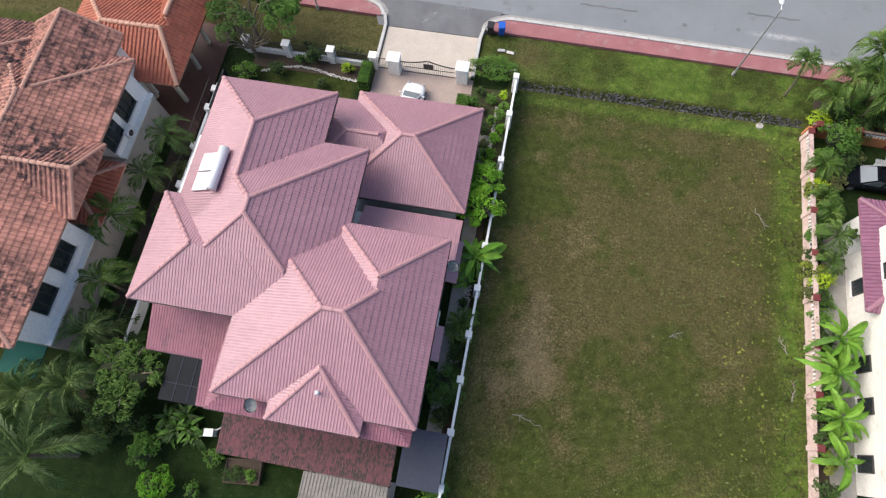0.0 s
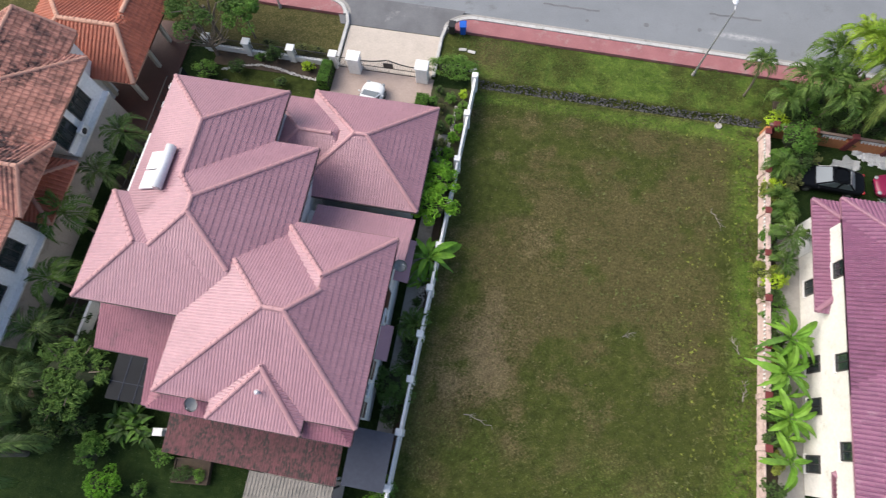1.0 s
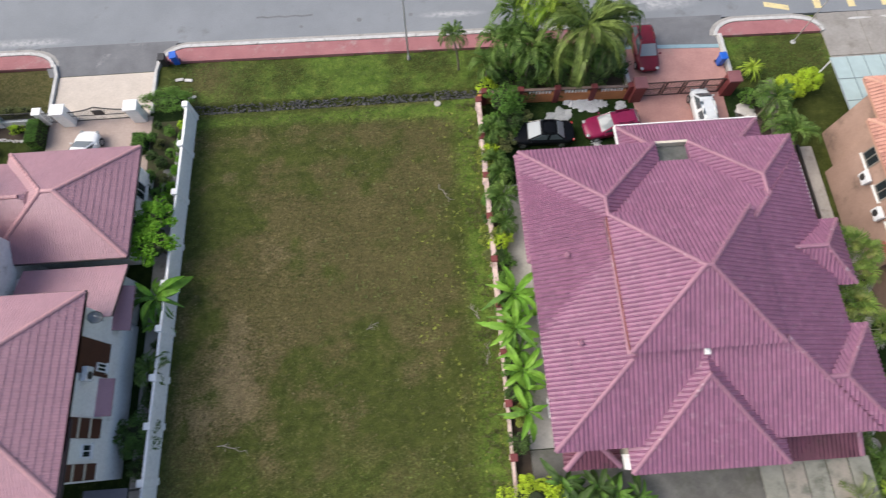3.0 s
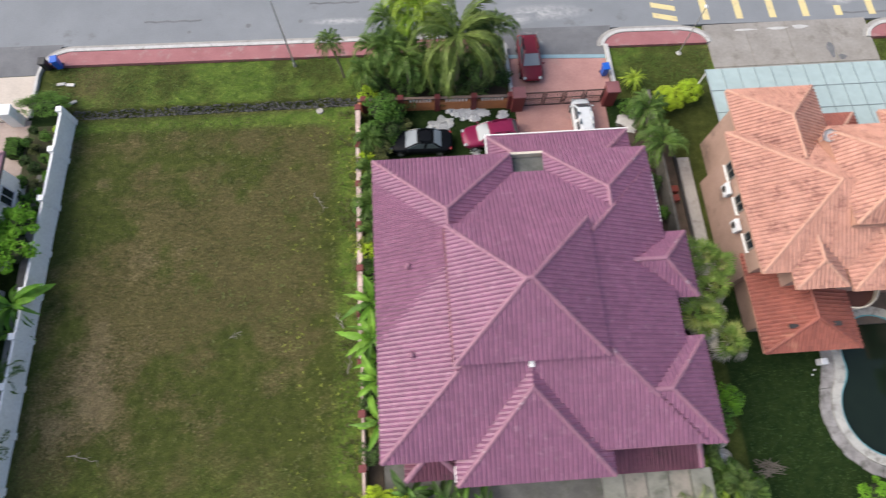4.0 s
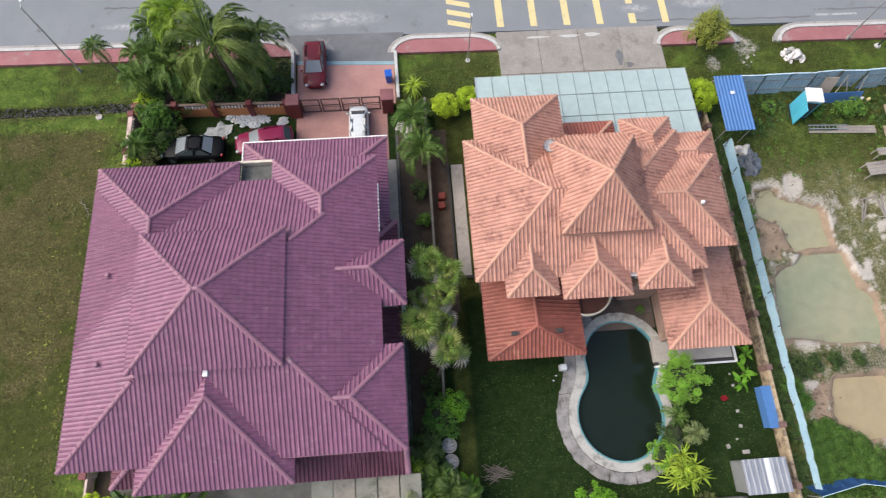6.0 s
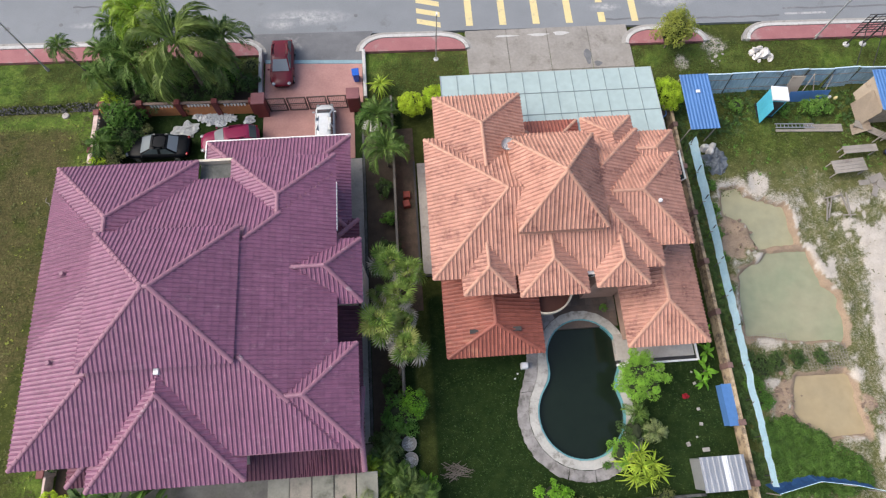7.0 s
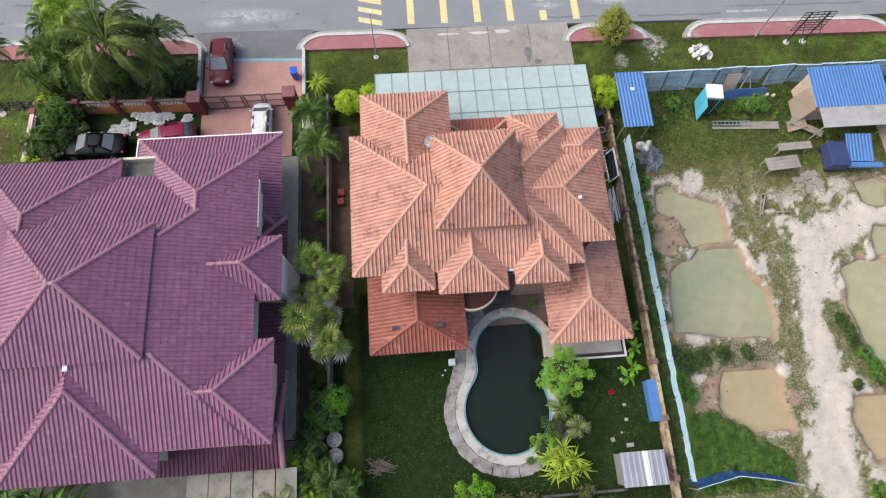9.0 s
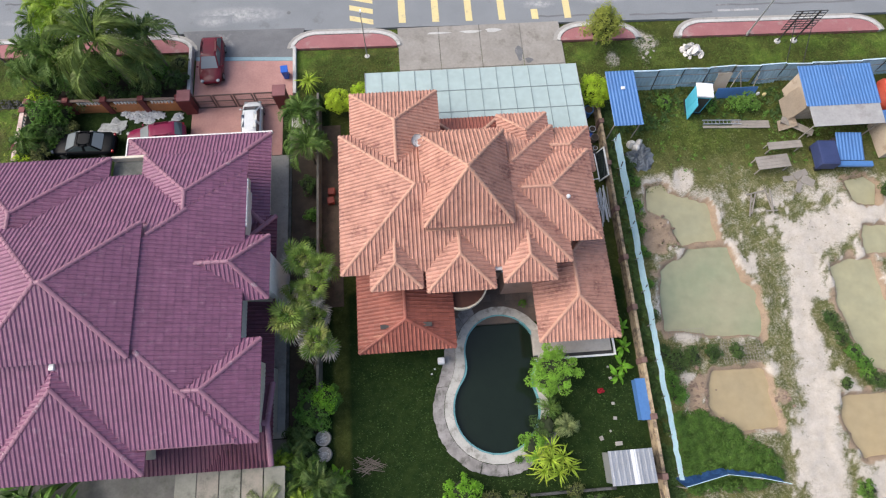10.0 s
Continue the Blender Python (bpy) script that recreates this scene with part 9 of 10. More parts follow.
# strip with clutter
for y in (6.15, 5.2):
    t = thing("planter_ring", "round grey concrete planter with pebbles", "planter", "planters", (43.2 if y > 6 else 43.25, y, 0))
    bm = bmesh.new()
    k = 20
    ri, ro = [(0.38 * math.cos(2 * math.pi * q / k), 0.38 * math.sin(2 * math.pi * q / k)) for q in range(k)], [(0.46 * math.cos(2 * math.pi * q / k), 0.46 * math.sin(2 * math.pi * q / k)) for q in range(k)]
    ring(bm, ri, ro, 0, 0.4)
    part("ring", bm, M_CONC_L, t)
    bm = bmesh.new()
    for i in range(40):
        a, r = rnd.uniform(0, 6.28), rnd.uniform(0, 0.33)
        blob(bm, (r * math.cos(a), r * math.sin(a), 0.3), (0.06, 0.05, 0.04), 1, 0.3, i)
    part("pebble_fill", bm, M_STONE_L, t)
    bm = bmesh.new()
    prism(bm, ri, 0.02, 0.3)
    part("soil", bm, M_CONC, t)
M_STICK = mat("dry_grey_branch", (0.20, 0.17, 0.145), (0.13, 0.11, 0.095), rough=0.9, fine=14)
t = thing("wood_pile", "pile of dry grey branches on the lawn", "branches", "", (46.1, 4.35, 0))
for k in range(34):
    bm = bmesh.new()
    a = rnd.uniform(-0.7, 0.7)
    p = Vector((rnd.uniform(-0.6, 0.6), rnd.uniform(-0.35, 0.35), rnd.uniform(0.03, 0.2)))
    d = Vector((math.cos(a), math.sin(a), rnd.uniform(-0.1, 0.1))) * rnd.uniform(0.3, 0.65)
    tube(bm, [p - d, p, p + d], 0.025, 0.015, 5)
    part("stick", bm, M_STICK, t)
bm = bmesh.new()
box(bm, -0.22, 0.22, -0.2, 0.2, 0, 0.6)
bevel(bm, 0.04)
ob = tagged(part("pool_pump_box", bm, M_ALU), "white pump box beside the pool", "box")
ob.matrix_basis = pose(50.85, 10.35, 0.02)
tarp("red_cloth", 61.05, 7.75, 0.28, 0.2, mat("red_cloth", (0.5, 0.03, 0.05), (0.42, 0.02, 0.04), rough=0.8), "small red cloth lying on the lawn", 3, 0.08, "cloth")
for i, (x, y) in enumerate(((50.2, 9.6), (50.4, 9.9))):
    bm = bmesh.new()
    blob(bm, (0, 0, 0.06), (0.08, 0.06, 0.06), 1, 0.3, i)
    ob = tagged(part("white_scrap", bm, M_ALU), "small white scrap on the lawn", "scrap")
    ob.matrix_basis = pose(x, y, 0)
t = thing("garden_shed", "small grey metal shed with a ribbed sheet roof", "shed", "", (60.4, 2.15, 0))
bm = bmesh.new()
box(bm, 0.1, 2.55, 0.1, 1.85, 0, 1.5)
part("wall", bm, M_STEEL, t)
for k in range(8):
    bm = bmesh.new()
    x = k * 0.34
    v = box(bm, x, x + 0.33, 0, 1.95, 1.52, 1.58)
    box(bm, x + 0.13, x + 0.2, 0.01, 1.94, 1.58, 1.62)
    part("roof_sheet", bm, M_ALU if k == 4 else M_STEEL, t)
t = thing("blue_tank_cover", "long blue sheet-metal box against the ochre wall", "box", "", (63.15, 5.75, 0))
bm = bmesh.new()
box(bm, 0, 0.6, 0, 2.5, 0, 0.75)
bevel(bm, 0.02)
part("body", bm, M_BLUETIN, t)
bm = bmesh.new()
box(bm, -0.03, 0.63, -0.03, 2.53, 0.75, 0.79)
part("lid", bm, M_BLUETIN, t)
t = thing("pipe_stack", "white plastic pipes leaning against the wall", "pipes", "", (63.05, 20.6, 0))
for k in range(7):
    bm = bmesh.new()
    s_ = ((k * 0.618) % 1) - 0.5
    tube(bm, [(0.11 * k - 0.35 + 0.5 * s_, -1.3 + 0.8 * s_, 0.05 + 0.03 * k), (0.09 * k - 0.35 - 0.5 * s_, 1.0 + 0.9 * s_, 0.3 + 0.07 * k)], 0.03, seg=7)
    part("pipe", bm, M_ALU, t)
bm = bmesh.new()
for a in ((0, 0.5, 0, 0.06), (0, 0.5, 1.9, 1.96), (0, 0.06, 0.06, 1.9), (0.44, 0.5, 0.06, 1.9)):
    box(bm, a[0], a[1], a[2], a[3], 0.0, 0.05)
ob = tagged(part("window_frame_spare", bm, M_ALU), "spare white window frame lying by the wall", "frame")
ob.matrix_basis = pose(62.9, 22.6, 0.3, 8, -12, 3)
for i, (x, y, r) in enumerate(((63.1, 25.4, 0.25), (63.3, 26.3, 0.2), (62.9, 27.2, 0.25), (63.2, 24.7, 0.3))):
    bm = bmesh.new()
    tube(bm, [(0, 0, 0), (0, 0, 0.35)], r * 0.8, r, 14)
    ob = tagged(part("plastic_bucket", bm, (M_BLACK, M_BIN, M_ALU, M_BLACK)[i]), "plastic bucket beside the wall", "bucket", "buckets")
    ob.matrix_basis = pose(x, y, 0)
for i, (x, y) in enumerate(((43.9, 22.9), (43.85, 22.2))):
    bm = bmesh.new()
    box(bm, -0.25, 0.25, -0.25, 0.25, 0, 0.45)
    bevel(bm, 0.04)
    ob = tagged(part("red_crate", bm, mat("red_crate_%d" % i, (0.25, 0.05, 0.03), (0.2, 0.04, 0.03), rough=0.6)), "faded red plastic crate on bare earth", "crate", "crates")
    ob.matrix_basis = pose(x, y, 0.02, 0, 0, 8 * i)

# ---------------------------------------------------------------- sandy lot
def corrugated(parent, name, x0, x1, y0, y1, za, zb, pitch, material, along="y", amp=0.03, label=""):
    """Ribbed sheet, ribs running along y (or x), height za at the start and zb at the end."""
    bm = bmesh.new()
    if along == "y":
        n = max(2, int((x1 - x0) / pitch * 4))
        rows = [[bm.verts.new((x0 + (x1 - x0) * k / n, y, z + (amp if k % 4 in (1, 2) else 0))) for y, z in ((y0, za), (y1, zb))] for k in range(n + 1)]
    else:
        n = max(2, int((y1 - y0) / pitch * 4))
        rows = [[bm.verts.new((x, y0 + (y1 - y0) * k / n, z + (amp if k % 4 in (1, 2) else 0))) for x, z in ((x0, za), (x1, zb))] for k in range(n + 1)]
    for a, b in zip(rows, rows[1:]):
        bm.faces.new([a[0], b[0], b[1], a[1]])
    bmesh.ops.recalc_face_normals(bm, faces=list(bm.faces))
    bmesh.ops.solidify(bm, geom=list(bm.faces), thickness=0.012)
    return part(name, bm, material, parent, label)


hoard = thing("steel_hoarding", "faded blue corrugated steel hoarding with rusty panels", "fence")
hoard["kind"] = "structure"
rnd = random.Random(77)
for k in range(13):
    x0 = 66.8 + k * 2.0
    lean = rnd.uniform(0.05, 0.45)
    m = pose(x0, 30.6 + rnd.uniform(-0.02, 0.02), 0, 0, 0, rnd.uniform(-3, 3))
    bm = bmesh.new()
    n = 28
    rows = [[bm.verts.new(m @ Vector((1.98 * q / n, (0.03 if q % 4 in (1, 2) else 0) + yy, z))) for yy, z in ((-lean, 0.02), (0, 1.95))] for q in range(n + 1)]
    for a, b in zip(rows, rows[1:]):
        bm.faces.new([a[0], b[0], b[1], a[1]])
    bmesh.ops.solidify(bm, geom=list(bm.faces), thickness=0.012)
    pn = part("panel", bm, M_PALEBLUE, hoard)
    bm = bmesh.new()
    box(bm, 0, 1.99, -0.05, 0.05, 1.95, 1.99, m)
    part("capping", bm, M_PALEBLUE, pn, "pale blue capping rail")
    bm = bmesh.new()
    tube(bm, [m @ Vector((0.02, -lean - 0.05, 0)), m @ Vector((0.02, -0.06, 1.98))], 0.04, seg=6)
    part("post", bm, M_DARK, pn)
    for z in (0.5, 1.4):
        bm = bmesh.new()
        tube(bm, [m @ Vector((0, -lean * (1 - z / 1.95) - 0.05, z)), m @ Vector((1.98, -lean * (1 - z / 1.95) - 0.05, z))], 0.025, seg=5)
        part("rail", bm, M_TIMBER, pn)

t = thing("site_lean_to", "lean-to with a blue ribbed metal roof beside the wall", "shed", "", (0, 0, 0))
corrugated(t, "roof_sheet", 64.5, 66.65, 25.9, 30.4, 2.15, 2.35, 0.25, M_BLUETIN)
for x in (64.6, 66.5):
    for y in (26.1, 30.2):
        bm = bmesh.new()
        tube(bm, [(x, y, 0), (x, y, 2.1)], 0.05, seg=6)
        part("post", bm, M_TIMBER, t)
bm = bmesh.new()
box(bm, 65.45, 65.75, 28.8, 29.05, 2.3, 2.42)
bevel(bm, 0.03)
tagged(part("white_bucket_lid", bm, M_ALU), "white lid lying on the blue roof", "lid")

t = thing("portable_toilet", "turquoise portable toilet with a white roof and its door ajar", "portable toilet", "", (71.75, 28.45, 0.02), -8)
bm = bmesh.new()
box(bm, -0.55, 0.55, -0.55, 0.55, 0.08, 2.1)
bevel(bm, 0.04)
part("cabin", bm, M_CYAN, t)
bm = bmesh.new()
box(bm, -0.6, 0.6, -0.6, 0.6, 2.1, 2.28)
bevel(bm, 0.07, 2)
part("roof", bm, M_ALU, t, "white domed roof")
bm = bmesh.new()
box(bm, -0.57, -0.5, -1.25, -0.57, 0.15, 2.0)
bevel(bm, 0.02)
part("door", bm, M_CYAN, t, "open turquoise door")
# The cabin is closed; a thin dark panel paints the shade inside its door.
bm = bmesh.new()
box(bm, -0.42, 0.42, -0.565, -0.553, 0.2, 1.95)
part("opening", bm, M_DARK, t, "dark panel that stands for the shaded doorway")
bm = bmesh.new()
box(bm, -0.62, 0.62, -0.62, 0.62, 0, 0.08)
part("base", bm, M_BLACK, t)

t = thing("leaning_sheets", "blue metal sheet and plywood board leaning on the hoarding", "sheets", "", (73.6, 29.6, 0))
bm = bmesh.new()
v = box(bm, 0, 3.2, -0.55, -0.53, 0.05, 0.95)
for q in v:
    q.co.y += 0.35 * q.co.z
part("blue_sheet", bm, M_BLUETIN, t)
bm = bmesh.new()
v = box(bm, -0.1, 1.0, 0.1, 0.13, 0.05, 1.7)
for q in v:
    q.co.y += 0.3 * q.co.z
part("board", bm, M_PLY, t)
for a in (((0.9, -0.4, 0.1), (1.6, 0.7, 1.9)), ((2.2, -0.5, 0.1), (1.5, 0.6, 1.9)), ((2.9, -0.4, 0.1), (3.2, 0.7, 1.6))):
    bm = bmesh.new()
    tube(bm, a, 0.035, seg=6)
    part("pole", bm, M_TIMBER, t)

t = thing("site_shed", "plywood site shed with a blue ribbed roof and grey sheet apron", "shed")
corrugated(t, "roof_sheet", 79.0, 84.7, 26.6, 29.9, 2.25, 2.55, 0.25, M_BLUETIN)
bm = bmesh.new()
v = box(bm, 79.2, 84.6, 25.0, 26.62, 2.08, 2.11)
for q in v:
    q.co.z += 0.08 * (q.co.y - 25.0)
part("apron_sheet", bm, mat("grey_cement_sheet", (0.36, 0.35, 0.345), (0.3, 0.295, 0.29), rough=0.85, scale=0.9, fine=6, stain=(0.22, 0.2, 0.19), amount=0.2), t)
bm = bmesh.new()
box(bm, 79.3, 84.4, 26.9, 29.6, 0, 2.2)
part("wall", bm, M_PLY, t)
for k, (x0, x1, y0, y1, z0, z1) in enumerate(((78.6, 79.2, 26.6, 28.6, 0.1, 1.9), (78.0, 79.2, 25.9, 26.8, 0.05, 0.6))):
    bm = bmesh.new()
    v = [bm.verts.new(p) for p in ((x0, y0, z0), (x0 + 0.1, y1, z0), (x1, y1, z1), (x1, y0 + 0.1, z1))]
    bm.faces.new(v)
    bmesh.ops.solidify(bm, geom=list(bm.faces), thickness=0.03)
    part("loose_board", bm, M_PLY, t)
for x in (79.4, 84.4):
    bm = bmesh.new()
    tube(bm, [(x, 25.2, 0), (x, 25.2, 2.05)], 0.05, seg=6)
    part("post", bm, M_TIMBER, t)
t = thing("covered_stack", "stack covered with an orange red tarpaulin", "stack", "", (86.6, 28.0, 0))
bm = bmesh.new()
blob(bm, (0, 0, 0.8), (1.1, 1.3, 1.3), 3, 0.35, 3)
part("tarpaulin", bm, mat("orange_red_tarpaulin", (0.48, 0.075, 0.04), (0.4, 0.06, 0.035), rough=0.6, bump=0.3), t, smooth=True)
t = thing("side_shed", "low shed with a blue metal roof beside the plywood shed", "shed")
corrugated(t, "roof_sheet", 84.9, 88.5, 22.9, 26.2, 1.7, 1.85, 0.25, M_BLUETIN)
bm = bmesh.new()
box(bm, 85.1, 88.3, 23.2, 26.0, 0, 1.68)
part("wall", bm, M_PLY, t)

t = thing("tarped_trailer", "small trailer with a dark blue tarpaulin and blue metal sheets", "trailer", "", (80.4, 23.3, 0), -4)
bm = bmesh.new()
box(bm, -0.7, 0.7, -0.95, 1.0, 0.35, 1.25)
bevel(bm, 0.12, 2)
part("tarpaulin", bm, mat("navy_tarpaulin", (0.028, 0.04, 0.11), (0.04, 0.055, 0.14), rough=0.5, bump=0.4), t)
corrugated(t, "sheet", 0.72, 2.7, -0.5, 1.6, 1.0, 1.35, 0.25, M_BLUETIN)
bm = bmesh.new()
v = box(bm, 0.75, 3.3, -0.95, -0.55, 0.75, 0.98)
part("sheet", bm, M_BLUETIN, t)
bm = bmesh.new()
box(bm, 0.75, 2.5, -0.4, 1.4, 0.3, 0.95)
part("load", bm, M_DARK, t)
for x, y in ((-0.4, -0.8), (-0.4, 0.9), (1.8, -0.5), (1.8, 1.4)):
    bm = bmesh.new()
    tube(bm, [(x, y - 0.1, 0.28), (x, y + 0.1, 0.28)], 0.28, seg=14)
    part("wheel", bm, M_TYRE, t)


def bench(x, y, rz, ln, w, h, label, tilt=0.0):
    t = thing("timber_bench", label, "bench", "site benches", (x, y, 0), rz)
    k = max(2, int(w / 0.22))
    for i in range(k):
        bm = bmesh.new()
        box(bm, -ln / 2, ln / 2, -w / 2 + w * i / k + 0.008, -w / 2 + w * (i + 1) / k - 0.008, h, h + 0.04, pose(0, 0, 0, tilt, 0, 0))
        part("plank", bm, M_TIMBER, t)
    for sx in (-ln / 2 + 0.15, ln / 2 - 0.15):
        for sy in (-w / 2 + 0.08, w / 2 - 0.08):
            bm = bmesh.new()
            box(bm, sx - 0.04, sx + 0.04, sy - 0.04, sy + 0.04, 0, h)
            part("leg", bm, M_TIMBER, t)


bench(77.6, 24.35, 2, 2.6, 0.62, 0.75, "weathered grey plank bench on the sandy lot")
bench(76.3, 23.0, 4, 2.5, 1.05, 0.8, "weathered grey plank table on the sandy lot")
bench(79.3, 26.1, -33, 2.5, 0.6, 0.35, "weathered grey plank bench lying askew")
t = thing("ladder_boards", "long grey boards with a ladder lying on grass", "boards", "", (74.8, 26.7, 0.05), -3)
for i in range(3):
    bm = bmesh.new()
    box(bm, -0.3 if i else -2.6, 2.6, -0.32 + i * 0.22, -0.12 + i * 0.22, 0, 0.05)
    part("board", bm, M_TIMBER, t)
for y in (0.0, 0.32):
    bm = bmesh.new()
    box(bm, -2.6, 0.4, y - 0.03, y + 0.03, 0.06, 0.13)
    part("ladder_rail", bm, M_STEEL, t)
for i in range(10):
    bm = bmesh.new()
    box(bm, -2.5 + i * 0.3, -2.46 + i * 0.3, 0.03, 0.29, 0.08, 0.11)
    part("rung", bm, M_STEEL, t)
for i, (x, y, a, ln) in enumerate(((74.2, 20.0, 72, 1.9), (74.45, 20.1, 66, 1.8), (75.6, 20.3, 95, 1.8), (75.8, 20.2, 84, 1.9), (74.8, 20.9, 10, 1.5), (75.6, 19.4, 0, 0.9))):
    bm = bmesh.new()
    box(bm, -ln / 2, ln / 2, -0.04, 0.04, 0, 0.07)
    ob = tagged(part("timber_batten", bm, M_TIMBER), "loose grey timber batten on sand", "batten", "battens")
    ob.matrix_basis = pose(x, y, 0.08 + 0.02 * i, 0, 0, a)
for i, (x, y, a, sx, sy) in enumerate(((78.6, 22.2, 20, 0.6, 0.25), (79.0, 21.6, -30, 0.5, 0.3), (77.6, 21.9, 5, 0.45, 0.2), (78.2, 21.2, 60, 0.5, 0.2), (81.5, 2.4, 12, 0.6, 0.2))):
    bm = bmesh.new()
    box(bm, -sx, sx, -sy, sy, 0, 0.03)
    ob = tagged(part("sheet_scrap", bm, M_TIMBER), "scrap of grey sheet on sand", "scrap", "sheet scraps")
    ob.matrix_basis = pose(x, y, 0.1, 6, 4, a)
t = tarp("grey_tarpaulin", 66.8, 24.4, 1.15, 1.3, mat("dark_grey_tarpaulin", (0.22, 0.25, 0.29), (0.30, 0.33, 0.37), rough=0.5, scale=2, bump=0.4), "grey tarpaulin over a heap beside the fence", 21, 0.45, "tarpaulin")
rocks("sand_bag", "pale cement bag on the tarpaulin heap", [(66.3, 25.4, 0.35, 0.6), (66.9, 25.5, 0.32, 0.5), (66.6, 25.1, 0.3, 0.65)], M_STONE_L, 60, 0.4, "bag")
rocks("paint_tin", "small tin beside the hoarding", [(77.2, 29.3, 0.15, 0.3)], M_ALU, 70, 0.05, "tin")
rocks("yellow_tin", "small yellow tin beside the hoarding", [(77.7, 29.2, 0.15, 0.3)], M_YELLOW, 71, 0.05, "tin")

# pale blue netting along the ochre wall
net = thing("blue_screen_fence", "pale blue tarpaulin strip on leaning poles along the wall", "fence")
net["kind"] = "structure"
bm = bmesh.new()
rows = []
n = 110
for k in range(n + 1):
    y = 25.4 - 23.2 * k / n
    w = noise.noise(Vector((y * 0.7, 3.0, 0))) * 0.10 + noise.noise(Vector((y * 2.5, 9.0, 0))) * 0.05
    narrow = 1 - 0.45 * k / n
    wd_ = 0.17 * narrow + 0.06 * noise.noise(Vector((y * 0.4, 1.0, 5.0)))
    x = 64.72 - 0.012 * (25.4 - y) * 0.9 + w
    sag = 0.12 * noise.noise(Vector((y * 1.1, 0, 7.0)))
    rows.append([bm.verts.new((x + wd_ * 0.6, y, 2.05 + sag)), bm.verts.new((x + wd_ * 0.25, y, 2.05 - 0.45 * narrow + sag)), bm.verts.new((x - wd_ * 0.2, y, 2.05 - 0.95 * narrow + sag))])
for a, b in zip(rows, rows[1:]):
    for j in range(2):
        bm.faces.new([a[j], a[j + 1], b[j + 1], b[j]])
bmesh.ops.solidify(bm, geom=list(bm.faces), thickness=0.01)
part("tarpaulin", bm, M_NET, net)
for k in range(11):
    y = 25.2 - k * 2.25
    bm = bmesh.new()
    tube(bm, [(64.95, y, -0.1), (64.6, y + 0.1, 2.1)], 0.035, seg=6)
    part("pole", bm, M_DARK, net)
    bm = bmesh.new()
    tube(bm, [(64.2, y - 0.3, 1.9), (64.9, y, 1.2)], 0.025, seg=6)
    part("brace", bm, M_TIMBER, net)
t = thing("blue_sheet_fence", "dark blue plastic sheet fence across the lot's end", "fence")
t["kind"] = "structure"
bm = bmesh.new()
line = [(64.8, 1.75), (67.5, 2.25), (69.5, 1.9), (71.2, 1.45)]
rows = []
for k in range(31):
    u = k / 30 * 3
    i = min(2, int(u))
    f_ = u - i
    x, y = (line[i][j] + (line[i + 1][j] - line[i][j]) * f_ for j in (0, 1))
    rows.append([bm.verts.new((x, y, 1.45)), bm.verts.new((x, y + 0.2 - 0.15 * math.sin(k * 0.9) ** 2, 0.7)), bm.verts.new((x, y + 0.45, 0.02))])
for a, b in zip(rows, rows[1:]):
    for j in range(2):
        bm.faces.new([a[j], a[j + 1], b[j + 1], b[j]])
bmesh.ops.solidify(bm, geom=list(bm.faces), thickness=0.012)
part("sheet", bm, M_BLUETIN, t)
for x, y in line:
    bm = bmesh.new()
    tube(bm, [(x, y - 0.05, 0), (x, y - 0.05, 1.5)], 0.035, seg=6)
    part("post", bm, M_TIMBER, t)
bm = bmesh.new()
tube(bm, [(a, b, 1.46) for a, b in line], 0.018, seg=6)
part("rail", bm, M_NET, t)

# steel mesh mats lying over the pond banks
for x0, x1, y0, y1 in ((69.6, 72.4, 8.8, 10.4), (66.2, 68.7, 10.7, 11.3)):
    bm = bmesh.new()
    for k in range(int((x1 - x0) / 0.2) + 1):
        box(bm, x0 + k * 0.2 - 0.008, x0 + k * 0.2 + 0.008, y0, y1, 0.12, 0.135)
    for k in range(int((y1 - y0) / 0.2) + 1):
        box(bm, x0, x1, y0 + k * 0.2 - 0.008, y0 + k * 0.2 + 0.008, 0.136, 0.15)
    tagged(part("steel_mesh", bm, M_TIMBER), "rusty steel mesh mat lying by the water", "mesh mat", "mesh mats")

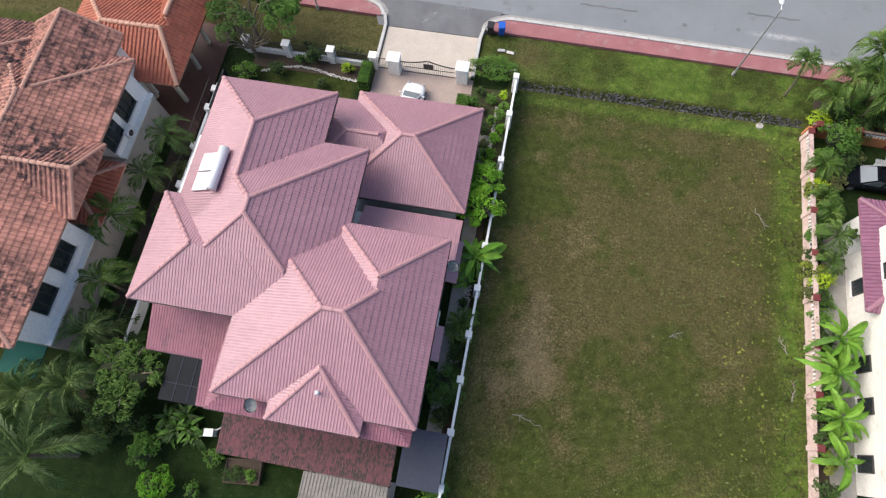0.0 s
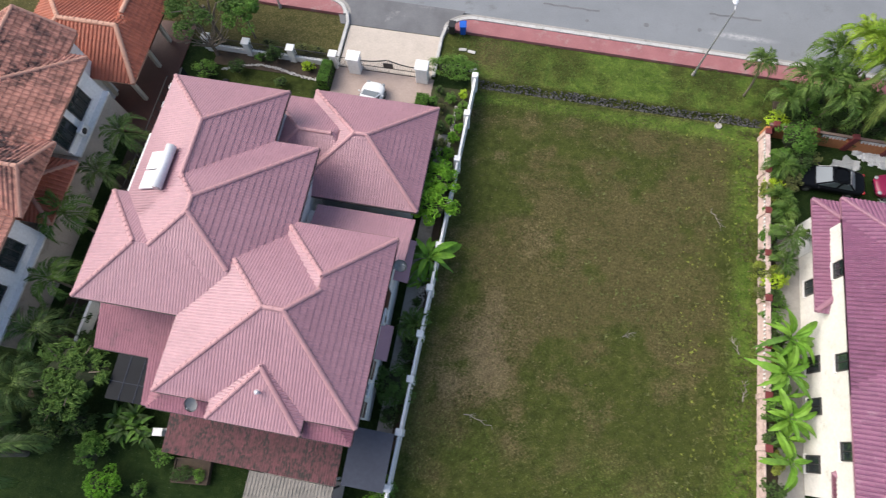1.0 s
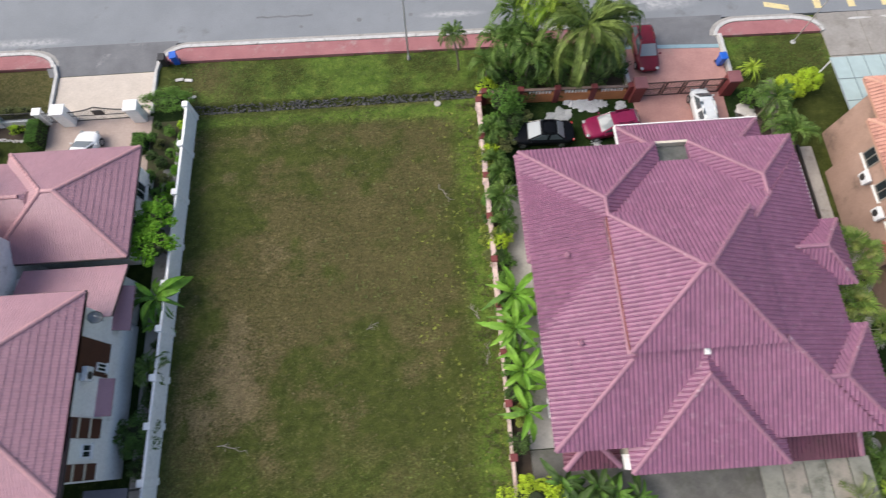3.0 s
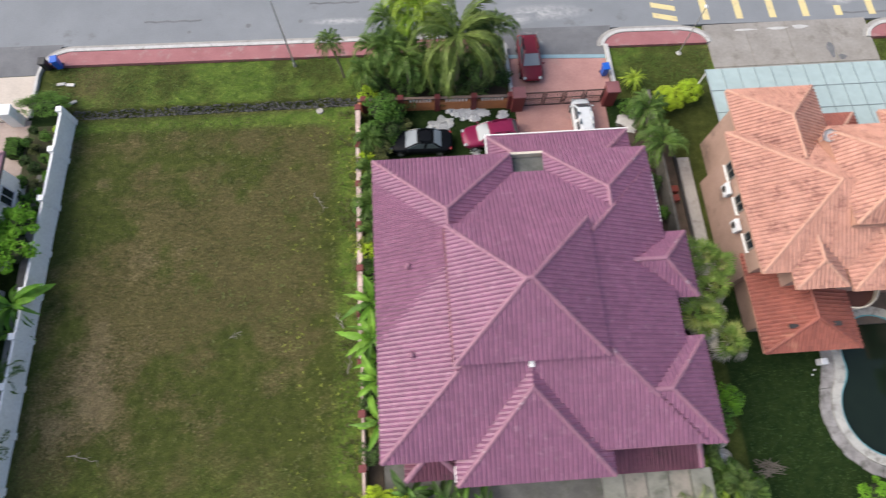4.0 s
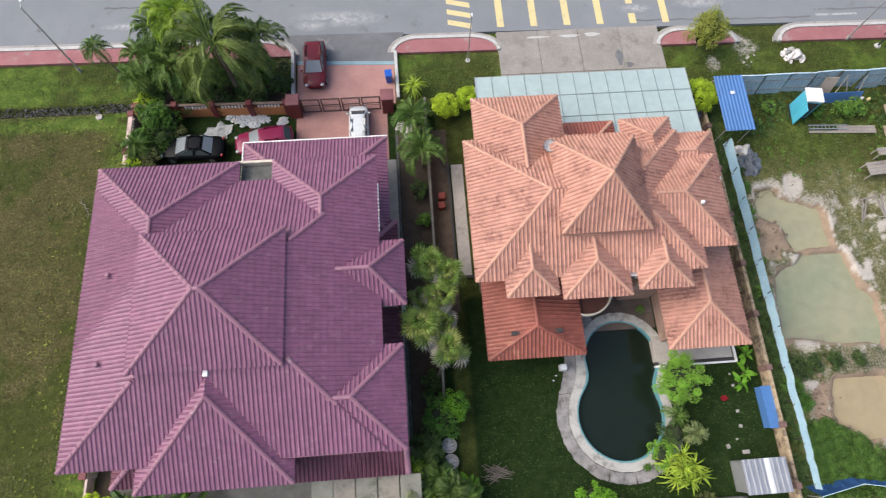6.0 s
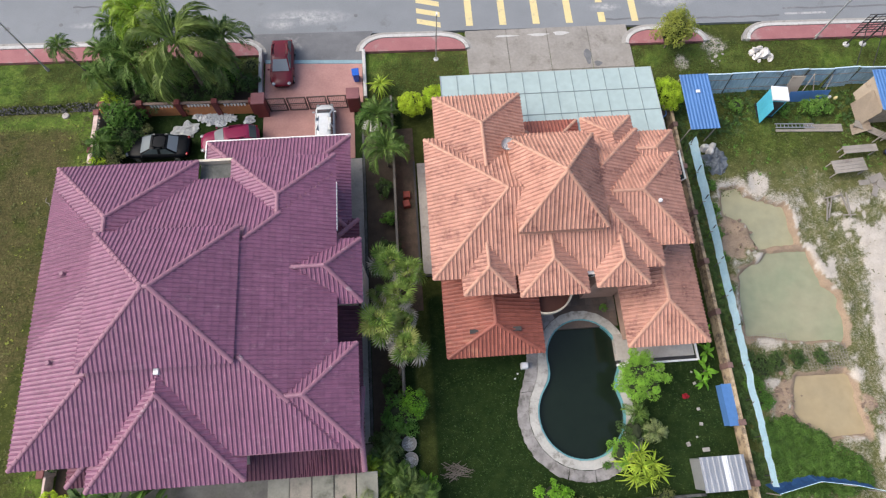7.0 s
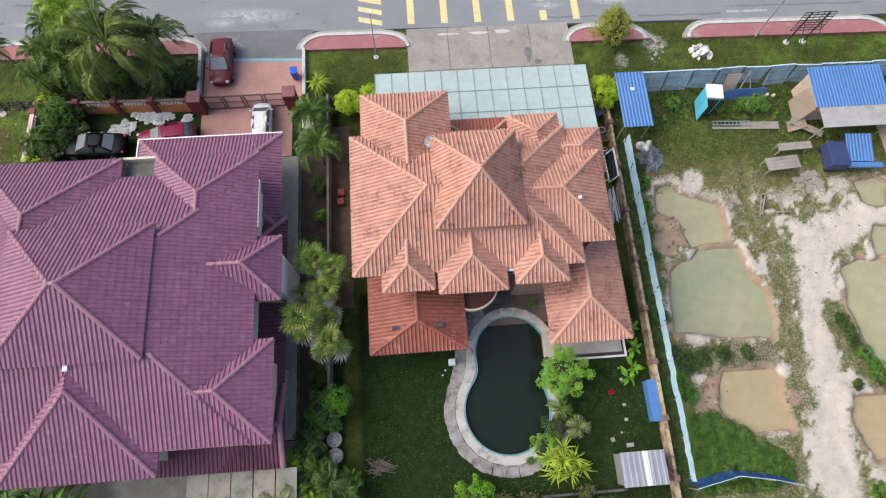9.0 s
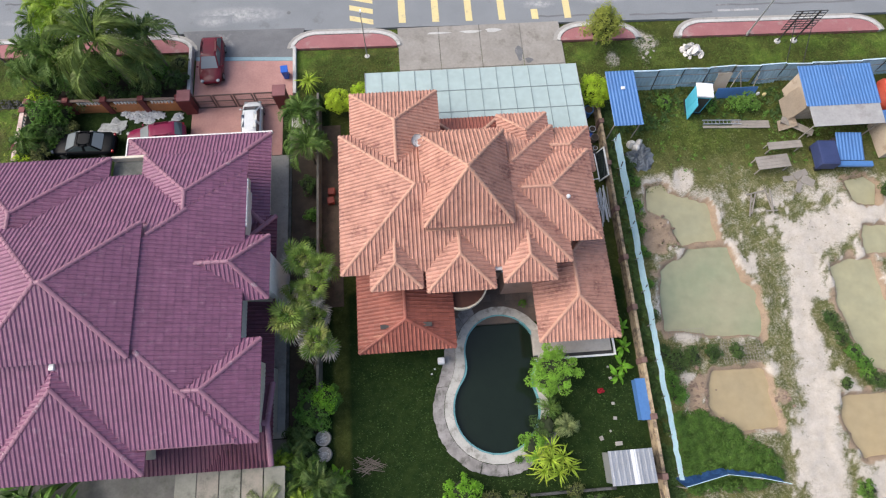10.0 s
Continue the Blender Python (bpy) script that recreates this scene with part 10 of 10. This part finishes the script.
# manhole covers and tar marks of the road
for x, y, r in ((13.2, 39.3, 0.2), (17.3, 39.5, 0.16), (8.6, 38.95, 0.14), (40.6, 39.2, 0.16)):
    bm = bmesh.new()
    tube(bm, [(0, 0, -0.02), (0, 0, 0.008)], r, seg=16)
    ob = tagged(part("road_cover", bm, M_ASPHALT_D), "small dark cover in the asphalt", "cover", "road covers", kind="structure")
    ob.matrix_basis = pose(x, y, 0)
for x0, x1, y in ((18.0, 22.0, 41.2), (5.0, 9.5, 40.1), (76.0, 88.0, 38.1), (60.5, 66.5, 37.75), (68.5, 75.5, 37.5)):
    bm = bmesh.new()
    pts = [(x0 + (x1 - x0) * k / 10, y - 0.0165 * (x1 - x0) * k / 10 + 0.05 * math.sin(k * 2.1)) for k in range(11)]
    sweep(bm, pts, 0.16, -0.02, 0.005)
    tagged(part("tar_seam", bm, M_ASPHALT_D), "dark tar seam in the asphalt", "seam", kind="structure")
bm = bmesh.new()
sweep(bm, [(76.0, 37.55), (79.5, 37.5)], 0.2, -0.02, 0.007)
tagged(part("edge_line", bm, M_ROADWHITE), "worn white edge line on the road", "road marking", kind="structure")
for i, (x, y, a, b) in enumerate(((55.2, 36.5, 0.8, 0.14), (57.0, 36.55, 0.6, 0.2), (52.5, 36.5, 0.9, 0.1))):
    bm = bmesh.new()
    prism(bm, [(x + a * math.cos(q) * (1 + 0.3 * math.sin(3 * q + i)), y + b * math.sin(q)) for q in np.linspace(0, 2 * math.pi, 14)[:-1]], 0.02, 0.043 + 0.002 * i)
    tagged(part("white_splash", bm, M_KERB), "white paint splash on the concrete apron", "stain", kind="structure")
for i, (x, y, a, b) in enumerate(((58.9, 34.2, 0.28, 0.75), (59.6, 33.5, 0.3, 0.25))):
    bm = bmesh.new()
    prism(bm, [(x + a * math.cos(q) * (1 + 0.3 * math.sin(3 * q + i)), y + b * math.sin(q)) for q in np.linspace(0, 2 * math.pi, 14)[:-1]], 0.02, 0.039 + 0.002 * i)
    tagged(part("oil_stain", bm, M_ASPHALT_D), "dark oil stain on the concrete apron", "stain", kind="structure")
